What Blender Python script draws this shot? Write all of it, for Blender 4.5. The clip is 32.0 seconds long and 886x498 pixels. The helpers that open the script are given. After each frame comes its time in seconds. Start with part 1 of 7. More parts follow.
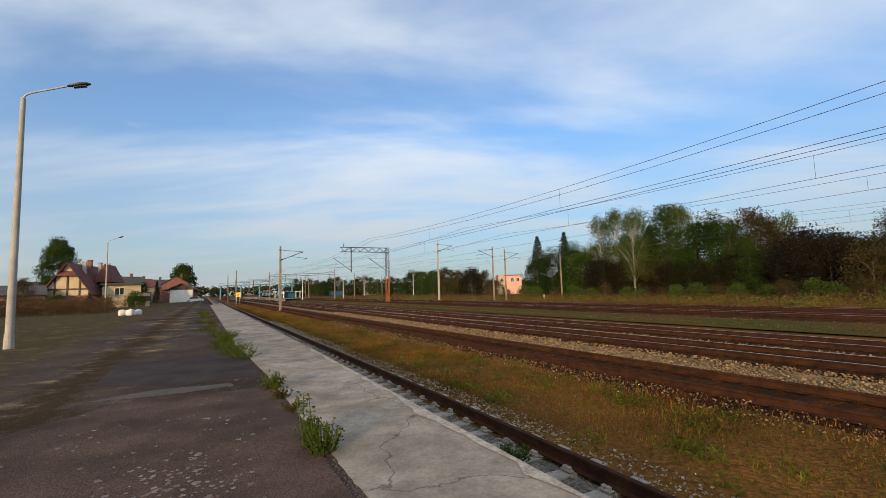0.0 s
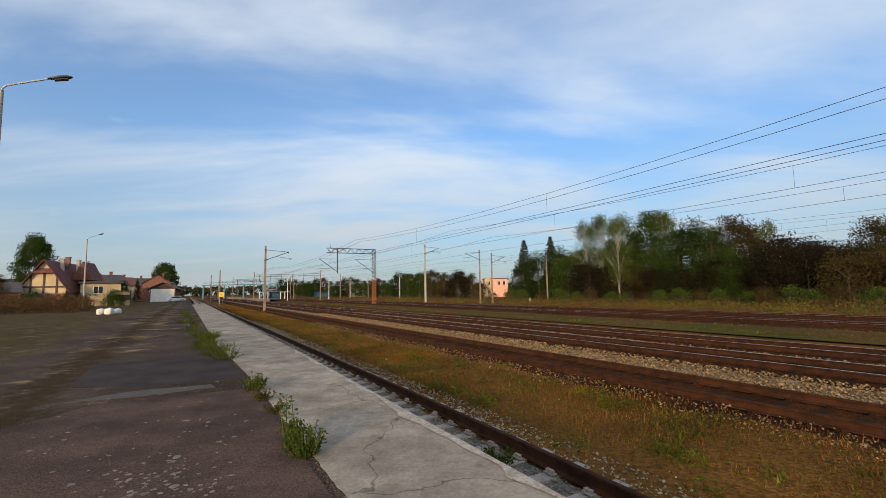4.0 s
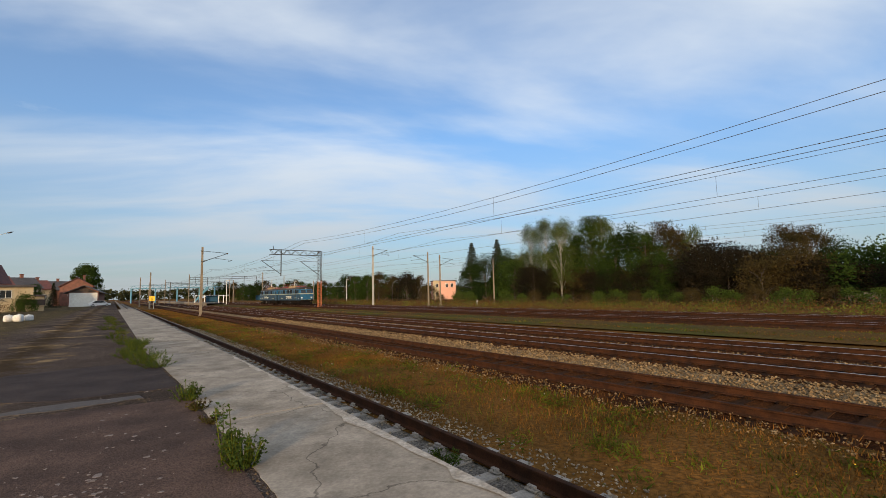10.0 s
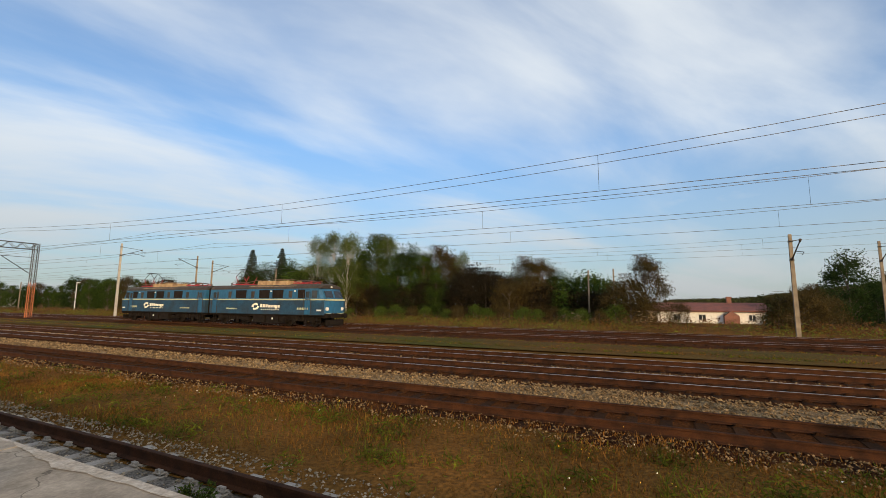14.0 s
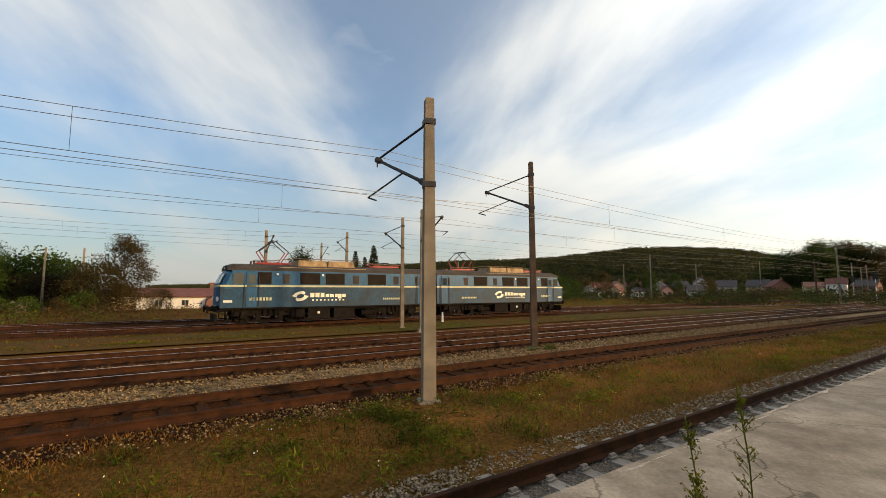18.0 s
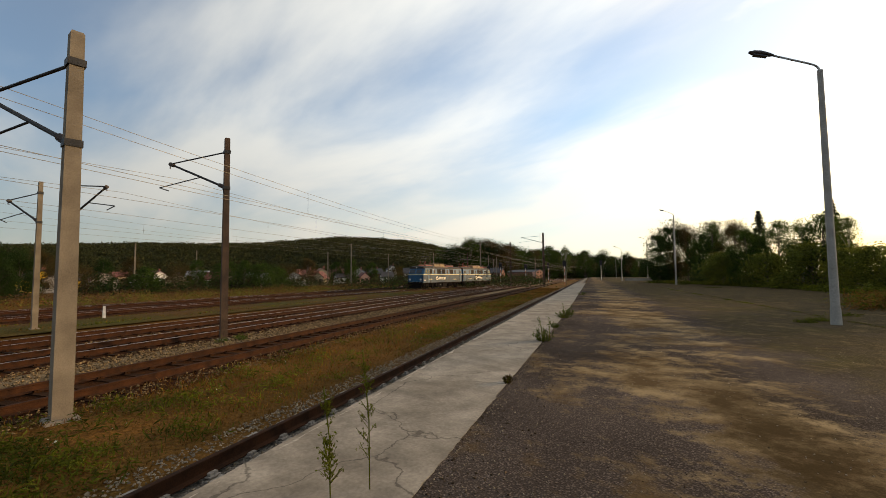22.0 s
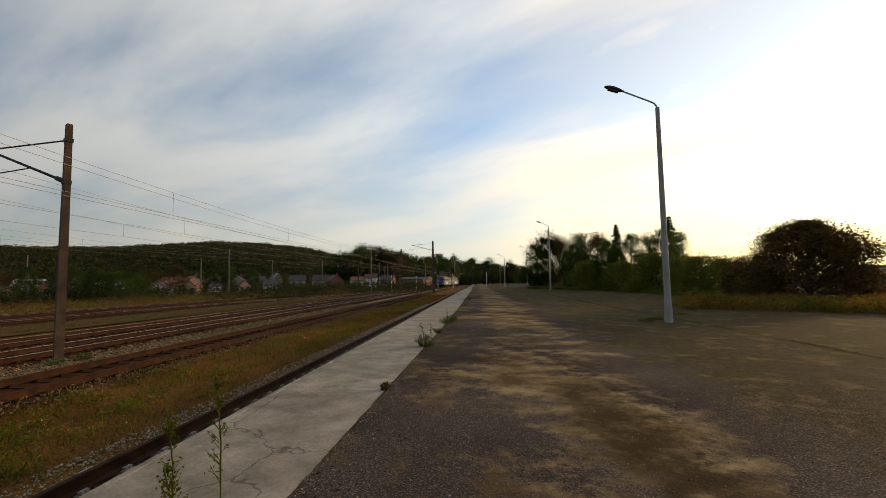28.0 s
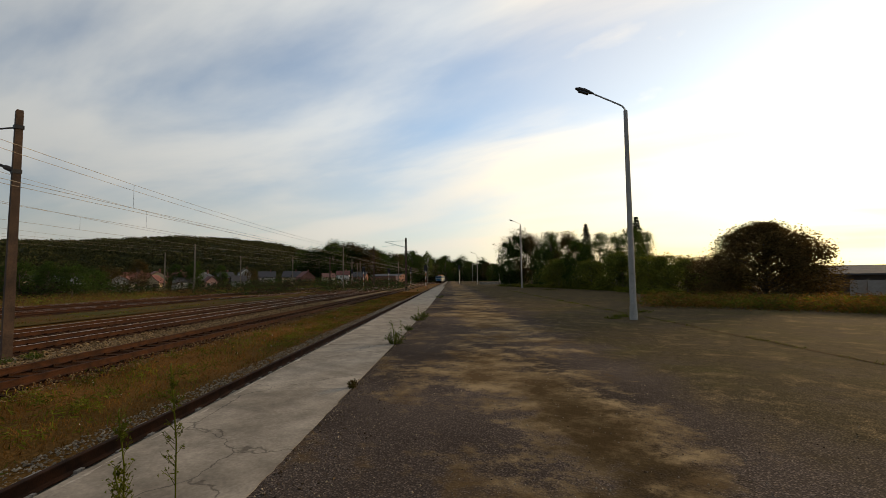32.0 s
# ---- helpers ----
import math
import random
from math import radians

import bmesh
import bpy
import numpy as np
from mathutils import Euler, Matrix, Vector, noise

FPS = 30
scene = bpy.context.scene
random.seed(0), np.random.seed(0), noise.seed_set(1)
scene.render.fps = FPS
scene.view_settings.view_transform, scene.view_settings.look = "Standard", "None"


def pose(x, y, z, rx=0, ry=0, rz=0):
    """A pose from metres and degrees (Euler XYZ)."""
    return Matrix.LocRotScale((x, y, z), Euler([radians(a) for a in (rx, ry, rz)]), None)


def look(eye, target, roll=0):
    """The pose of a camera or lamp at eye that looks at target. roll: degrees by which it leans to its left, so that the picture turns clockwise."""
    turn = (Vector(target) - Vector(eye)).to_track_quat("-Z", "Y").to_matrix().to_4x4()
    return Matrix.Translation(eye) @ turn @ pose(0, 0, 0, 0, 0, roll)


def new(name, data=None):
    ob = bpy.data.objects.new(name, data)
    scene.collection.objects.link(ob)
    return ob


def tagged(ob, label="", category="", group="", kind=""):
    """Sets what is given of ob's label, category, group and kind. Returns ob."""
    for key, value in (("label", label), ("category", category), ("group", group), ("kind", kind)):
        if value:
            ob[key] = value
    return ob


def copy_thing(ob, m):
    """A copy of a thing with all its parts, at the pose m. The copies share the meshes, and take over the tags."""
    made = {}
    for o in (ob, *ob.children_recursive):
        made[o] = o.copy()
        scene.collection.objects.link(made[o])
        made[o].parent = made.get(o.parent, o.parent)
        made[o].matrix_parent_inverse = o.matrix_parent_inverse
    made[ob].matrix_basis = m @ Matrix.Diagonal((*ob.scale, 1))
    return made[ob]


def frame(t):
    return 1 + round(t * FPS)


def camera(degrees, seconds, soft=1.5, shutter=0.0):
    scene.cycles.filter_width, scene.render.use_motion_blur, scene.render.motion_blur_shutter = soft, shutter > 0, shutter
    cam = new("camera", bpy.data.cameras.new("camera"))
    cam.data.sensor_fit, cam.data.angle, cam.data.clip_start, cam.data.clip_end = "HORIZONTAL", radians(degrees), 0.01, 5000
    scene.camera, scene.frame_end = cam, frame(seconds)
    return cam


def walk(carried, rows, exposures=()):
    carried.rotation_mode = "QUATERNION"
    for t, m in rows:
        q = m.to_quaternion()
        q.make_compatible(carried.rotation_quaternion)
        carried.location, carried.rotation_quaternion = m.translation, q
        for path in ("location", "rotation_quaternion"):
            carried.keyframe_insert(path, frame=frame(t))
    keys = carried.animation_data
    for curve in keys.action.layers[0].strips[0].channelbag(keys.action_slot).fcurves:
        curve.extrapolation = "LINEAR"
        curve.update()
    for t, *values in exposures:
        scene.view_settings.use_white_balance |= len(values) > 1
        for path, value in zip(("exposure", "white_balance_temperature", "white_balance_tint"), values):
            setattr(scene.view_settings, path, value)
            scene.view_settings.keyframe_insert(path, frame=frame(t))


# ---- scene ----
# seconds, place, heading clockwise from +y, tilt up, lean
ROWS = [
    (0, 0.247, 0.133, 0.11, 5.17, 1.71),
    (0.5, 0.247, 0.133, 1.54, 5.25, 1.15),
    (1, 0.248, 0.133, 1.02, 5.32, 0.09),
    (1.5, 0.248, 0.134, 0.63, 5.06, 0.70),
    (2, 0.249, 0.134, 0.75, 5.35, 0.73),
    (2.5, 0.249, 0.134, 1.83, 6.02, 0.47),
    (3, 0.250, 0.134, 1.94, 6.01, 0.81),
    (3.5, 0.250, 0.135, 1.80, 5.45, 0.96),
    (5.5, 0.252, 0.136, 1.99, 5.54, 1.22),
    (6, 0.253, 0.136, 2.35, 5.79, 1.20),
    (6.5, 0.253, 0.136, 3.18, 5.82, 1.15),
    (7, 0.254, 0.137, 3.57, 5.44, 1.20),
    (7.5, 0.255, 0.137, 4.18, 5.35, 1.06),
    (8, 0.255, 0.137, 5.28, 5.31, 0.41),
    (8.5, 0.256, 0.138, 5.34, 5.37, 1.19),
    (9, 0.256, 0.138, 5.94, 5.16, 1.39),
    (9.5, 0.257, 0.138, 6.29, 5.98, 0.74),
    (10, 0.257, 0.138, 8.55, 5.62, 1.29),
    (10.5, 0.258, 0.139, 10.65, 5.40, 1.47),
    (11, 0.258, 0.139, 14.22, 5.77, 0.53),
    (11.5, 0.259, 0.139, 15.64, 7.07, 0.99),
    (12, 0.259, 0.140, 17.38, 7.04, 1.22),
    (12.5, 0.260, 0.140, 21.06, 7.17, 1.09),
    (13, 0.260, 0.140, 24.89, 7.31, 0.59),
    (13.5, 0.261, 0.140, 30.61, 7.17, 0.08),
    (15.5, 0.263, 0.142, 54.03, 8.30, -2.08),
    (16, 0.275, 0.121, 63.09, 8.16, -1.85),
    (16.5, 0.287, 0.100, 68.85, 5.40, 0.91),
    (17, 0.284, 0.071, 77.23, 4.47, 0.91),
    (17.5, 0.280, 0.042, 88.26, 4.08, 0.14),
    (18, 0.277, 0.013, 96.32, 5.48, 0.08),
    (18.5, 0.230, -0.031, 103.41, 4.73, -0.17),
    (19, 0.182, -0.075, 108.67, 4.04, 0.02),
    (19.5, 0.135, -0.119, 114.55, 3.90, 0.93),
    (20, 0.088, -0.163, 118.94, 3.53, 0.91),
    (20.5, 0.069, -0.191, 125.44, 4.60, 1.61),
    (21, 0.050, -0.220, 129.86, 5.18, 0.49),
    (21.5, 0.032, -0.248, 131.76, 4.65, 0.25),
    (22, 0.013, -0.277, 133.21, 3.56, 0.58),
    (22.5, -0.007, -0.288, 135.21, 2.83, 0.86),
    (23, -0.027, -0.299, 137.58, 3.06, 2.09),
    (23.5, -0.048, -0.310, 139.80, 3.88, 1.63),
    (24, -0.068, -0.320, 141.41, 3.97, 1.02),
    (24.5, -0.088, -0.331, 142.50, 4.34, 0.67),
    (25, -0.108, -0.342, 143.31, 4.42, 0.66),
    (25.5, -0.128, -0.353, 144.62, 4.48, 0.58),
    (27.5, -0.155, -0.367, 146.74, 4.28, 0.91),
    (28, -0.162, -0.371, 147.30, 4.30, 0.96),
    (28.5, -0.169, -0.375, 148.39, 4.57, 1.46),
    (29, -0.175, -0.378, 149.00, 5.33, 1.24),
    (29.5, -0.182, -0.382, 149.94, 5.25, 1.42),
    (30, -0.189, -0.386, 149.91, 5.17, 1.00),
    (30.5, -0.196, -0.389, 150.14, 4.66, 1.05),
    (31, -0.203, -0.393, 150.44, 4.88, 0.89),
    (31.5, -0.209, -0.397, 150.47, 4.61, 0.77),
    (32, -0.216, -0.400, 150.77, 3.90, 0.64),
]
EYE = 1.6
RAIL = -0.5
GROUND = -0.74
PH = 61.71  # heading square to the railway, which runs straight past the yard


def stance(x, y, yaw, tilt, lean):
    return pose(x, y, EYE, 0, 0, -yaw) @ pose(0, 0, 0, 90 + tilt) @ pose(0, 0, 0, 0, 0, -lean)


cam = camera(90.5, 32.0, soft=0.85)
walk(cam, [(t, stance(x, y, a, b, c)) for t, x, y, a, b, c in ROWS],
     [(0, -0.21, 6900, 11), (11, -0.27, 6950, 11), (16, -0.16, 7700, 11), (18, -0.17, 8200, 11), (20, -0.27, 8350, 11), (24, -0.66, 8050, 11), (28, -0.84, 8000, 11), (32, -0.86, 8000, 11)])

# ---- light ----
SUN_AZ, SUN_EL = 199.0, 10.0


def heading(az, r=1.0, z=0.0):
    a = radians(az)
    return Vector((r * math.sin(a), r * math.cos(a), z))


sun_data = bpy.data.lights.new("sun", "SUN")
sun_data.energy, sun_data.angle, sun_data.color = 5.0, radians(4), (1.0, 0.72, 0.42)
sun = new("sun", sun_data)
sun.matrix_basis = look(heading(SUN_AZ, 100 * math.cos(radians(SUN_EL)), 100 * math.sin(radians(SUN_EL))), (0, 0, 0))

world = bpy.data.worlds.new("sky")
scene.world = world
world.use_nodes = True
wn, wl = world.node_tree.nodes, world.node_tree.links
wn.clear()


def wnode(kind, **values):
    n = wn.new(kind)
    for k, v in values.items():
        n.inputs[k].default_value = v
    return n


sky = wn.new("ShaderNodeTexSky")
sky.sky_type, sky.sun_disc = "NISHITA", False
sky.sun_elevation, sky.sun_rotation = radians(SUN_EL), radians(SUN_AZ)
sky.air_density, sky.dust_density, sky.ozone_density = 1.0, 0.6, 2.5
coord = wn.new("ShaderNodeTexCoord")
# high thin cloud: the direction is laid on a flat sheet, so that streaks narrow towards the horizon
sep = wn.new("ShaderNodeSeparateXYZ")
wl.new(coord.outputs["Generated"], sep.inputs[0])
lift = wnode("ShaderNodeMath"); lift.operation = "MAXIMUM"; lift.inputs[1].default_value = 0.0
wl.new(sep.outputs["Z"], lift.inputs[0])
lift2 = wnode("ShaderNodeMath"); lift2.operation = "ADD"; lift2.inputs[1].default_value = 0.16
wl.new(lift.outputs[0], lift2.inputs[0])
sheet = wn.new("ShaderNodeVectorMath"); sheet.operation = "DIVIDE"
wl.new(coord.outputs["Generated"], sheet.inputs[0])
spread = wn.new("ShaderNodeCombineXYZ")
for k in range(2):
    wl.new(lift2.outputs[0], spread.inputs[k])
spread.inputs[2].default_value = 1.0
wl.new(spread.outputs[0], sheet.inputs[1])
turn = wn.new("ShaderNodeMapping")
turn.inputs["Rotation"].default_value = (0, 0, radians(20))
turn.inputs["Scale"].default_value = (0.55, 1.25, 0.4)
wl.new(sheet.outputs[0], turn.inputs["Vector"])
cloud = wnode("ShaderNodeTexNoise", Scale=0.95, Detail=7.0, Roughness=0.5, Distortion=0.3)
wl.new(turn.outputs[0], cloud.inputs["Vector"])
veil = wn.new("ShaderNodeMapRange")
veil.interpolation_type = "SMOOTHSTEP"
for k, v in (("From Min", 0.39), ("From Max", 0.68), ("To Min", 0.14), ("To Max", 0.85)):
    veil.inputs[k].default_value = v
wl.new(cloud.outputs["Fac"], veil.inputs["Value"])
# small broken puffs between the streaks
puff = wnode("ShaderNodeTexNoise", Scale=2.6, Detail=7.0, Roughness=0.52, Distortion=0.2)
wl.new(sheet.outputs[0], puff.inputs["Vector"])
puffs = wn.new("ShaderNodeMapRange"); puffs.interpolation_type = "SMOOTHSTEP"
for k, v in (("From Min", 0.47), ("From Max", 0.8), ("To Min", 0.0), ("To Max", 0.34)):
    puffs.inputs[k].default_value = v
wl.new(puff.outputs["Fac"], puffs.inputs["Value"])
joined = wnode("ShaderNodeMath"); joined.operation = "MAXIMUM"
wl.new(veil.outputs[0], joined.inputs[0]); wl.new(puffs.outputs[0], joined.inputs[1])
# thin cloud added overhead, out of sight, to whiten the light from the sky
over = wn.new("ShaderNodeMapRange"); over.interpolation_type = "SMOOTHSTEP"
for k, v in (("From Min", 0.58), ("From Max", 0.95), ("To Min", 0.0), ("To Max", 0.42)):
    over.inputs[k].default_value = v
wl.new(lift.outputs[0], over.inputs["Value"])
cover = wnode("ShaderNodeMath"); cover.operation = "MAXIMUM"
wl.new(joined.outputs[0], cover.inputs[0]); wl.new(over.outputs[0], cover.inputs[1])
# milky towards the horizon
haze = wn.new("ShaderNodeMapRange")
for k, v in (("From Min", 0.0), ("From Max", 0.33), ("To Min", 0.85), ("To Max", 0.0)):
    haze.inputs[k].default_value = v
wl.new(lift.outputs[0], haze.inputs["Value"])
# cloud light: whiter and far brighter round the sun
toward = wn.new("ShaderNodeVectorMath"); toward.operation = "DOT_PRODUCT"
toward.inputs[1].default_value = heading(SUN_AZ, math.cos(radians(SUN_EL)), math.sin(radians(SUN_EL)))
norm = wn.new("ShaderNodeVectorMath"); norm.operation = "NORMALIZE"
wl.new(coord.outputs["Generated"], norm.inputs[0]); wl.new(norm.outputs[0], toward.inputs[0])
near_sun = wn.new("ShaderNodeMapRange"); near_sun.interpolation_type = "SMOOTHERSTEP"
for k, v in (("From Min", 0.6), ("From Max", 1.0), ("To Min", 0.0), ("To Max", 1.0)):
    near_sun.inputs[k].default_value = v
wl.new(toward.outputs["Value"], near_sun.inputs["Value"])
cloud_col = wn.new("ShaderNodeMix"); cloud_col.data_type = "RGBA"
cloud_col.inputs["A"].default_value = (9.4, 10.6, 11.9, 1)
cloud_col.inputs["B"].default_value = (20.0, 17.0, 11.5, 1)
wl.new(near_sun.outputs[0], cloud_col.inputs["Factor"])
blue = wn.new("ShaderNodeMix"); blue.data_type = "RGBA"; blue.blend_type = "MULTIPLY"
blue.inputs["Factor"].default_value = 1.0
blue.inputs["B"].default_value = (1.28, 2.08, 2.78, 1)
wl.new(sky.outputs[0], blue.inputs["A"])
# a thin veil lies over the half of the sky towards the sun
thin = wn.new("ShaderNodeMapRange"); thin.interpolation_type = "SMOOTHSTEP"
for k, v in (("From Min", -0.55), ("From Max", 0.6), ("To Min", 0.0), ("To Max", 0.17)):
    thin.inputs[k].default_value = v
wl.new(toward.outputs["Value"], thin.inputs["Value"])
gap = wnode("ShaderNodeMath"); gap.operation = "SUBTRACT"; gap.inputs[0].default_value = 1.0
wl.new(cover.outputs[0], gap.inputs[1])
veiled = wnode("ShaderNodeMath"); veiled.operation = "MULTIPLY_ADD"
wl.new(gap.outputs[0], veiled.inputs[0]); wl.new(thin.outputs[0], veiled.inputs[1]); wl.new(cover.outputs[0], veiled.inputs[2])
skymix = wn.new("ShaderNodeMix"); skymix.data_type = "RGBA"
wl.new(veiled.outputs[0], skymix.inputs["Factor"])
wl.new(blue.outputs["Result"], skymix.inputs["A"]); wl.new(cloud_col.outputs["Result"], skymix.inputs["B"])
# haze along the horizon, grey-blue away from the sun and warm towards it
tilt_sun = wn.new("ShaderNodeMapRange"); tilt_sun.interpolation_type = "SMOOTHSTEP"
for k, v in (("From Min", -0.75), ("From Max", 0.8), ("To Min", 0.0), ("To Max", 1.0)):
    tilt_sun.inputs[k].default_value = v
wl.new(toward.outputs["Value"], tilt_sun.inputs["Value"])
haze_a = wn.new("ShaderNodeMix"); haze_a.data_type = "RGBA"
haze_a.inputs["A"].default_value, haze_a.inputs["B"].default_value = (4.6, 5.2, 5.9, 1), (8.4, 8.4, 8.1, 1)
wl.new(tilt_sun.outputs[0], haze_a.inputs["Factor"])
haze_b = wn.new("ShaderNodeMix"); haze_b.data_type = "RGBA"
haze_b.inputs["B"].default_value = (16.0, 12.6, 7.0, 1)
wl.new(near_sun.outputs[0], haze_b.inputs["Factor"]); wl.new(haze_a.outputs["Result"], haze_b.inputs["A"])
hazed = wn.new("ShaderNodeMix"); hazed.data_type = "RGBA"
wl.new(haze.outputs[0], hazed.inputs["Factor"])
wl.new(skymix.outputs["Result"], hazed.inputs["A"]); wl.new(haze_b.outputs["Result"], hazed.inputs["B"])
# the half of the sky towards the sun is brighter
wide = wn.new("ShaderNodeMapRange"); wide.interpolation_type = "SMOOTHSTEP"
for k, v in (("From Min", -0.3), ("From Max", 1.0), ("To Min", 0.1), ("To Max", 0.172)):
    wide.inputs[k].default_value = v
wl.new(toward.outputs["Value"], wide.inputs["Value"])
back = wnode("ShaderNodeBackground", Strength=0.1)
wl.new(hazed.outputs["Result"], back.inputs["Color"])
wl.new(wide.outputs[0], back.inputs["Strength"])
wout = wn.new("ShaderNodeOutputWorld")
wl.new(back.outputs[0], wout.inputs[0])


# ---- materials ----
def mat(name, col, col2=None, rough=0.8, metal=0.0, scale=3.0, fine=40.0, mix=0.5, bump=0.15, island=0.0, obj=0.0, spec=0.4, stretch=(1, 1, 1), deep=0.02):
    """A surface of two colours mixed at two scales, with fine relief; island and obj: how far loose pieces differ."""
    m = bpy.data.materials.new(name)
    m.use_nodes = True
    n, l = m.node_tree.nodes, m.node_tree.links
    b = n["Principled BSDF"]
    b.inputs["Roughness"].default_value, b.inputs["Metallic"].default_value = rough, metal
    b.inputs["Specular IOR Level"].default_value = spec
    col2 = col2 or tuple(c * 0.72 for c in col)
    tc, mp = n.new("ShaderNodeTexCoord"), n.new("ShaderNodeMapping")
    mp.inputs["Scale"].default_value = stretch
    l.new(tc.outputs["Object"], mp.inputs["Vector"])
    n1, n2 = n.new("ShaderNodeTexNoise"), n.new("ShaderNodeTexNoise")
    n1.inputs["Scale"].default_value, n1.inputs["Detail"].default_value = scale, 5.0
    n2.inputs["Scale"].default_value, n2.inputs["Detail"].default_value = fine, 3.0
    l.new(mp.outputs[0], n1.inputs["Vector"]); l.new(mp.outputs[0], n2.inputs["Vector"])
    r1 = n.new("ShaderNodeMapRange")
    r1.inputs["From Min"].default_value, r1.inputs["From Max"].default_value = 0.35, 0.65
    l.new(n1.outputs["Fac"], r1.inputs["Value"])
    mx = n.new("ShaderNodeMix"); mx.data_type = "RGBA"
    mx.inputs["A"].default_value, mx.inputs["B"].default_value = (*col, 1), (*col2, 1)
    l.new(r1.outputs[0], mx.inputs["Factor"])
    hsv = n.new("ShaderNodeHueSaturation")
    v = n.new("ShaderNodeMapRange")
    v.inputs["From Min"].default_value, v.inputs["From Max"].default_value = 0.3, 0.7
    v.inputs["To Min"].default_value, v.inputs["To Max"].default_value = 1 - mix * 0.5, 1 + mix * 0.5
    l.new(n2.outputs["Fac"], v.inputs["Value"])
    value = v.outputs[0]
    for amount, kind in ((island, "island"), (obj, "obj")):
        if amount:
            src = n.new("ShaderNodeNewGeometry").outputs["Random Per Island"] if kind == "island" else n.new("ShaderNodeObjectInfo").outputs["Random"]
            rr = n.new("ShaderNodeMapRange")
            rr.inputs["To Min"].default_value, rr.inputs["To Max"].default_value = 1 - amount, 1 + amount
            l.new(src, rr.inputs["Value"])
            mm = n.new("ShaderNodeMath"); mm.operation = "MULTIPLY"
            l.new(value, mm.inputs[0]); l.new(rr.outputs[0], mm.inputs[1])
            value = mm.outputs[0]
    l.new(value, hsv.inputs["Value"]); l.new(mx.outputs["Result"], hsv.inputs["Color"])
    l.new(hsv.outputs["Color"], b.inputs["Base Color"])
    if bump:
        bp = n.new("ShaderNodeBump")
        bp.inputs["Strength"].default_value, bp.inputs["Distance"].default_value = bump, deep
        l.new(n2.outputs["Fac"], bp.inputs["Height"]); l.new(bp.outputs[0], b.inputs["Normal"])
    return m


def leafy(name, col, col2, spread=0.45):
    """Leaves: two greens by clump and leaf, a little light passes through."""
    m = mat(name, col, col2, rough=0.75, scale=0.7, fine=3.0, mix=0.5, bump=0, island=spread, spec=0.12)
    n, l = m.node_tree.nodes, m.node_tree.links
    b = n["Principled BSDF"]
    tr, ad = n.new("ShaderNodeBsdfTranslucent"), n.new("ShaderNodeMixShader")
    ad.inputs[0].default_value = 0.42
    l.new(b.inputs["Base Color"].links[0].from_socket, tr.inputs["Color"])
    l.new(b.outputs[0], ad.inputs[1]); l.new(tr.outputs[0], ad.inputs[2])
    l.new(ad.outputs[0], n["Material Output"].inputs[0])
    return m


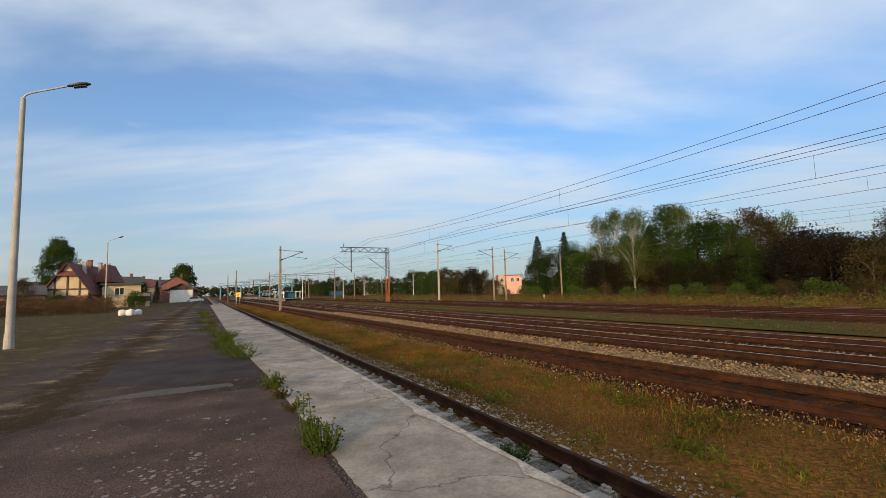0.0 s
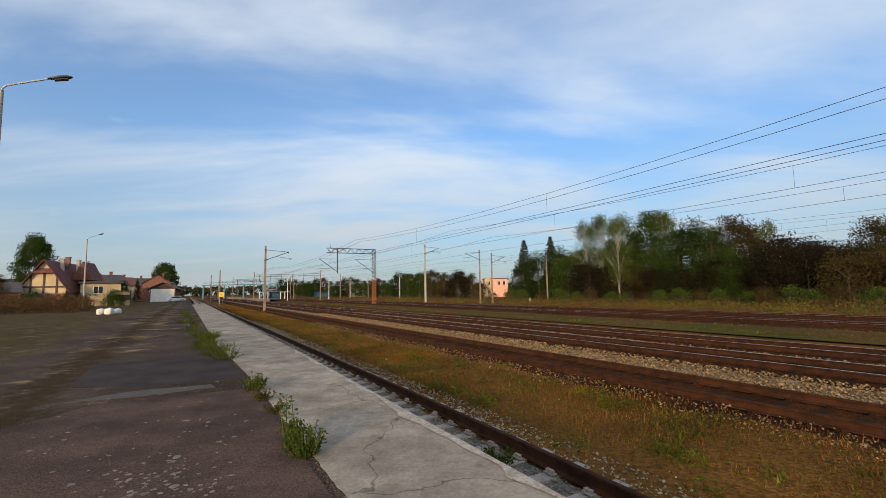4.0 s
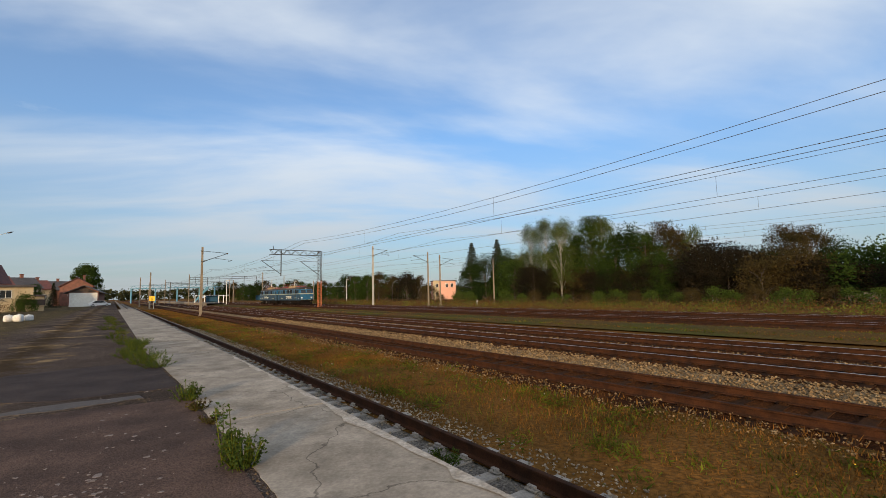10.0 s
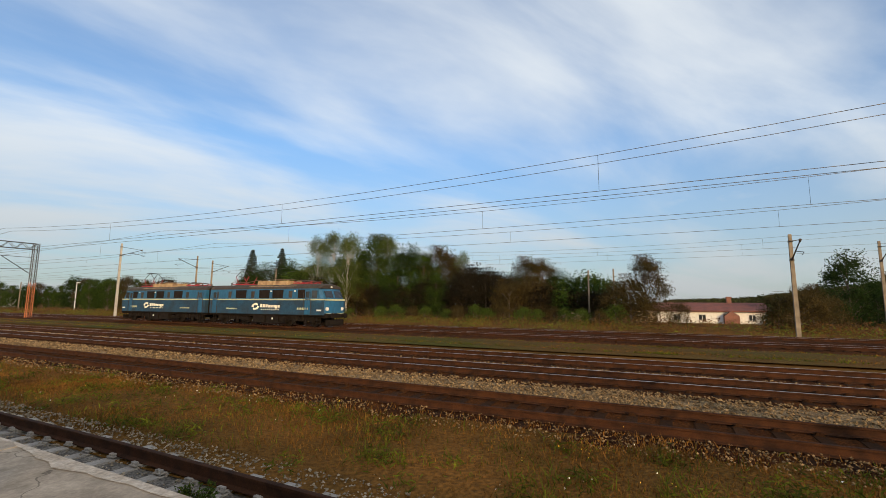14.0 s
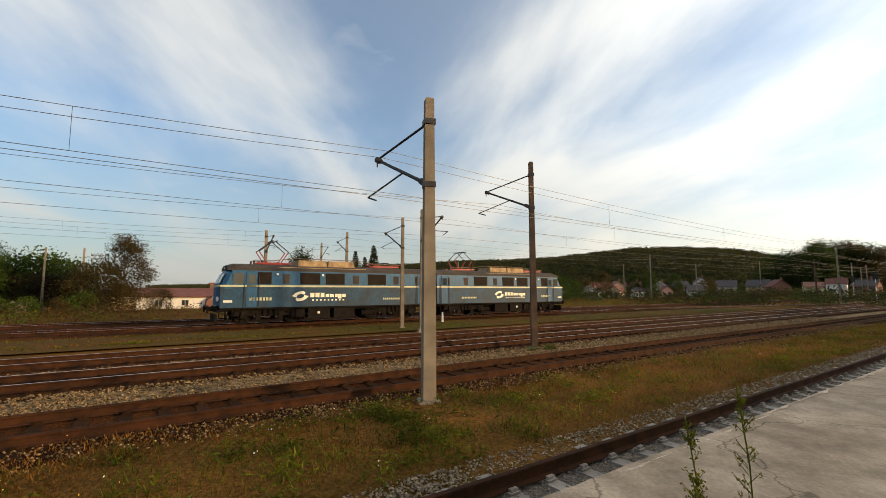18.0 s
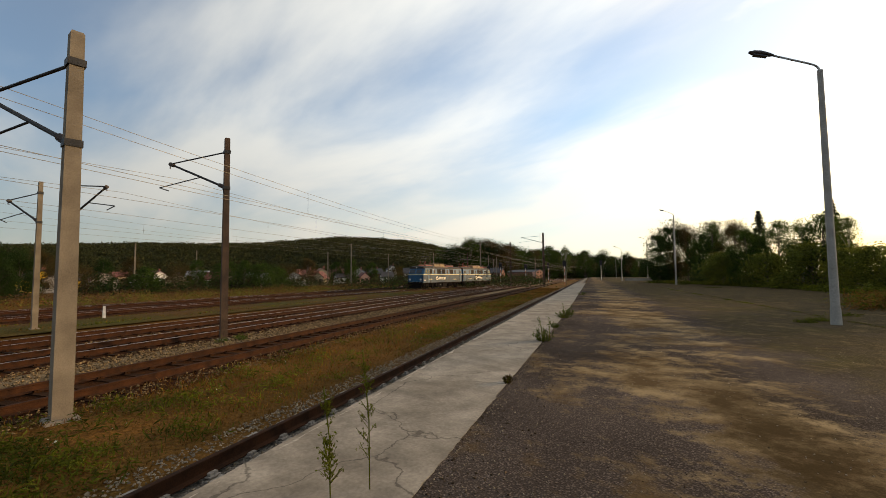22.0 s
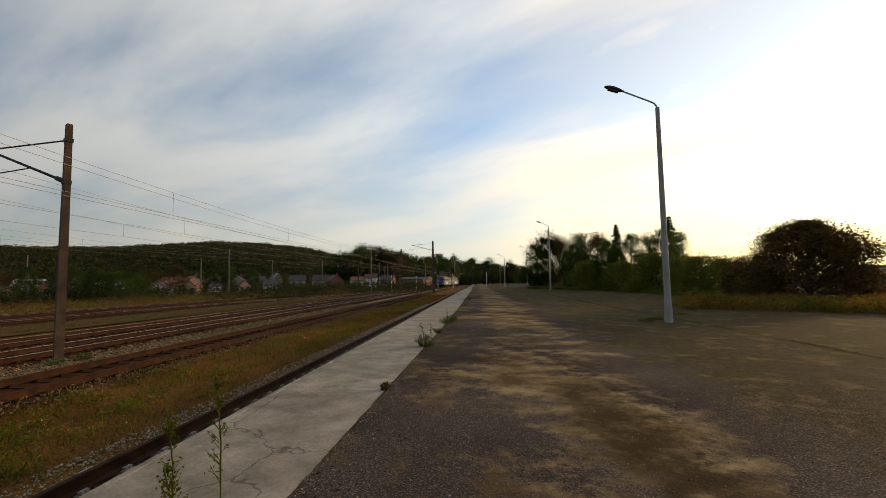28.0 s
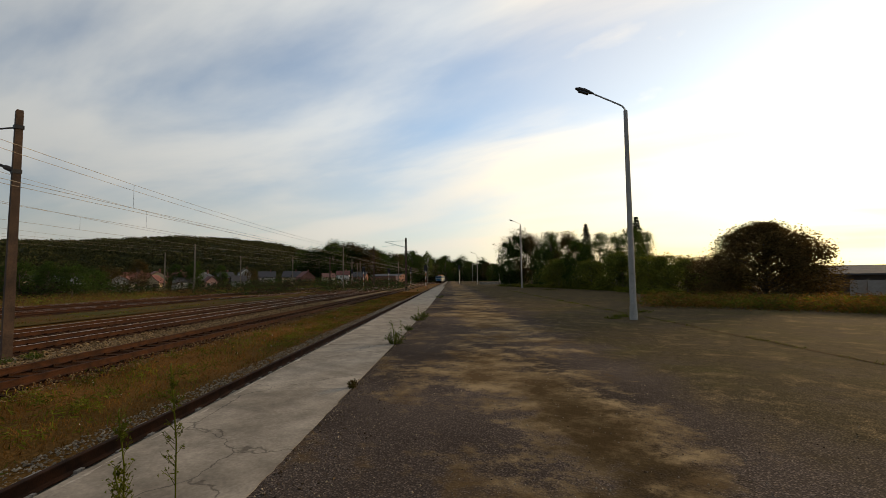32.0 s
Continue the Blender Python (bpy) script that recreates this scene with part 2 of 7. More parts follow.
M = {
    "chalk": mat("chalky_cement", (0.39, 0.345, 0.29), (0.285, 0.24, 0.19), 0.95, scale=5, fine=30, mix=0.5, bump=0.3, spec=0.1),
    "green_turf": mat("green_turf", (0.055, 0.05, 0.011), (0.085, 0.042, 0.013), 1.0, scale=0.16, fine=12, mix=0.8, bump=0.8, spec=0.05, deep=0.06),
    "concrete": mat("concrete", (0.3, 0.256, 0.205), (0.2, 0.167, 0.13), 0.95, obj=0.07, scale=0.8, fine=30, mix=0.28, bump=0.08, spec=0.12, deep=0.008),
    "old_concrete": mat("old_concrete", (0.235, 0.19, 0.14), (0.14, 0.112, 0.082), 0.9, scale=1.5, fine=55, mix=0.28, bump=0.12, spec=0.2),
    "dark_concrete": mat("dark_concrete", (0.1, 0.057, 0.034), (0.042, 0.026, 0.018), 0.9, scale=1.5, fine=30, mix=0.5, bump=0.3),
    "sleeper": mat("sleeper_concrete", (0.33, 0.29, 0.245), (0.22, 0.19, 0.16), 0.9, scale=3, fine=40, mix=0.4, bump=0.3, obj=0.15),
    "wood": mat("sleeper_wood", (0.042, 0.0172, 0.0068), (0.017, 0.008, 0.0038), 1.0, scale=6, fine=50, mix=0.6, bump=0.5, obj=0.25, spec=0.08),
    "rust": mat("rail_rust", (0.052, 0.019, 0.0075), (0.024, 0.0098, 0.0045), 0.92, 0.0, scale=4, fine=60, mix=0.5, bump=0.25, spec=0.15),
    "railtop": mat("rail_top", (0.62, 0.56, 0.5), (0.4, 0.34, 0.29), 0.33, 0.95, scale=2, fine=50, mix=0.3, bump=0.0),
    "soil": mat("track_soil", (0.072, 0.0255, 0.0075), (0.027, 0.0102, 0.004), 1.0, scale=0.6, fine=22, mix=0.9, bump=0.9, spec=0.05, deep=0.07),
    "turf": mat("dry_turf", (0.15, 0.066, 0.0155), (0.076, 0.041, 0.0095), 1.0, scale=0.28, fine=14, mix=0.8, bump=0.9, spec=0.05, deep=0.08),
    "stone_grey": mat("ballast_grey", (0.28, 0.217, 0.148), (0.155, 0.118, 0.08), 0.95, scale=8, fine=60, mix=0.4, bump=0.2, island=0.4),
    "stone_tan": mat("ballast_tan", (0.21, 0.14, 0.071), (0.105, 0.066, 0.032), 0.95, scale=5, fine=60, mix=0.4, bump=0.2, island=0.5, spec=0.12),
    "ballast": mat("ballast_bed", (0.095, 0.068, 0.043), (0.055, 0.038, 0.025), 1.0, scale=3, fine=20, mix=1.0, bump=0.9, spec=0.05, deep=0.06),
    "gravel_bed": mat("grey_gravel", (0.19, 0.165, 0.138), (0.11, 0.095, 0.08), 1.0, scale=6, fine=34, mix=1.1, bump=0.9, spec=0.05, deep=0.04),
    "tan_gravel": mat("tan_gravel", (0.24, 0.165, 0.09), (0.115, 0.074, 0.04), 1.0, scale=2.5, fine=24, mix=1.1, bump=0.9, spec=0.05, deep=0.05),
    "steel": mat("dark_steel", (0.05, 0.045, 0.042), (0.03, 0.028, 0.027), 0.6, 0.5, scale=5, fine=40, mix=0.4),
    "wire": mat("wire_metal", (0.10, 0.095, 0.09), (0.07, 0.065, 0.06), 0.5, 0.7, scale=2, fine=20, mix=0.2, bump=0),
    "galv": mat("galvanised_steel", (0.42, 0.42, 0.41), (0.33, 0.33, 0.33), 0.55, 0.4, scale=3, fine=30, mix=0.25),
    "lamp_post": mat("spun_concrete_post", (0.33, 0.31, 0.28), (0.25, 0.235, 0.21), 0.85, scale=2, fine=30, mix=0.3, bump=0.2),
    "lamp_head": mat("lamp_housing", (0.07, 0.065, 0.065), (0.05, 0.045, 0.045), 0.5, scale=3, fine=20, mix=0.2),
    "white": mat("white_paint", (0.637, 0.629, 0.595), (0.527, 0.51, 0.476), 0.6, scale=3, fine=30, mix=0.2),
    "blue": mat("blue_paint", (0.018, 0.095, 0.185), (0.017, 0.066, 0.125), 0.5, scale=0.7, fine=6, mix=0.3, bump=0.03, stretch=(1, 1, 0.5), spec=0.2),
    "blue_low": mat("grimy_blue_paint", (0.016, 0.054, 0.098), (0.02, 0.036, 0.055), 0.55, scale=0.8, fine=7, mix=0.35, bump=0.03, spec=0.2),
    "cream": mat("cream_paint", (0.45, 0.45, 0.29), (0.34, 0.34, 0.22), 0.5, scale=2, fine=12, mix=0.25, bump=0.02),
    "emblem": mat("cream_lettering", (0.78, 0.74, 0.6), (0.62, 0.58, 0.46), 0.6, scale=3, fine=15, mix=0.2, bump=0),
    "roofgrey": mat("roof_grey", (0.046, 0.037, 0.03), (0.028, 0.022, 0.018), 0.9, scale=1.2, fine=12, mix=0.5),
    "tan": mat("tan_vent_housing", (0.36, 0.25, 0.13), (0.17, 0.1, 0.055), 0.8, scale=1.5, fine=10, mix=0.4),
    "bogie": mat("bogie_grime", (0.014, 0.011, 0.009), (0.008, 0.006, 0.005), 0.95, 0.0, scale=3, fine=25, mix=0.7, spec=0.1),
    "grille": mat("brown_grille", (0.016, 0.011, 0.008), (0.01, 0.007, 0.005), 0.75, spec=0.12, scale=3, fine=20, mix=0.3),
    "glass": mat("dark_glass", (0.03, 0.035, 0.04), (0.02, 0.024, 0.028), 0.08, scale=2, fine=10, mix=0.1, bump=0, spec=0.6),
    "red": mat("red_paint", (0.3, 0.026, 0.028), (0.22, 0.02, 0.022), 0.5, scale=2, fine=10, mix=0.2),
    "copper": mat("busbar", (0.20, 0.13, 0.09), (0.13, 0.09, 0.06), 0.6, 0.4, scale=3, fine=20, mix=0.3),
    "plaster": mat("cream_plaster", (0.437, 0.351, 0.226), (0.367, 0.281, 0.172), 0.9, scale=0.6, fine=8, mix=0.25),
    "plaster_grey": mat("grey_plaster", (0.376, 0.344, 0.304), (0.304, 0.272, 0.24), 0.9, scale=0.5, fine=8, mix=0.25),
    "pink": mat("pink_plaster", (0.62, 0.33, 0.25), (0.53, 0.28, 0.21), 0.9, scale=0.3, fine=6, mix=0.25),
    "brick": mat("brick", (0.20, 0.085, 0.06), (0.13, 0.06, 0.045), 0.9, scale=1.2, fine=10, mix=0.5),
    "rooftile": mat("roof_tile", (0.155, 0.05, 0.037), (0.10, 0.036, 0.03), 0.85, scale=1.0, fine=9, mix=0.5, bump=0.4),
    "slate": mat("dark_roof", (0.07, 0.06, 0.06), (0.045, 0.04, 0.04), 0.8, scale=1.0, fine=9, mix=0.4),
    "timber": mat("dark_timber", (0.065, 0.045, 0.035), (0.045, 0.03, 0.025), 0.8, scale=2, fine=20, mix=0.4),
    "yellow": mat("yellow_sign", (0.85, 0.52, 0.03), (0.75, 0.45, 0.03), 0.6, scale=2, fine=10, mix=0.1, bump=0),
    "black": mat("black_paint", (0.02, 0.02, 0.02), (0.014, 0.014, 0.014), 0.6, scale=2, fine=10, mix=0.2, bump=0),
    "bridge": mat("blue_bridge_paint", (0.06, 0.21, 0.3), (0.05, 0.17, 0.25), 0.6, scale=1, fine=8, mix=0.2),
    "signal_red": mat("red_lead_paint", (0.40, 0.13, 0.05), (0.27, 0.085, 0.04), 0.8, scale=2, fine=12, mix=0.4),
    "bark": mat("bark", (0.11, 0.085, 0.065), (0.07, 0.055, 0.045), 0.95, scale=3, fine=20, mix=0.6, bump=0.6),
    "birch_bark": mat("birch_bark", (0.5, 0.47, 0.42), (0.2, 0.18, 0.16), 0.85, scale=4, fine=12, mix=0.5, bump=0.3),
    "leaf": leafy("leaf_green", (0.05, 0.085, 0.013), (0.028, 0.05, 0.01)),
    "leaf_birch": leafy("leaf_birch", (0.098, 0.125, 0.03), (0.06, 0.085, 0.02)),
    "leaf_dark": leafy("leaf_dark", (0.028, 0.052, 0.011), (0.018, 0.034, 0.008)),
    "leaf_brown": leafy("leaf_turning", (0.085, 0.055, 0.017), (0.045, 0.038, 0.013)),
    # brown of the round shrub, lightened to stand for its sunlit edges
    "leaf_shrub": leafy("leaf_brown_sunlit", (0.15, 0.088, 0.028), (0.08, 0.056, 0.018)),
    # yellow-green leaves, lightened so that the low sun's glow sits in the colour
    "leaf_light": leafy("leaf_yellow_green_sunlit", (0.15, 0.155, 0.022), (0.085, 0.1, 0.017)),
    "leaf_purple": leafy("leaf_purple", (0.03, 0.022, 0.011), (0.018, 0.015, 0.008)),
    "leaf_fresh": leafy("leaf_fresh", (0.0665, 0.098, 0.0154), (0.042, 0.07, 0.0126)),
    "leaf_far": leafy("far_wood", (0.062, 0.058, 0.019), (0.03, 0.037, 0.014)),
    "needle": leafy("needles", (0.03, 0.041, 0.016), (0.018, 0.026, 0.011)),
    "grass": leafy("grass_blades", (0.118, 0.13, 0.012), (0.046, 0.055, 0.005), 0.5),
    "straw": leafy("dry_grass", (0.215, 0.098, 0.021), (0.105, 0.046, 0.0095), 0.5),
    "scrub": leafy("brown_scrub", (0.12, 0.062, 0.026), (0.07, 0.042, 0.018), 0.5),
    "bag": mat("white_bag", (0.62, 0.6, 0.56), (0.5, 0.48, 0.45), 0.7, scale=4, fine=12, mix=0.3, bump=0.4),
    "car_paint": mat("silver_car_paint", (0.6, 0.62, 0.65), (0.52, 0.54, 0.57), 0.3, 0.3, scale=1, fine=8, mix=0.1, bump=0),
    "tyre": mat("tyre", (0.03, 0.03, 0.03), (0.022, 0.022, 0.022), 0.9, scale=6, fine=30, mix=0.3),
    "flower": mat("white_blossom", (0.7, 0.68, 0.6), (0.6, 0.58, 0.45), 0.8, scale=5, fine=20, mix=0.2, bump=0),
}


# ---- building blocks ----
class Geo:
    """Vertices and faces of one part, filled piece by piece."""

    def __init__(self):
        self.v, self.f = [], []

    def add(self, verts, faces):
        k = len(self.v)
        self.v += [tuple(p) for p in verts]
        self.f += [tuple(i + k for i in f) for f in faces]
        return self

    def box(self, x, y, z, sx, sy, sz, m=None, bevel=0.0):
        """A box round x, y with its foot at z; bevel narrows the upper face."""
        a, b, c, d = sx / 2, sy / 2, sx / 2 - bevel, sy / 2 - bevel
        ps = [(x - a, y - b, z), (x + a, y - b, z), (x + a, y + b, z), (x - a, y + b, z),
              (x - c, y - d, z + sz), (x + c, y - d, z + sz), (x + c, y + d, z + sz), (x - c, y + d, z + sz)]
        if m:
            ps = [m @ Vector(p) for p in ps]
        return self.add(ps, [(0, 3, 2, 1), (4, 5, 6, 7), (0, 1, 5, 4), (1, 2, 6, 5), (2, 3, 7, 6), (3, 0, 4, 7)])

    def tube(self, a, b, r0, r1=None, n=8, caps=True):
        r1 = r0 if r1 is None else r1
        a, b = Vector(a), Vector(b)
        w = (b - a).normalized()
        u = w.orthogonal().normalized()
        t = w.cross(u)
        ps = [c + (u * math.cos(i * math.tau / n) + t * math.sin(i * math.tau / n)) * r for c, r in ((a, r0), (b, r1)) for i in range(n)]
        fs = [(i, (i + 1) % n, n + (i + 1) % n, n + i) for i in range(n)]
        if caps:
            fs += [tuple(range(n - 1, -1, -1)), tuple(range(n, 2 * n))]
        return self.add(ps, fs)

    def pipe(self, pts, r, n=6):
        for a, b in zip(pts, pts[1:]):
            self.tube(a, b, r, r, n)
        return self

    def prism(self, outline, y0, y1, m=None):
        """An outline in x, z drawn out along y."""
        n = len(outline)
        ps = [(x, y0, z) for x, z in outline] + [(x, y1, z) for x, z in outline]
        if m:
            ps = [m @ Vector(p) for p in ps]
        return self.add(ps, [tuple(range(n)), tuple(range(2 * n - 1, n - 1, -1))] + [(i, n + i, n + (i + 1) % n, (i + 1) % n) for i in range(n)])

    def mesh(self, name, material, smooth=False):
        me = bpy.data.meshes.new(name)
        me.from_pydata(self.v, [], self.f)
        me.materials.append(material)
        if smooth:
            me.polygons.foreach_set("use_smooth", [True] * len(me.polygons))
        me.update()
        return me


def part(name, geo, material, parent=None, label="", smooth=False, m=None, kind=""):
    ob = new(name, geo if isinstance(geo, bpy.types.Mesh) else geo.mesh(name, material, smooth))
    if parent:
        ob.parent = parent
    if m is not None:
        ob.matrix_basis = m
    return tagged(ob, label, kind=kind)


def thing(name, m, label, category, group="", kind=""):
    ob = new(name)
    ob.matrix_basis = m
    return tagged(ob, label, category, group, kind)


def along(a, u):
    """The place at distance a across and u along the line of the railway."""
    q = radians(PH)
    return Vector((a * math.sin(q) + u * math.cos(q), a * math.cos(q) - u * math.sin(q), 0))


def course(a, us):
    """Points on a line of the railway and the unit normals that point away from the yard. a: a number or a function of u."""
    f = a if callable(a) else (lambda u: a)
    ps = [along(f(u), u) for u in us]
    ns = []
    for i in range(len(ps)):
        d = ps[min(i + 1, len(ps) - 1)] - ps[max(i - 1, 0)]
        ns.append(Vector((-d.y, d.x, 0)).normalized())
    return ps, ns


def steps(u0, u1, near=1.0, far=12.0):
    """Stations along the line: close together by the yard, wide apart far off."""
    us, u = [], u0
    while u < u1:
        us.append(u)
        u += max(near, min(far, abs(u) * 0.06))
    return us + [u1]


def sweep(a, us, outline, geo=None):
    """An outline of (offset, height) pairs drawn along a line of the railway."""
    g = geo or Geo()
    ps, ns = course(a, us)
    n = len(outline)
    vs = [(p.x + q.x * o, p.y + q.y * o, z) for p, q in zip(ps, ns) for o, z in outline]
    fs = [(k * n + i, k * n + i + 1, (k + 1) * n + i + 1, (k + 1) * n + i) for k in range(len(us) - 1) for i in range(n - 1)]
    return g.add(vs, fs)


def frame_at(a, u, z=0.0):
    """A pose on the line: its x axis runs along the track, its y axis away from the yard."""
    ps, ns = course(a, [u - 0.5, u, u + 0.5])
    p, q = ps[1], ns[1]
    return Matrix(((q.y, q.x, 0, p.x), (-q.x, q.y, 0, p.y), (0, 0, 1, z), (0, 0, 0, 1)))


# ---- ground, yard and platform ----
def lerp_table(table):
    xs, ys = zip(*table)
    return lambda u: float(np.interp(u, xs, ys))


SIDING = lerp_table([(-400, 3.6), (-30, 3.7), (-8, 3.68), (-3, 3.58), (3, 3.46), (14, 3.44), (60, 3.4), (400, 3.3)])
EDGE = lerp_table([(-90, 3.0), (-12, 2.98), (-4, 2.88), (3, 2.76), (10, 2.74), (24, 2.72), (90, 2.68)])
INNER = lerp_table([(-90, 0.9), (-16, 1.15), (-10, 1.36), (-3, 1.42), (3, 1.16), (7, 1.1), (13, 1.0), (24, 0.9), (90, 0.8)])
MAIN = lerp_table([(-900, 33), (-60, 32.4), (-20, 31.9), (10, 31.4), (36, 31.2), (50, 29.4), (66, 27.1), (97, 22.6), (151, 14.8), (200, 8.2), (235, 4.6), (300, 3.6), (900, 3.4)])
TRACKS = (("second", 10.0, (-700, 500)), ("third", 14.9, (-700, 500)), ("fourth", 18.7, (-700, 330)), ("main", MAIN, (-900, 700)), ("outer", 38.2, (-900, 420)))

g = Geo()
rings = [0, 20, 45, 80, 130, 200, 320, 520, 900, 1500, 2600, 4200]
for k in rings[1:]:
    for i in range(48):
        a = i * math.tau / 48
        g.v.append((k * math.cos(a), k * math.sin(a), GROUND - 0.1))
g.v.append((0, 0, GROUND - 0.1))
for k in range(len(rings) - 2):
    g.f += [(k * 48 + i, k * 48 + (i + 1) % 48, (k + 1) * 48 + (i + 1) % 48, (k + 1) * 48 + i) for i in range(48)]
g.f += [(len(g.v) - 1, i, (i + 1) % 48) for i in range(48)]
tagged(part("ground", g, M["turf"], label="rough dry turf spreading to the horizon", kind="structure"), category="ground")

# verge between the siding and the running lines, slightly uneven
g = Geo()
us = steps(-500, 400, 0.7, 14)
ps, ns = course(lambda u: 6.5, us)
cols = np.linspace(-2.2, 2.3, 14)
for p, q in zip(ps, ns):
    for o in cols:
        x, y = p.x + q.x * o, p.y + q.y * o
        g.v.append((x, y, GROUND + 0.03 + 0.05 * noise.noise(Vector((x * 0.4, y * 0.4, 0))) + 0.02 * noise.noise(Vector((x * 2, y * 2, 3)))))
n = len(cols)
g.f = [(k * n + i, k * n + i + 1, (k + 1) * n + i + 1, (k + 1) * n + i) for k in range(len(us) - 1) for i in range(n - 1)]
tagged(part("verge", g, M["turf"], label="dry autumn turf verge beside the siding", smooth=True, kind="structure"), category="verge")
g = sweep(25.0, steps(-400, 300, 1.0, 14), [(-1.6, GROUND - 0.02), (-0.8, GROUND + 0.06), (0.8, GROUND + 0.14), (3.0, GROUND + 0.08), (3.6, GROUND - 0.02)])
tagged(part("verge", g, M["green_turf"], label="green turf strip between the tracks", smooth=True, kind="structure"), category="verge")


def yard_material():
    m = mat("yard_asphalt", (0.13, 0.098, 0.08), (0.06, 0.045, 0.037), 0.95, scale=0.3, fine=70, mix=1.0, bump=0.8, spec=0.008)
    n, l = m.node_tree.nodes, m.node_tree.links
    b = n["Principled BSDF"]
    base = b.inputs["Base Color"].links[0].from_socket
    tc = n.new("ShaderNodeTexCoord")
    big = n.new("ShaderNodeTexNoise"); big.inputs["Scale"].default_value, big.inputs["Detail"].default_value = 0.36, 8
    big.inputs["Roughness"].default_value = 0.62
    l.new(tc.outputs["Object"], big.inputs["Vector"])
    mx = n.new("ShaderNodeMix"); mx.data_type = "RGBA"
    # trodden earth shows through the dust in places
    earth = n.new("ShaderNodeTexNoise"); earth.inputs["Scale"].default_value, earth.inputs["Detail"].default_value = 0.75, 10
    earth.inputs["Roughness"].default_value = 0.72
    l.new(tc.outputs["Object"], earth.inputs["Vector"])
    er = n.new("ShaderNodeMapRange")
    for k, v in (("From Min", 0.4), ("From Max", 0.58)):
        er.inputs[k].default_value = v
    l.new(earth.outputs["Fac"], er.inputs["Value"])
    dm = n.new("ShaderNodeMix"); dm.data_type = "RGBA"
    dm.inputs["A"].default_value, dm.inputs["B"].default_value = (0.31, 0.215, 0.115, 1), (0.1, 0.062, 0.029, 1)
    l.new(er.outputs[0], dm.inputs["Factor"])
    l.new(dm.outputs["Result"], mx.inputs["B"])
    # the edge of the dust is broken up by a finer pattern of worn spots
    spot = n.new("ShaderNodeTexNoise"); spot.inputs["Scale"].default_value, spot.inputs["Detail"].default_value = 1.6, 12
    spot.inputs["Roughness"].default_value = 0.78
    l.new(tc.outputs["Object"], spot.inputs["Vector"])
    blend = n.new("ShaderNodeMix"); blend.inputs["Factor"].default_value = 0.46
    l.new(big.outputs["Fac"], blend.inputs["A"]); l.new(spot.outputs["Fac"], blend.inputs["B"])
    # a dusty lane runs beside the platform
    lane = n.new("ShaderNodeVectorMath"); lane.operation = "DOT_PRODUCT"
    lane.inputs[1].default_value = heading(PH + 180)
    l.new(tc.outputs["Object"], lane.inputs[0])
    off = n.new("ShaderNodeMath"); off.operation = "SUBTRACT"; off.inputs[1].default_value = 1.75
    l.new(lane.outputs["Value"], off.inputs[0])
    ab = n.new("ShaderNodeMath"); ab.operation = "ABSOLUTE"
    l.new(off.outputs[0], ab.inputs[0])
    lr = n.new("ShaderNodeMapRange"); lr.interpolation_type = "SMOOTHSTEP"
    for k, v in (("From Min", 0.5), ("From Max", 2.6), ("To Min", 0.035), ("To Max", -0.12)):
        lr.inputs[k].default_value = v
    l.new(ab.outputs[0], lr.inputs["Value"])
    more = n.new("ShaderNodeMath"); more.operation = "ADD"
    # the lane peters out towards the goods shed
    run = n.new("ShaderNodeVectorMath"); run.operation = "DOT_PRODUCT"
    run.inputs[1].default_value = heading(PH + 90)
    l.new(tc.outputs["Object"], run.inputs[0])
    out = n.new("ShaderNodeMapRange"); out.interpolation_type = "SMOOTHSTEP"
    for k, v in (("From Min", -4.0), ("From Max", 3.0), ("To Min", -0.055), ("To Max", 0.0)):
        out.inputs[k].default_value = v
    l.new(run.outputs["Value"], out.inputs["Value"])
    worn = n.new("ShaderNodeMapRange"); worn.interpolation_type = "SMOOTHSTEP"
    for k, v in (("From Min", -1.2), ("From Max", -2.4), ("To Min", 0.0), ("To Max", 0.075)):
        worn.inputs[k].default_value = v
    l.new(off.outputs[0], worn.inputs["Value"])
    side = n.new("ShaderNodeMath"); side.operation = "ADD"
    l.new(lr.outputs[0], side.inputs[0]); l.new(worn.outputs[0], side.inputs[1])
    fade = n.new("ShaderNodeMath"); fade.operation = "ADD"
    l.new(side.outputs[0], fade.inputs[0]); l.new(out.outputs[0], fade.inputs[1])
    l.new(blend.outputs["Result"], more.inputs[0]); l.new(fade.outputs[0], more.inputs[1])
    rg = n.new("ShaderNodeMapRange")
    for k, v in (("From Min", 0.475), ("From Max", 0.545), ("To Max", 0.92)):
        rg.inputs[k].default_value = v
    l.new(more.outputs[0], rg.inputs["Value"])
    l.new(rg.outputs[0], mx.inputs["Factor"]); l.new(base, mx.inputs["A"])
    # loose chippings where the asphalt is bare
    ch = n.new("ShaderNodeTexVoronoi"); ch.inputs["Scale"].default_value = 44
    l.new(tc.outputs["Object"], ch.inputs["Vector"])
    cr = n.new("ShaderNodeMapRange")
    for k, v in (("From Min", 0.0), ("From Max", 0.5), ("To Min", 1.8), ("To Max", 0.55)):
        cr.inputs[k].default_value = v
    l.new(ch.outputs["Distance"], cr.inputs["Value"])
    lump = n.new("ShaderNodeTexVoronoi"); lump.inputs["Scale"].default_value = 9
    l.new(tc.outputs["Object"], lump.inputs["Vector"])
    lu = n.new("ShaderNodeMapRange")
    for k, v in (("From Min", 0.0), ("From Max", 0.7), ("To Min", 1.05), ("To Max", 0.95)):
        lu.inputs[k].default_value = v
    l.new(lump.outputs["Distance"], lu.inputs["Value"])
    times = n.new("ShaderNodeMath"); times.operation = "MULTIPLY"
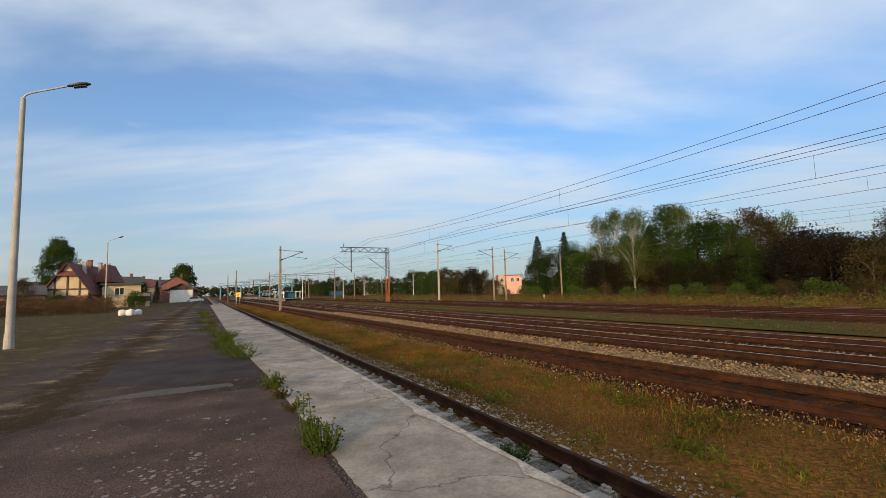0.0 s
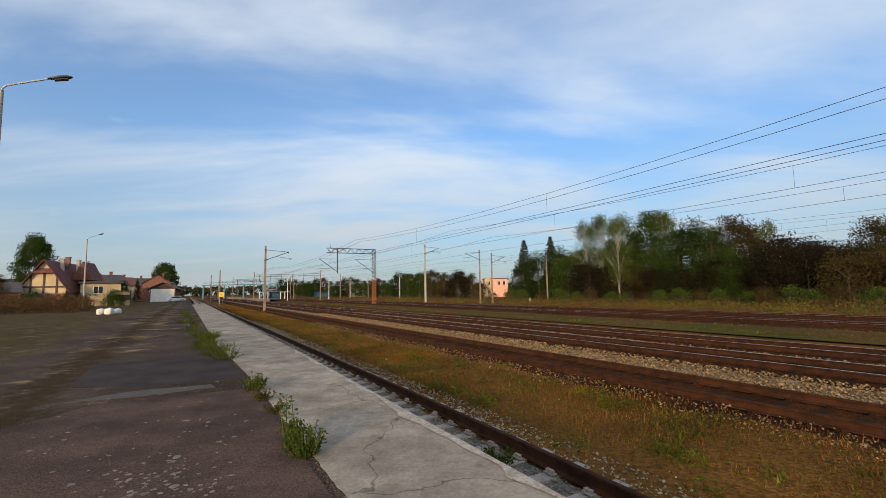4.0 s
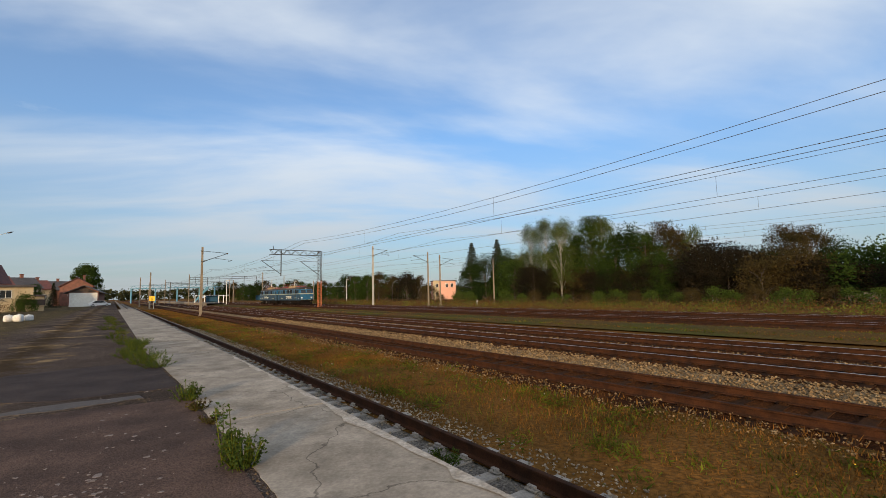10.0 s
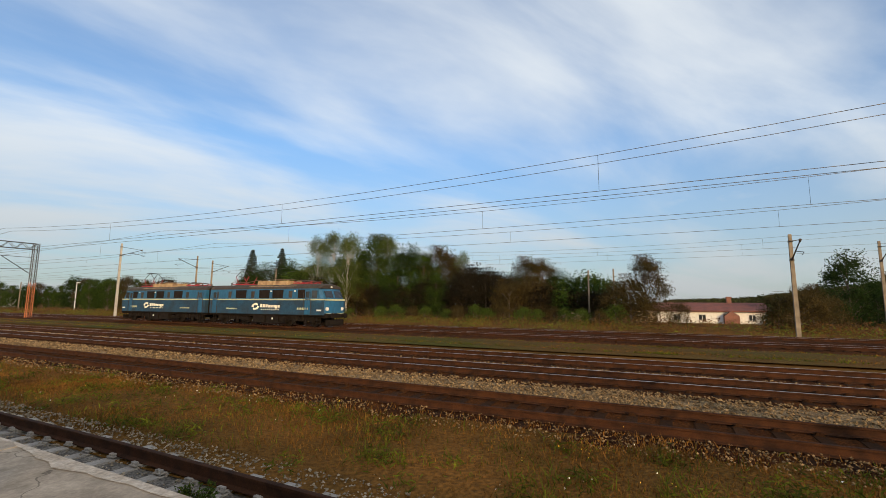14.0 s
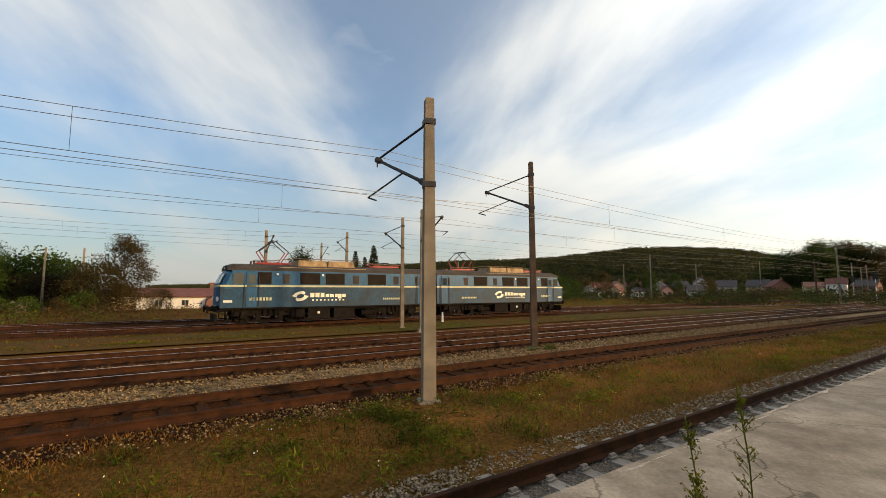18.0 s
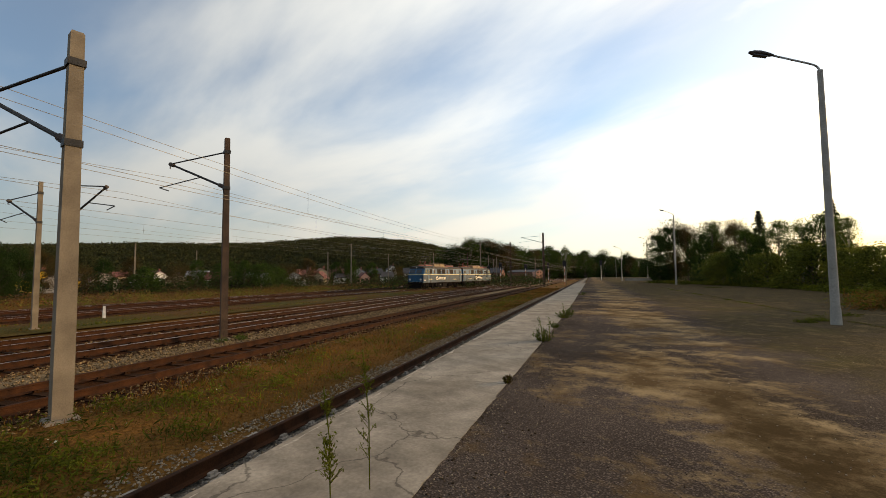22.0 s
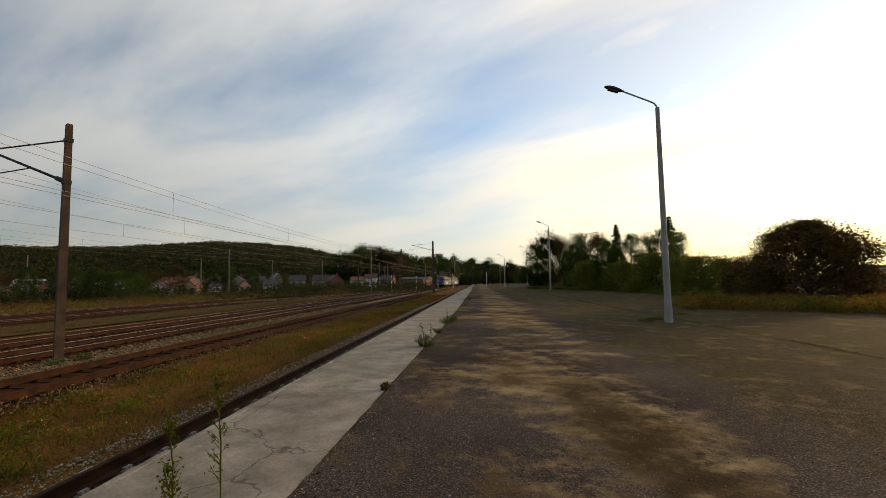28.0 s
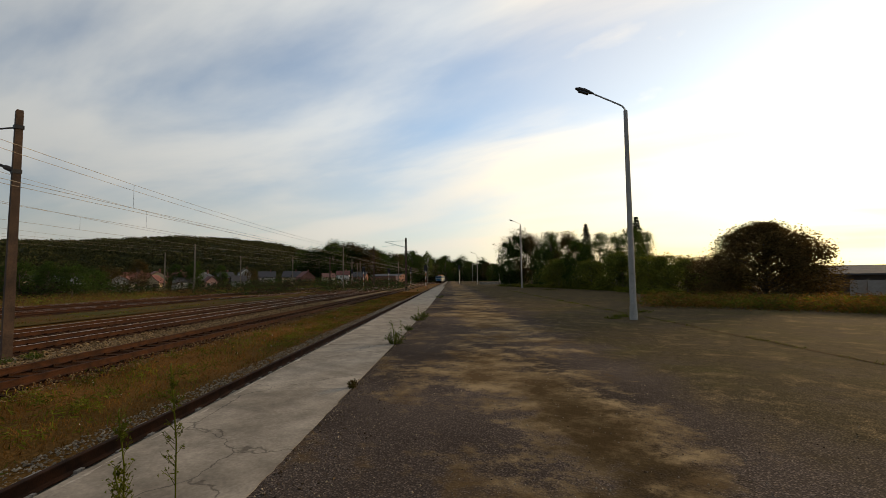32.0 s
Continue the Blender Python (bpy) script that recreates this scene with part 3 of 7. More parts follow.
    l.new(cr.outputs[0], times.inputs[0]); l.new(lu.outputs[0], times.inputs[1])
    hs = n.new("ShaderNodeHueSaturation")
    l.new(times.outputs[0], hs.inputs["Value"]); l.new(base, hs.inputs["Color"])
    # mossy brown earth covers the asphalt away from the lane
    far = n.new("ShaderNodeMapRange"); far.interpolation_type = "SMOOTHSTEP"
    for k, v in (("From Min", 0.5), ("From Max", 3.2), ("To Min", -0.1), ("To Max", 0.32)):
        far.inputs[k].default_value = v
    l.new(off.outputs[0], far.inputs["Value"])
    moss = n.new("ShaderNodeMath"); moss.operation = "ADD"; moss.use_clamp = True
    l.new(earth.outputs["Fac"], moss.inputs[0]); l.new(far.outputs[0], moss.inputs[1])
    mr = n.new("ShaderNodeMapRange")
    for k, v in (("From Min", 0.52), ("From Max", 0.8), ("To Max", 0.9)):
        mr.inputs[k].default_value = v
    l.new(moss.outputs[0], mr.inputs["Value"])
    # patchy: bare soil, old asphalt, dry and green moss
    both = n.new("ShaderNodeMix"); both.inputs["Factor"].default_value = 0.55
    l.new(earth.outputs["Fac"], both.inputs["A"]); l.new(spot.outputs["Fac"], both.inputs["B"])
    ramp = n.new("ShaderNodeValToRGB")
    ramp.color_ramp.elements[0].position, ramp.color_ramp.elements[0].color = 0.39, (0.045, 0.031, 0.017, 1)
    ramp.color_ramp.elements[1].position, ramp.color_ramp.elements[1].color = 0.62, (0.26, 0.18, 0.092, 1)
    for at, c in ((0.46, (0.125, 0.092, 0.05)), (0.5, (0.072, 0.056, 0.027)), (0.55, (0.16, 0.112, 0.057))):
        ramp.color_ramp.elements.new(at).color = (*c, 1)
    l.new(both.outputs["Result"], ramp.inputs["Fac"])
    gm = n.new("ShaderNodeMapRange")
    for k, v in (("From Min", 0.5), ("From Max", 0.64), ("To Max", 0.55)):
        gm.inputs[k].default_value = v
    l.new(big.outputs["Fac"], gm.inputs["Value"])
    olive = n.new("ShaderNodeMix"); olive.data_type = "RGBA"; olive.inputs["B"].default_value = (0.095, 0.082, 0.025, 1)
    l.new(gm.outputs[0], olive.inputs["Factor"]); l.new(ramp.outputs["Color"], olive.inputs["A"])
    mc = n.new("ShaderNodeHueSaturation")
    l.new(times.outputs[0], mc.inputs["Value"]); l.new(olive.outputs["Result"], mc.inputs["Color"])
    mm = n.new("ShaderNodeMix"); mm.data_type = "RGBA"
    l.new(mr.outputs[0], mm.inputs["Factor"]); l.new(hs.outputs[0], mm.inputs["A"]); l.new(mc.outputs[0], mm.inputs["B"])
    l.new(mm.outputs["Result"], mx.inputs["A"])
    # a dark muddy rut wanders along the lane
    rut = n.new("ShaderNodeMath"); rut.operation = "MULTIPLY_ADD"; rut.inputs[1].default_value = 4.2
    l.new(spot.outputs["Fac"], rut.inputs[0]); l.new(off.outputs[0], rut.inputs[2])
    rs = n.new("ShaderNodeMath"); rs.operation = "SUBTRACT"; rs.inputs[1].default_value = 2.2
    l.new(rut.outputs[0], rs.inputs[0])
    ra = n.new("ShaderNodeMath"); ra.operation = "ABSOLUTE"
    l.new(rs.outputs[0], ra.inputs[0])
    rr = n.new("ShaderNodeMapRange")
    for k, v in (("From Min", 0.1), ("From Max", 0.62), ("To Min", 0.75), ("To Max", 0.0)):
        rr.inputs[k].default_value = v
    l.new(ra.outputs[0], rr.inputs["Value"])
    mud = n.new("ShaderNodeMix"); mud.data_type = "RGBA"; mud.inputs["B"].default_value = (0.034, 0.021, 0.008, 1)
    dry = n.new("ShaderNodeMapRange"); dry.interpolation_type = "SMOOTHSTEP"
    for k, v in (("From Min", 4.5), ("From Max", 9.5), ("To Min", 1.0), ("To Max", 0.12)):
        dry.inputs[k].default_value = v
    l.new(run.outputs["Value"], dry.inputs["Value"])
    wet = n.new("ShaderNodeMath"); wet.operation = "MULTIPLY"
    l.new(rr.outputs[0], wet.inputs[0]); l.new(dry.outputs[0], wet.inputs[1])
    l.new(wet.outputs[0], mud.inputs["Factor"]); l.new(mx.outputs["Result"], mud.inputs["A"])
    # the grains stand out of the surface
    height = n.new("ShaderNodeMath"); height.operation = "MULTIPLY_ADD"
    height.inputs[1].default_value = 0.015
    l.new(lump.outputs["Distance"], height.inputs[0]); l.new(ch.outputs["Distance"], height.inputs[2])
    grain = n.new("ShaderNodeBump"); grain.invert = True
    grain.inputs["Distance"].default_value = 0.006
    st = n.new("ShaderNodeMapRange")
    st.inputs["To Min"].default_value, st.inputs["To Max"].default_value = 0.75, 0.3
    l.new(rg.outputs[0], st.inputs["Value"]); l.new(st.outputs[0], grain.inputs["Strength"])
    l.new(height.outputs[0], grain.inputs["Height"]); l.new(grain.outputs[0], b.inputs["Normal"])
    l.new(mud.outputs["Result"], b.inputs["Base Color"])
    return m


M["yard"] = yard_material()
back_dir = -heading(PH)
us = [-700, -400] + steps(-250, 160, 0.8, 10) + [260, 500, 900]
g = Geo()
ps, ns = course(lambda u: INNER(u) - 0.0, us)
depth = [0, 0.6, 1.5, 3, 5, 8, 12, 18, 26, 40, 60, 100, 180, 400, 900]
for p in ps:
    for d in depth:
        q = p + back_dir * d
        crown = 0.005 * noise.noise(Vector((q.x * 0.25, q.y * 0.25, 1))) * min(1, d)
        g.v.append((q.x, q.y, crown))
n = len(depth)
g.f = [(k * n + i, (k + 1) * n + i, (k + 1) * n + i + 1, k * n + i + 1) for k in range(len(us) - 1) for i in range(n - 1)]
yard = tagged(part("yard", g, M["yard"], label="worn grey asphalt goods yard with dusty patches", smooth=True, kind="structure"), category="yard")
# body under the yard
g = sweep(lambda u: 2.2, [-700, -400] + steps(-250, 160, 2, 10) + [260, 500, 900], [(-0.8, -0.03), (0, -0.03), (0, -0.9)])
tagged(part("platform_wall", g, M["old_concrete"], label="concrete retaining wall under the loading platform", kind="structure"), category="wall")

def cracked(m):
    """Adds hairline cracks, dark damp stains and scuffed pale spots to a slab surface."""
    n, l = m.node_tree.nodes, m.node_tree.links
    b = n["Principled BSDF"]
    base = b.inputs["Base Color"].links[0].from_socket
    tc = n.new("ShaderNodeTexCoord")
    warp = n.new("ShaderNodeTexNoise"); warp.inputs["Scale"].default_value, warp.inputs["Detail"].default_value = 1.4, 6
    l.new(tc.outputs["Object"], warp.inputs["Vector"])
    bend = n.new("ShaderNodeVectorMath"); bend.operation = "MULTIPLY_ADD"; bend.inputs[1].default_value = (0.9, 0.9, 0.9)
    l.new(warp.outputs["Color"], bend.inputs[0]); l.new(tc.outputs["Object"], bend.inputs[2])
    net = n.new("ShaderNodeTexVoronoi"); net.feature = "DISTANCE_TO_EDGE"; net.inputs["Scale"].default_value = 0.42
    l.new(bend.outputs[0], net.inputs["Vector"])
    line = n.new("ShaderNodeMapRange")
    for k, v in (("From Min", 0.0015), ("From Max", 0.006), ("To Min", 0.5), ("To Max", 1.0)):
        line.inputs[k].default_value = v
    l.new(net.outputs["Distance"], line.inputs["Value"])
    damp = n.new("ShaderNodeTexNoise"); damp.inputs["Scale"].default_value, damp.inputs["Detail"].default_value = 2.3, 9
    damp.inputs["Roughness"].default_value = 0.68
    l.new(tc.outputs["Object"], damp.inputs["Vector"])
    tone = n.new("ShaderNodeMapRange")
    for k, v in (("From Min", 0.36), ("From Max", 0.64), ("To Min", 0.72), ("To Max", 1.2)):
        tone.inputs[k].default_value = v
    l.new(damp.outputs["Fac"], tone.inputs["Value"])
    both = n.new("ShaderNodeMath"); both.operation = "MULTIPLY"
    l.new(line.outputs[0], both.inputs[0]); l.new(tone.outputs[0], both.inputs[1])
    hs = n.new("ShaderNodeHueSaturation")
    l.new(both.outputs[0], hs.inputs["Value"]); l.new(base, hs.inputs["Color"]); l.new(hs.outputs[0], b.inputs["Base Color"])


cracked(M["concrete"])
platform = thing("loading_platform", pose(0, 0, 0), "pale concrete loading platform slab along the siding", "platform", kind="structure")
u = -88.0
while u < 86:
    w = 4.4 if abs(u) < 26 else 8.0
    a0, a1 = u + 0.009, u + w - 0.009
    sub = np.linspace(a0, a1, 44 if abs(u) < 26 else 16)
    g = Geo()
    tilt = random.uniform(-0.006, 0.006)
    pe, _ = course(EDGE, list(sub)); pi_, _ = course(INNER, list(sub))
    for e, i in zip(pe, pi_):
        rag = 0.022 * noise.noise(i * 2.5) + 0.024 * noise.noise(i * 9.0)
        d = (e - i).normalized()
        i2 = i + d * rag
        e2 = e + d * random.uniform(-0.008, 0.006)
        g.v += [(i2.x, i2.y, -0.1), (i2.x, i2.y, 0.005 + tilt * 0.2), (e2.x - d.x * 0.03, e2.y - d.y * 0.03, 0.018 - tilt), (e2.x, e2.y, -0.004 - tilt), (e2.x, e2.y, -0.2), (i2.x, i2.y, -0.2)]
    for k in range(len(sub) - 1):
        g.f += [(k * 6 + j, k * 6 + j + 1, (k + 1) * 6 + j + 1, (k + 1) * 6 + j) for j in range(5)]
    g.f += [tuple(range(5, -1, -1)), tuple(range((len(sub) - 1) * 6, len(sub) * 6))]
    part("slab", g, M["concrete"], platform)
    u += w

# chalky cement wash along the outer edge
g = Geo()
us = np.arange(-13, 30, 0.22)
ps, ns = course(EDGE, list(us))
for p, q in zip(ps, ns):
    w = max(0.004, 0.07 + 0.17 * noise.noise(p * 0.9) + 0.09 * noise.noise(p * 4.1))
    g.v += [(p.x - q.x * 0.035, p.y - q.y * 0.035, 0.0225), (p.x - q.x * (0.035 + w), p.y - q.y * (0.035 + w), 0.0225)]
g.f = [(2 * k, 2 * k + 1, 2 * k + 3, 2 * k + 2) for k in range(len(us) - 1)]
part("cement_wash", g, M["chalk"], platform, "chalky pale cement wash along the edge")

# ---- railway ----
RAIL_FORM = [(-0.07, -0.172), (-0.07, -0.16), (-0.012, -0.14), (-0.01, -0.045), (-0.034, -0.034), (-0.036, -0.004), (-0.03, 0.0)]


def rail(a, side, us, parent, worn=True):
    """One rail: foot, web and head in rust, with the running face as a strip on it."""
    o = 0.7525 * side
    form = [(o + x, RAIL + z) for x, z in RAIL_FORM] + [(o - x, RAIL + z) for x, z in reversed(RAIL_FORM)]
    r = part("rail", sweep(a, us, form), M["rust"], parent)
    part("running_face", sweep(a, us, [(o - 0.033, RAIL + 0.003), (o, RAIL + 0.006), (o + 0.033, RAIL + 0.003)]), M["railtop" if worn else "rust"], r, "worn bright running face")
    return r


def sleeper_mesh(kind):
    g = Geo()
    if kind == "concrete":
        for x, w in ((-0.95, 0.6), (0.95, 0.6)):
            g.box(0, x, -0.17, 0.28, w, 0.17, bevel=0.03)
        g.box(0, 0, -0.17, 0.25, 1.36, 0.155, bevel=0.025)
    else:
        g.box(0, 0, -0.16, 0.25, 2.6, 0.16, bevel=0.015)
    for s in (-0.7525, 0.7525):
        g.box(0, s, 0.0, 0.16, 0.3, 0.018)
        for d in (-0.11, 0.11):
            g.box(0.03, s + d, 0.018, 0.05, 0.05, 0.035)
            g.box(-0.03, s + d, 0.018, 0.05, 0.05, 0.035)
    return g


def track(label, a, span, kind, near, worn=True, sides=(-1, 1)):
    """A track: two rails, and sleepers which are pieces of their own where the yard is near."""
    t = thing("railway_track", pose(0, 0, 0), label, "railway track", "tracks of the yard")
    us = steps(span[0], span[1], 1.0, 10)
    for s in sides:
        rail(a, s, us, t, worn)
    one = sleeper_mesh(kind).mesh("sleeper", M["sleeper" if kind == "concrete" else "wood"])
    rest = Geo()
    base = sleeper_mesh(kind)
    u = max(span[0], -150)
    low = Geo().box(0, 0, -0.16, 0.25, 2.6, 0.16, bevel=0.02)
    f = a if callable(a) else (lambda q: a)
    while u < min(span[1], 140):
        m = frame_at(a, u, RAIL - 0.19 + random.uniform(-0.008, 0.008)) @ pose(0, random.uniform(-0.03, 0.03), 0, 0, 0, random.uniform(-1.5, 1.5))
        if near and near[0] < u < near[1]:
            part("sleeper", one, None, t, m=m)
        else:
            rest.add([m @ Vector(p) for p in low.v], low.f)
        u += 0.62
    if rest.v:
        part("sleeper_remainder", rest, M["sleeper" if kind == "concrete" else "wood"], t, kind="stuff")
    return t


def bed(a, us, half, material, label, top=-0.2, toe=0.75):
    o = half
    g = sweep(a, us, [(-o - toe, GROUND - 0.05), (-o, RAIL + top - 0.02), (-0.9, RAIL + top - 0.005), (0, RAIL + top - 0.02), (0.9, RAIL + top - 0.005), (o, RAIL + top - 0.02), (o + toe, GROUND - 0.05)])
    return tagged(part("ballast_bed", g, material, label=label, kind="structure"), category="ballast")


bed(SIDING, steps(-300, 300, 1, 12), 1.25, M["gravel_bed"], "grey ballast bed of the siding", top=-0.215, toe=0.5)
for name, a, span in TRACKS:
    bed(a, steps(span[0], span[1], 1, 12), 1.6, M["soil"], "dark brown oily ballast bed")
g = sweep(12.45, steps(-300, 260, 1, 12), [(-0.95, RAIL - 0.24), (-0.5, RAIL - 0.205), (0.5, RAIL - 0.2), (0.95, RAIL - 0.24)])
tagged(part("ballast_bed", g, M["tan_gravel"], label="pale gravel between two tracks", kind="structure"), category="ballast")
track("rusty siding with pale concrete sleepers beside the platform", SIDING, (-300, 320), "concrete", (-26, 30), False)
labels = ("rusty little-used track on dark wooden sleepers", "running track with worn rails on oily ballast", "running track with worn rails on oily ballast",
          "main line with bright worn rails", "outer line with bright worn rails")
for k, (name, a, span) in enumerate(TRACKS):
    track(labels[k], a, span, "wood", (-24, 32) if k == 0 else (-16, 24) if k < 4 else None, k > 0)


def stones(a, us, lo, hi, count, size, z, material, label, tall=0.03):
    """Loose ballast stones strewn along a line between two offsets."""
    rng = np.random.default_rng(int(abs(count)))
    u0, u1 = us
    # even along the line, thinned with distance
    uu = rng.uniform(-1, 1, count)
    uu = np.sign(uu) * np.abs(uu) ** 1.5
    uu = (u0 + u1) / 2 + uu * (u1 - u0) / 2
    uu.sort()
    f = a if callable(a) else (lambda q: a)
    table = np.arange(u0 - 1, u1 + 1.5, 0.5)
    ps, ns = course(f, list(table))
    px, py = np.interp(uu, table, [p.x for p in ps]), np.interp(uu, table, [p.y for p in ps])
    nx, ny = np.interp(uu, table, [p.x for p in ns]), np.interp(uu, table, [p.y for p in ns])
    off = rng.uniform(lo, hi, count)
    c = np.stack([px + nx * off, py + ny * off, np.full(count, z) + rng.uniform(-0.01, tall, count)], -1)
    far = 1 + np.abs(uu) / 40
    octa = np.array([(1, 0, 0), (-1, 0, 0), (0, 1, 0), (0, -1, 0), (0, 0, 1), (0, 0, -1)], float)
    v = octa[None] * (rng.uniform(0.55, 1.25, (count, 6, 1)) * (size * far * rng.uniform(0.6, 1.3, count))[:, None, None])
    ang = rng.uniform(0, 6.28, count)
    ca, sa = np.cos(ang)[:, None], np.sin(ang)[:, None]
    v = np.stack([v[..., 0] * ca - v[..., 1] * sa, v[..., 0] * sa + v[..., 1] * ca, v[..., 2] * 0.75 + v[..., 0] * 0.3], -1) + c[:, None]
    tri = np.array([(0, 2, 4), (2, 1, 4), (1, 3, 4), (3, 0, 4), (2, 0, 5), (1, 2, 5), (3, 1, 5), (0, 3, 5)])
    fs = (tri[None] + (np.arange(count) * 6)[:, None, None]).reshape(-1, 3)
    g = Geo()
    g.v, g.f = v.reshape(-1, 3).tolist(), fs.tolist()
    return tagged(part("ballast_stones", g, material, label=label, kind="stuff"), category="ballast")


# loose chippings and cracked edges on the yard
def chippings(lo, hi, u0, u1, count, size, seed, material, label):
    rng = np.random.default_rng(seed)
    g = Geo()
    for k in range(count):
        u = rng.uniform(u0, u1)
        p = along(INNER(u), u) + back_dir * (lo + (hi - lo) * rng.random() ** 2)
        s = size * rng.uniform(0.5, 1.5)
        g.box(p.x, p.y, -0.006 + 0.006 * rng.random(), s, s * rng.uniform(0.6, 1), s * 0.6, Matrix.Translation((p.x, p.y, 0)) @ pose(0, 0, 0, 0, 0, rng.uniform(0, 360)) @ Matrix.Translation((-p.x, -p.y, 0)), s * 0.2)
    return tagged(part("chippings", g, M[material], label=label, kind="stuff"), category="gravel")


chippings(0.05, 6.0, 1.5, 18, 4500, 0.012, 7, "stone_grey", "loose stone chippings on the worn asphalt")
chippings(0.05, 7.0, 1.5, 20, 3000, 0.01, 9, "ballast", "dark crumbs of worn asphalt on the yard")
chippings(0.02, 0.7, -14, 20, 1800, 0.017, 8, "ballast", "crumbs of broken asphalt along the platform joint")


def patch(points, material, label, z=0.009):
    g = Geo()
    n = len(points)
    ring = []
    for i in range(n):
        a, b = Vector((*points[i], 0)), Vector((*points[(i + 1) % n], 0))
        for k in range(14):
            p = a.lerp(b, k / 14)
            w = 0.05 * noise.noise(p * 2.3) + 0.03 * noise.noise(p * 7)
            ring.append((p.x + w, p.y - w, z))
    g.add(ring + [(x, y, z - 0.05) for x, y, _ in ring], [tuple(range(len(ring)))] + [(i, len(ring) + i, len(ring) + (i + 1) % len(ring), (i + 1) % len(ring)) for i in range(len(ring))])
    return tagged(part("asphalt_patch", g, material, label=label, kind="structure"), category="asphalt patch")


def beside(u, back):
    p = along(INNER(u), u) + back_dir * back
    return (p.x, p.y)


def spots(*pairs):
    return [tuple(along(a, u).xy) for a, u in pairs]


M["patch_brown"] = mat("smooth_brown_asphalt", (0.1, 0.064, 0.05), (0.05, 0.034, 0.028), 0.95, scale=1.1, fine=60, mix=0.8, bump=0.5, spec=0.06)
M["patch_dark"] = mat("dark_asphalt", (0.056, 0.043, 0.039), (0.034, 0.027, 0.026), 0.95, scale=1.3, fine=70, mix=0.8, bump=0.5, spec=0.06)
M["patch_pale"] = mat("pale_asphalt", (0.066, 0.054, 0.049), (0.05, 0.042, 0.038), 0.9, scale=1.5, fine=60, mix=0.5, bump=0.3)
M["spill"] = mat("cement_spill", (0.2, 0.16, 0.14), (0.11, 0.085, 0.075), 0.9, scale=6, fine=40, mix=0.6, bump=0.3)
patch([beside(-1.0, 0.03), beside(-8.3, 0.04), *spots((-0.75, -8.5), (-2.0, -7.1), (-2.7, -4.0), (-3.0, -1.0), (-2.2, 0.6), (-0.6, 0.2))], M["patch_brown"], "smooth brown asphalt repair at the platform joint")
patch([beside(-9.4, 0.06), beside(-13.6, 0.06), *spots((-0.3, -13.7), (-1.6, -13.4), (-1.5, -10.2), (-0.4, -9.5))], M["patch_dark"], "dark square asphalt repair beside the platform")
patch(spots((0.75, -8.75), (0.7, -9.05), (-0.5, -9.2), (-1.3, -8.85), (-0.4, -8.7)), M["patch_pale"], "pale strip of filler in the asphalt", 0.012)
rs = np.random.default_rng(3)
g = Geo()
for k in range(230):
    c = along(0.05 + rs.normal() * 0.34, -4.55 + rs.normal() * 0.36) if k % 3 else along(-0.1 + rs.normal() * 0.7, -6.3 + rs.normal() * 1.2)
    s, z = abs(rs.normal()) * 0.012 + 0.003, 0.0112 + 0.002 * rs.random()
    qs = np.linspace(0, 6.28, 10)[:-1]
    ring = [(c.x + s * math.cos(q) * rs.uniform(0.5, 1.5), c.y + s * math.sin(q) * rs.uniform(0.5, 1.5)) for q in qs]
    n = len(ring)
    g.add([(x, y, z) for x, y in ring] + [(x, y, 0.004) for x, y in ring], [tuple(range(n))] + [(i, n + i, n + (i + 1) % n, (i + 1) % n) for i in range(n)])
tagged(part("cement_spatter", g, M["spill"], label="pale dried cement spatter on the asphalt", kind="stuff"), category="cement")
stones(SIDING, (-40, 46), 0.8, 1.68, 13000, 0.02, RAIL - 0.2, M["stone_grey"], "loose grey ballast stones beside the siding")
stones(SIDING, (-30, 34), -0.95, 0.7, 8000, 0.02, RAIL - 0.228, M["stone_grey"], "loose grey ballast between the siding sleepers")
stones(10.0, (-34, 40), -2.0, -0.95, 4301, 0.022, GROUND + 0.07, M["stone_tan"], "loose tan ballast shoulder", 0.07)
stones(12.45, (-50, 48), -1.1, 1.1, 16000, 0.035, RAIL - 0.2, M["stone_tan"], "loose tan ballast between the tracks", 0.035)
stones(16.8, (-50, 50), -0.6, 0.6, 4602, 0.036, RAIL - 0.21, M["stone_tan"], "loose ballast between the tracks")


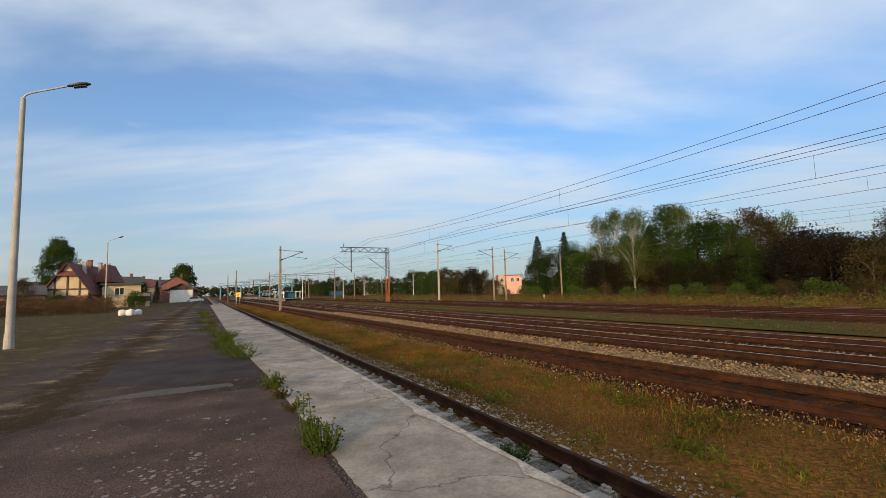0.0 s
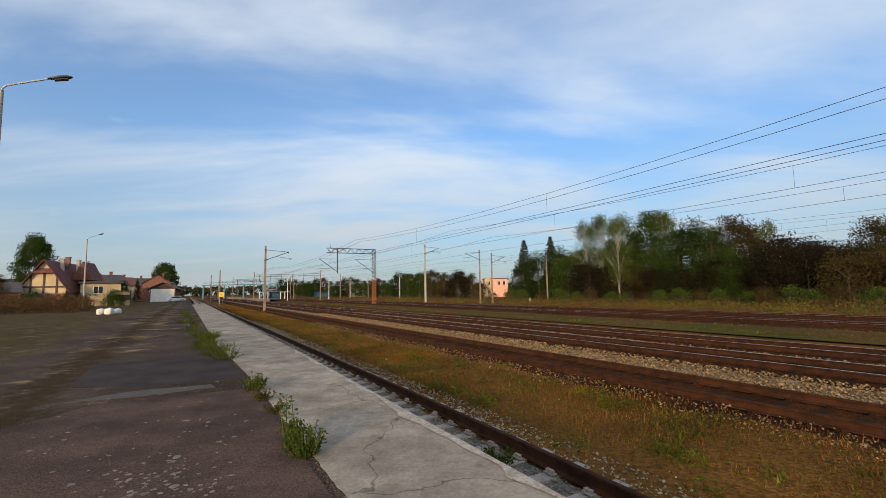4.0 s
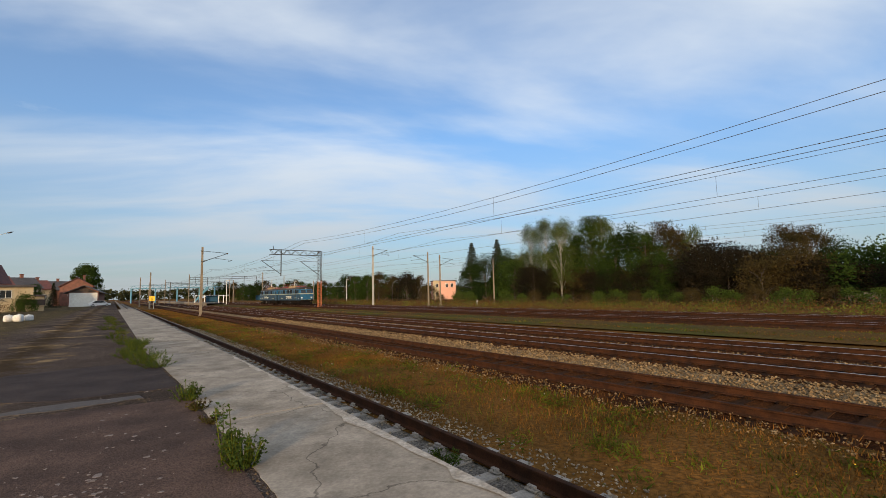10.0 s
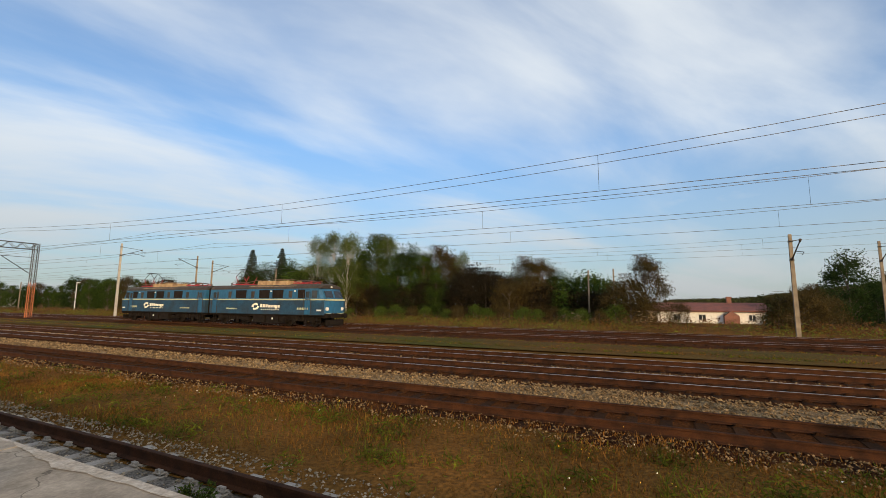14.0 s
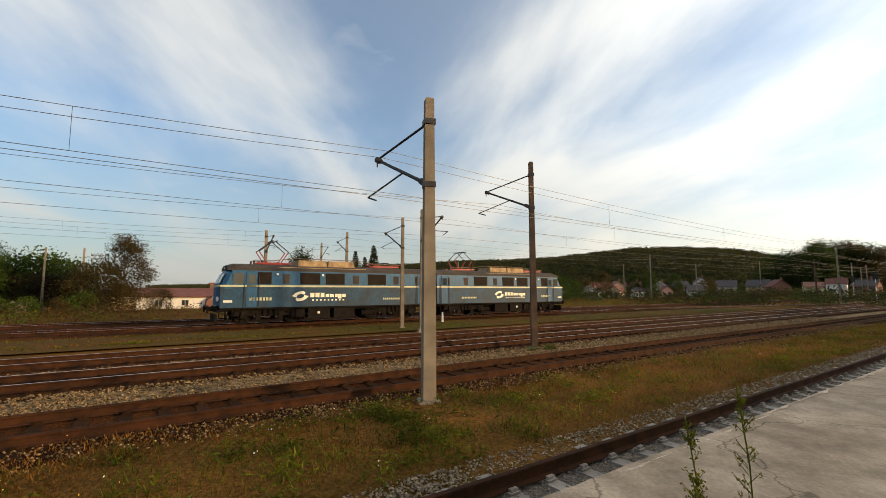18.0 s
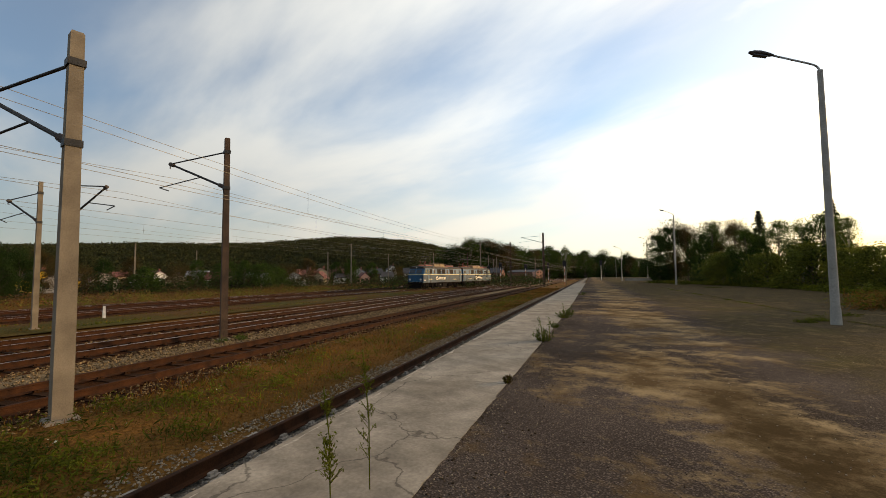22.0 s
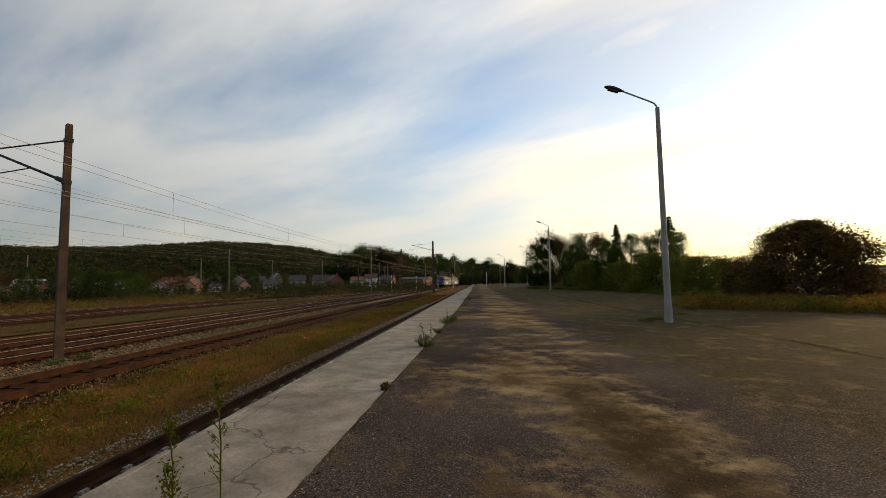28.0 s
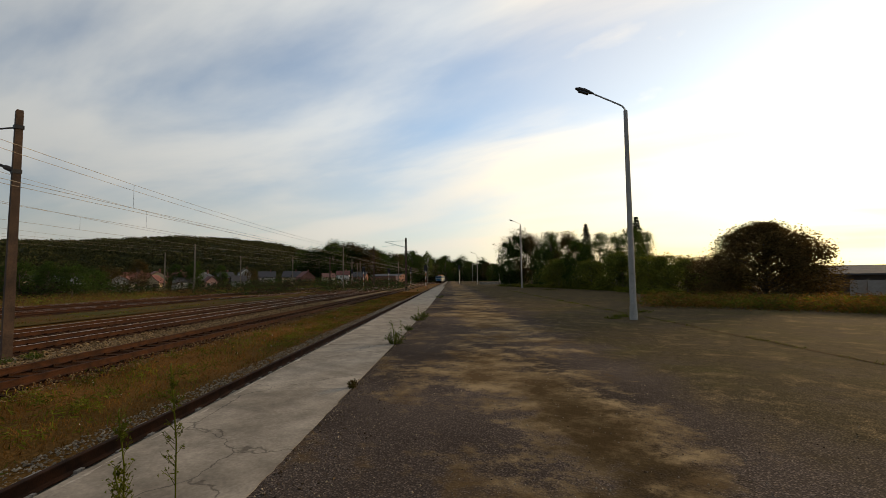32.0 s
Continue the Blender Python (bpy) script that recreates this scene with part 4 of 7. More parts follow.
# ---- masts, lamps and wires ----
def mast(x, y, top, width, label, material, arm=0.0, reach=2.7, foot=GROUND, a_dir=None, lattice=False, band=False, n=4):
    """A catenary mast: tapered post on a footing, and a cantilever of boom, tie and steady arm."""
    az = math.degrees(math.atan2(x, y))
    t = thing("catenary_mast", pose(x, y, foot), label, "catenary mast", "masts of the overhead line")
    h = top - foot
    g = Geo()
    if n == 4:
        a, b = width / 2, width * 0.36
        v = [(sx * w, sy * w, z) for w, z in ((a, -0.1), (a, h * 0.2), (b, h - 0.04), (b * 0.8, h)) for sx, sy in ((-1, -1), (1, -1), (1, 1), (-1, 1))]
        f = [(k * 4 + i, k * 4 + (i + 1) % 4, k * 4 + 4 + (i + 1) % 4, k * 4 + 4 + i) for k in range(3) for i in range(4)] + [(12, 13, 14, 15)]
        rot = pose(0, 0, 0, 0, 0, -az + 12)
        g.add([rot @ Vector(p) for p in v], f)
    else:
        g.tube((0, 0, -0.1), (0, 0, h), width / 2, width * 0.3, n)
    part("post", g, material, t)
    part("footing", Geo().box(0, 0, -0.12, width * 2.0, width * 2.0, 0.22, pose(0, 0, 0, 0, 0, -az + 12), 0.05), M["concrete"], t)
    if arm:
        d = Vector((a_dir.x, a_dir.y, 0)).normalized()
        tip = d * reach + Vector((0, 0, h - 0.75))
        for zc in (h - 0.55, h - 1.95):
            part("clamp", Geo().box(0, 0, zc - 0.06, width * 0.95, width * 0.95, 0.12, pose(0, 0, 0, 0, 0, -az + 12)), M["steel"], t)
        low = d * 0.1 + Vector((0, 0, h - 1.9))
        part("boom", Geo().tube(low, tip, 0.045, 0.04), M["steel"], t)
        part("top_tie", Geo().tube(d * 0.1 + Vector((0, 0, h - 0.55)), tip, 0.028), M["steel"], t)
        mid = low.lerp(tip, 0.42)
        end = d * (reach + 0.55) + Vector((0, 0, h - 1.68))
        part("steady_arm", Geo().pipe([mid, end, end + Vector((0, 0, -0.16)) - d * 0.5], 0.022), M["steel"], t)
        for p0, p1 in ((low, low.lerp(tip, 0.09)), (tip, tip.lerp(low, 0.07))):
            part("insulator", Geo().tube(p0, p1, 0.085, 0.075, 10), M["timber"], t)
        part("hanger", Geo().tube(tip, tip - Vector((0, 0, 0.2)), 0.02), M["steel"], t)
    if band:
        part("number_plate", Geo().box(0, 0, 1.5, width * 1.1, width * 1.1, 0.3, pose(0, 0, 0, 0, 0, -az + 12)), M["white"], t)
    return t


CONC, DARK = M["old_concrete"], M["dark_concrete"]
L1, L2 = "square grey concrete catenary mast with cantilever arm", "dark weathered catenary mast with cantilever arm"
MASTS = [  # across, along, top, width, material, label, reach (negative: towards the yard)
    (8.15, 5.2, 5.85, 0.27, CONC, L1, 2.55), (13.0, 13.4, 7.0, 0.24, DARK, L2, 2.9), (24.6, 13.8, 6.3, 0.22, CONC, L1, 2.4),
    (22.9, 14.2, 6.6, 0.24, CONC, L1, -2.2), (41.0, 9.2, 7.0, 0.28, CONC, L1, -2.6), (41.6, 17.0, 7.5, 0.28, CONC, L1, 2.6), (56.0, 19.4, 7.9, 0.26, CONC, L1, -2.4),
    (9.2, -63.4, 8.1, 0.28, CONC, L1, 3.0), (41.0, -77.5, 11.0, 0.34, M["lamp_post"], "pale catenary mast with cantilever arm", 3.2), (48.0, -68.6, 9.3, 0.27, CONC, L1, -3.2),
    (49.2, -66.4, 8.6, 0.26, CONC, L1, 3.0), (62.5, -66.0, 8.2, 0.26, CONC, L1, -3.0),
    (8.5, 88.0, 9.9, 0.4, DARK, L2, 4.2), (16.8, 98.6, 9.2, 0.34, DARK, L2, 3), (26.0, 108.0, 10.4, 0.28, CONC, L1, 3), (37.0, 136.0, 9.2, 0.36, DARK, L2, 3),
]
for a, u, top, w, material, label, reach in MASTS:
    x, y, _ = along(a, u)
    d = heading(PH)
    mast(x, y, top, w, label, material, 1, abs(reach), a_dir=d if reach > 0 else -d)
for x, y, top, w in ((91, -55.8, 9.6, 0.3), (113.5, -61.9, 8.9, 0.3), (117.4, -85.9, 9.2, 0.3), (106.1, -95.7, 9.2, 0.28), (105.1, -15.3, 8.7, 0.3), (108.9, -27.2, 7.9, 0.22),
                     (54.2, 39.1, 6.6, 0.22), (56.7, 36.7, 6.8, 0.22), (108.2, -125.3, 9.2, 0.3), (117.4, -140.9, 9.2, 0.3), (128.7, -152.4, 8.9, 0.3), (105.6, -151.3, 9.2, 0.3),
                     (-53.4, 114.4, 7.9, 0.3), (-70.6, 145.1, 8.1, 0.3), (-30.8, 154.1, 8.1, 0.3), (-57, 187.5, 8.3, 0.3), (-89.9, 209.3, 8.3, 0.3), (-28.2, 204.5, 8.1, 0.3)):
    mast(x, y, top, w, "plain grey concrete line post", CONC)


def street_lamp(x, y, top, label, foot=0.0, reach=1.25, d=None):
    """A tapered concrete post with a bent tube arm and a flat lantern."""
    t = thing("street_lamp", pose(x, y, foot), label, "street lamp", "lamps of the yard")
    d = d or heading(PH)
    h = top - foot
    part("post", Geo().tube((0, 0, -0.05), (0, 0, h - 0.75), 0.125, 0.075, 14, False), M["lamp_post"], t, smooth=True)
    part("base_collar", Geo().tube((0, 0, 0.0), (0, 0, 0.5), 0.15, 0.135, 14), M["lamp_post"], t)
    pts = [Vector((0, 0, h - 0.85)), Vector((0, 0, h - 0.68)) + d * 0.03, Vector((0, 0, h - 0.57)) + d * 0.12, Vector((0, 0, h - 0.46)) + d * 0.34, Vector((0, 0, h - 0.05)) + d * reach]
    part("arm", Geo().pipe(pts, 0.032, 8), M["galv"], t)
    m = Matrix(((d.x, -d.y, 0, 0), (d.y, d.x, 0, 0), (0, 0, 1, 0), (0, 0, 0, 1)))
    m = Matrix.Translation(pts[-1]) @ m @ pose(0, 0, 0, 0, -18, 0)
    g = Geo()
    prof = [(-0.05, 0.05, 0.03), (0.1, 0.1, 0.06), (0.35, 0.155, 0.085), (0.55, 0.13, 0.07), (0.68, 0.05, 0.03)]
    ring = 10
    for xx, w, hh in prof:
        for i in range(ring):
            q = i * math.tau / ring
            g.v.append(m @ Vector((xx, w * math.cos(q), hh * math.sin(q) * (1.1 if math.sin(q) > 0 else 0.7))))
    g.f = [(k * ring + i, k * ring + (i + 1) % ring, (k + 1) * ring + (i + 1) % ring, (k + 1) * ring + i) for k in range(len(prof) - 1) for i in range(ring)] + [tuple(range(ring)), tuple(range(ring * 5 - 1, ring * 4 - 1, -1))]
    head = part("lantern", g, M["lamp_head"], t, "dark lantern housing", smooth=True)
    part("lens", Geo().box(0.33, 0, -0.085, 0.4, 0.18, 0.03, m), M["glass"], head)
    return t


LAMP = "tall grey concrete street lamp with a curved arm"
for a, u, top in ((-5.6, -20.4, 9.6), (-7.2, 16.9, 8.75), (-12.5, -79.5, 10.6), (-12.2, 73.5, 11.2), (-14.2, 125, 11.2), (-8.0, 125.5, 9.0), (-13.0, 250, 11.0)):
    x, y, _ = along(a, u)
    street_lamp(x, y, top, LAMP)

def wire_run(a, z0, z1, label, posts, hang=True):
    """Carrier and contact wire of one track, sagging between its masts, with droppers."""
    t = thing("overhead_line", pose(0, 0, 0), label, "overhead wires", "overhead lines")
    f = a if callable(a) else (lambda q: a)
    top, low, drop = Geo(), Geo(), Geo()
    for u0, u1 in zip(posts, posts[1:]):
        k = max(6, int((u1 - u0) / 3))
        pts, pl = [], []
        for i in range(k + 1):
            s = i / k
            u = u0 + (u1 - u0) * s
            p = along(f(u), u)
            sag = 4 * s * (1 - s)
            pts.append(Vector((p.x, p.y, z1 - 0.55 * sag)))
            pl.append(Vector((p.x, p.y, z0 - 0.06 * sag)))
            if hang and 0 < i < k and i % 3 == 0:
                drop.tube(pts[-1], pl[-1], 0.005, 0.005, 3, False)
        far = min(abs(u0), abs(u1))
        r = 0.006 + far * 0.00007
        for p, q in zip(pts, pts[1:]):
            top.tube(p, q, r, r, 5, False)
        for p, q in zip(pl, pl[1:]):
            low.tube(p, q, r, r, 5, False)
    part("carrier_wire", top, M["wire"], t)
    part("contact_wire", low, M["wire"], t)
    if drop.v:
        part("droppers", drop, M["wire"], t, kind="stuff")
    return t


POSTS = [-400, -330, -262, -198, -130, -63.4, -29, 5.2, 52, 102, 165, 225, 300, 390]
LATER = [-400, -330, -262, -198, -130, -67, -25, 13.6, 62, 112, 175, 240, 320]
FAR = [-500, -420, -340, -262, -198, -130, -66, -22, 15, 66, 118, 175, 240, 320, 400]
wire_run(10.15, 4.1, 5.2, "pair of bare overhead wires above a track", POSTS)
wire_run(10.45, 4.06, 5.1, "pair of bare overhead wires above a track", POSTS, False)
wire_run(15.4, 4.45, 5.6, "pair of bare overhead wires above a track", LATER)
wire_run(18.9, 4.4, 5.35, "pair of bare overhead wires above a track", LATER)
wire_run(MAIN, 5.0, 6.0, "pair of bare overhead wires above the main line", FAR)
wire_run(38.4, 5.3, 6.5, "pair of bare overhead wires above the outer line", FAR)


# ---- the locomotive: two coupled units ----
def arc_table():
    us = np.arange(-400, 400.5, 1.0)
    ps = [along(MAIN(u), u) for u in us]
    s = np.concatenate([[0], np.cumsum([(b - a).length for a, b in zip(ps, ps[1:])])])
    s -= np.interp(0, us, s)
    return us, s


ARC_U, ARC_S = arc_table()


def ride(s):
    """The pose of a unit whose middle has gone s metres along the main line."""
    u = [float(np.interp(q, ARC_S, ARC_U)) for q in (s - 5, s + 5)]
    p, q = (along(MAIN(k), k) for k in u)
    d = (q - p).normalized()
    c = (p + q) / 2
    return Matrix(((d.x, -d.y, 0, c.x), (d.y, d.x, 0, c.y), (0, 0, 1, RAIL), (0, 0, 0, 1)))


def unit(cab, panto_up, label):
    """One unit, 15.6 m long; the cab looks to +x or -x by cab."""
    s = cab
    t = thing("electric_locomotive", pose(0, 0, 0), label, "locomotive", "coupled locomotive units")
    half, w = 7.55, 1.49

    def both(name, make, material, lab=""):
        for side in (-1, 1):
            part(name, make(side), material, t, lab)
    # lower and upper side walls with the stripe between
    def shell(z0, z1, inset0, inset1, x0, x1, material, name, lab=""):
        g = Geo()
        a0, a1 = w - inset0, w - inset1
        o = [(-a0, z0), (a0, z0), (a1, z1), (-a1, z1)]
        vs = [(x0 * s, y, z) for y, z in o] + [(x1 * s, y, z) for y, z in o]
        g.add(vs, [(0, 1, 2, 3), (7, 6, 5, 4)] + [(i, 4 + i, 4 + (i + 1) % 4, (i + 1) % 4) for i in range(4)])
        return part(name, g, material, t, lab)
    shell(1.08, 2.38, 0.02, 0, -half, half - 0.12, M["blue_low"], "lower_body", "grimy dark blue lower body")
    shell(2.38, 2.5, -0.012, -0.012, -half, half - 0.1, M["cream"], "stripe", "pale cream waist stripe")
    shell(2.5, 3.42, 0, 0.05, -half, half - 0.75, M["blue"], "upper_body", "blue upper body")
    # cab front: raked windscreen over a rounded nose
    g = Geo()
    rows = [(1.0, half - 0.05, 0.12), (1.2, half, 0.05), (2.3, half, 0.0), (2.52, half - 0.08, 0.0), (3.3, half - 0.42, 0.08), (3.5, half - 0.62, 0.25)]
    for z, x, inset in rows:
        for y in (-1, -0.86, -0.45, 0.45, 0.86, 1):
            bow = 0.0 if abs(y) < 0.5 else (0.1 if abs(y) < 0.9 else 0.34)
            g.v.append(((x - bow) * s, y * (w - inset), z))
    g.f = [(k * 6 + i, k * 6 + i + 1, k * 6 + 7 + i, k * 6 + 6 + i) for k in range(5) for i in range(5)]
    for k in range(5):
        g.v += [((half - 0.8) * s, -(w - rows[k][2]), rows[k][0]), ((half - 0.8) * s, (w - rows[k][2]), rows[k][0]), ((half - 0.8) * s, -(w - rows[k + 1][2]), rows[k + 1][0]), ((half - 0.8) * s, (w - rows[k + 1][2]), rows[k + 1][0])]
        b = len(g.v) - 4
        g.f += [(b, k * 6, (k + 1) * 6, b + 2), (k * 6 + 5, b + 1, b + 3, (k + 1) * 6 + 5)]
    front = part("cab_front", g, M["blue"], t, "blue cab front")
    for y in (-0.62, 0.62):
        g = Geo()
        x0, x1 = half - 0.10 + 0.012, half - 0.37 + 0.012
        g.add([(x0 * s, y - 0.5, 2.62), (x0 * s, y + 0.5, 2.62), (x1 * s, y + 0.48, 3.22), (x1 * s, y - 0.48, 3.22)], [(0, 1, 2, 3)])
        x0, x1 = x0 - 0.04, x1 - 0.04
        g.add([(x0 * s, y - 0.5, 2.62), (x0 * s, y + 0.5, 2.62), (x1 * s, y + 0.48, 3.22), (x1 * s, y - 0.48, 3.22)], [(3, 2, 1, 0)])
        g.f += [(0, 4, 5, 1), (1, 5, 6, 2), (2, 6, 7, 3), (3, 7, 4, 0)]
        part("windscreen", g, M["glass"], front)
    part("front_stripe", Geo().box((half - 0.01) * s, 0, 2.36, 0.06, 2 * w * 0.86, 0.13), M["cream"], front)
    for y in (-1.0, 1.0):
        part("headlamp", Geo().tube(((half - 0.12) * s, y, 1.62), ((half + 0.03) * s, y, 1.62), 0.17, 0.15, 14), M["white"], front, "round headlamp in a pale ring")
        part("buffer", Geo().tube(((half - 0.2) * s, y * 0.88, 1.02), ((half + 0.45) * s, y * 0.88, 1.02), 0.09, 0.09, 10).tube(((half + 0.45) * s, y * 0.88, 1.02), ((half + 0.52) * s, y * 0.88, 1.02), 0.24, 0.22, 14), M["bogie"], t, "black round buffer")
    part("top_lamp", Geo().tube(((half - 0.75) * s, 0, 3.55), ((half - 0.5) * s, 0, 3.52), 0.15, 0.14, 12), M["white"], front)
    part("buffer_beam", Geo().box((half - 0.15) * s, 0, 0.82, 0.35, 2.5, 0.4), M["bogie"], t)
    part("snow_plough", Geo().box((half + 0.02) * s, 0, 0.18, 0.12, 2.3, 0.5), M["bogie"], t)
    for y in (-0.7, 0.7):
        part("handrail", Geo().pipe([((half + 0.06) * s, y * 0.3, 1.25), ((half + 0.08) * s, y, 1.2), ((half + 0.06) * s, y * 1.7, 1.25)], 0.018), M["cream"], front)
    # roof: curved, with the tan vent housing and the gear on it
    g = Geo()
    arc = [(-w + 0.05, 3.42), (-w + 0.13, 3.6), (-w + 0.42, 3.78), (-0.6, 3.87), (0, 3.9), (0.6, 3.87), (w - 0.42, 3.78), (w - 0.13, 3.6), (w - 0.05, 3.42)]
    for x in (-half, half - 0.95, half - 0.5):
        k = 0.0 if x < half - 0.6 else 0.2
        g.v += [(x * s, y * (1 - k * 0.2), 3.42 + (z - 3.42) * (1 - k * 1.5)) for y, z in arc]
    g.f = [(r * 9 + i, r * 9 + i + 1, r * 9 + 10 + i, r * 9 + 9 + i) for r in range(2) for i in range(8)] + [tuple(range(9)), tuple(range(26, 17, -1))]
    part("roof", g, M["roofgrey"], t, "grey weathered roof", smooth=False)
    for x, lx in ((1.55, 2.05), (-0.55, 2.0)):
        part("vent_housing", Geo().box((x + 0.1) * s, 0, 3.72, lx, 1.9, 0.5, None, 0.06), M["tan"], t, "tan roof vent housing")
    part("vent_skirt", Geo().box(0.9 * s, 0, 3.5, 6.4, 2 * w - 0.26, 0.2, None, 0.12), M["tan"], t, "rust-stained tan roof skirt")
    for x in (5.4, 4.9, -4.9, -5.6, -3.2):
        for y in (-0.55, 0.55):
            part("insulator", Geo().tube((x * s, y, 3.8), (x * s, y, 4.12), 0.075, 0.06, 10), M["timber"], t)
    part("busbar", Geo().pipe([(5.4 * s, -0.55, 4.14), (4.0 * s, -0.55, 4.18), (2.7 * s, -0.55, 4.34), (-1.8 * s, -0.55, 4.34), (-3.2 * s, -0.55, 4.14), (-5.6 * s, -0.55, 4.14)], 0.025), M["copper"], t)
    part("busbar", Geo().pipe([(5.4 * s, 0.55, 4.14), (4.9 * s, 0.55, 4.14), (3.6 * s, 0.2, 4.1)], 0.025), M["copper"], t)
    for px, up in ((4.15, panto_up == 1), (-4.15, panto_up == 2)):
        c = px * s
        p = part("pantograph", Geo().box(c, 0, 3.92, 2.2, 0.1, 0.09).box(c, 0.65, 3.92, 2.2, 0.09, 0.09).box(c, -0.65, 3.92, 2.2, 0.09, 0.09), M["red"], t, "red pantograph frame")
        z = 5.45 if up else 4.22
        knee = (0.95, 4.75) if up else (1.25, 4.14)
        for y in (-0.5, 0.5):
            for k in (-1, 1):
                part("lower_arm", Geo().tube((c + k * 0.45, y, 4.0), (c + k * knee[0], y, knee[1]), 0.035), M["red"], p)
                part("upper_arm", Geo().tube((c + k * knee[0], y, knee[1]), (c + k * 0.1, y * 0.9, z), 0.032), M["steel"], p)
        part("collector_head", Geo().box(c - 0.14, 0, z, 0.06, 1.5, 0.06).box(c + 0.14, 0, z, 0.06, 1.5, 0.06).box(c, 0, z, 0.3, 0.05, 0.04), M["steel"], p)
    # side openings
    for side in (-1, 1):
        y = side * (w + 0.002)
        for x, lw, name, material in ((5.15, 1.35, "side_window", "grille"), (1.95, 1.35, "side_window", "grille"), (0.2, 1.35, "side_window", "grille"), (-3.0, 1.45, "side_window", "grille")):
            part(name, Geo().box(x * s, y - side * 0.05, 2.56, lw, 0.1, 0.76), M[material], t, "dark louvred side window")
            part("window_sill", Geo().box(x * s, y - side * 0.055, 2.53, lw + 0.08, 0.1, 0.03), M["blue_low"], t)
            part("window_head", Geo().box(x * s, y - side * 0.055, 3.32, lw + 0.08, 0.1, 0.03), M["blue_low"], t)
        for x in (3.55, -1.35, -4.6, -6.5):
            part("louvre", Geo().box(x * s, y - side * 0.05, 2.6, 0.42, 0.1, 0.62), M["roofgrey"], t)
        for x in (half - 1.9, -half + 0.75):
            part("side_door", Geo().box(x * s, y - side * 0.04, 1.12, 0.62, 0.1, 2.2), M["blue"], t, "blue side door")
            part("door_window", Geo().box(x * s, y - side * 0.03, 2.6, 0.42, 0.1, 0.55), M["glass"], t)
            for k in (-0.42, 0.42):
                part("grab_rail", Geo().tube((x * s + k, y + side * 0.05, 1.0), (x * s + k, y + side * 0.05, 3.1), 0.018), M["roofgrey"], t)
        part("cab_window", Geo().box((half - 1.12) * s, y - side * 0.05, 2.58, 0.62, 0.1, 0.66), M["glass"], t)
        for x in (1.1, 4.1):
            part("marker_lamp", Geo().box(x * s, y, 3.14, 0.13, 0.06, 0.13), M["white"], t)
        # emblem: two curved halves round a small square, and bars where the writing is
        e = Geo()
        ex = (-0.9 if side * s < 0 else 2.6)
        for k in (-1, 1):
            outer = [(-0.55, 0.0), (-0.36, 0.2), (-0.12, 0.3), (0.2, 0.34), (0.32, 0.22), (0.26, 0.1)]
            inner = [(0.1, 0.15), (-0.08, 0.13), (-0.22, 0.04), (-0.26, -0.08), (-0.4, -0.04)]
            e.prism([(px * k + ex * s, 1.78 + pz * k) for px, pz in outer + inner][::k], y - side * 0.002, y + side * 0.012)
        part("emblem", e, M["emblem"], t, "white swirl emblem on the side")
        dirx = -side
        for x0, wd, z0, hh in ((0.85, 0.28, 1.7, 0.3), (1.2, 0.28, 1.7, 0.3), (1.55, 0.26, 1.7, 0.3), (1.9, 0.26, 1.7, 0.22), (2.22, 0.26, 1.7, 0.22), (2.54, 0.18, 1.7, 0.22), (2.78, 0.26, 1.6, 0.32), (3.1, 0.26, 1.7, 0.22)):
            cx = ex * s + dirx * (x0 - 0.05)
            part("letter_bar", Geo().box(cx, y + side * 0.004, z0, wd, 0.012, hh), M["emblem"], t)
        for i in range(9):
            part("letter_bar", Geo().box(ex * s + dirx * (0.85 + i * 0.27), y + side * 0.004, 1.46, 0.11, 0.012, 0.1), M["emblem"], t)
        for i in range(7):
            part("number_bar", Geo().box((5.1 + (i - 3) * 0.2) * s, y + side * 0.004, 1.52, 0.13, 0.012, 0.2), M["cream"], t)
        for i in range(10):
            part("number_bar", Geo().box((-4.2 + (i - 5) * 0.16) * s, y + side * 0.004, 1.48, 0.1, 0.012, 0.14), M["cream"], t)
        part("skirt", Geo().box(0, side * (w - 0.12), 0.98, 2 * half - 0.3, 0.08, 0.12), M["bogie"], t)
        part("notice", Geo().box((half - 0.55) * s, y - side * 0.02, 1.42, 0.5, 0.06, 0.14), M["white"], t)
    part("inner_end", Geo().box(-half * s, 0, 1.0, 0.1, 2.2, 2.6).box(-(half + 0.25) * s, 0, 1.1, 0.5, 1.3, 2.2), M["bogie"], t, "dark gangway bellows")
    # underframe and bogies
    part("underframe", Geo().box(0, 0, 0.85, 2 * half - 0.3, 2.3, 0.25), M["bogie"], t)
    for x in (-0.55, 1.25):
        part("equipment_box", Geo().box(x * s, 0, 0.28, 1.55, 2.75, 0.72, None, 0.03), M["bogie"], t)
    part("plate", Geo().box(1.3 * s, -1.39, 0.6, 0.16, 0.02, 0.16).box(1.3 * s, 1.39, 0.6, 0.16, 0.02, 0.16), M["white"], t)
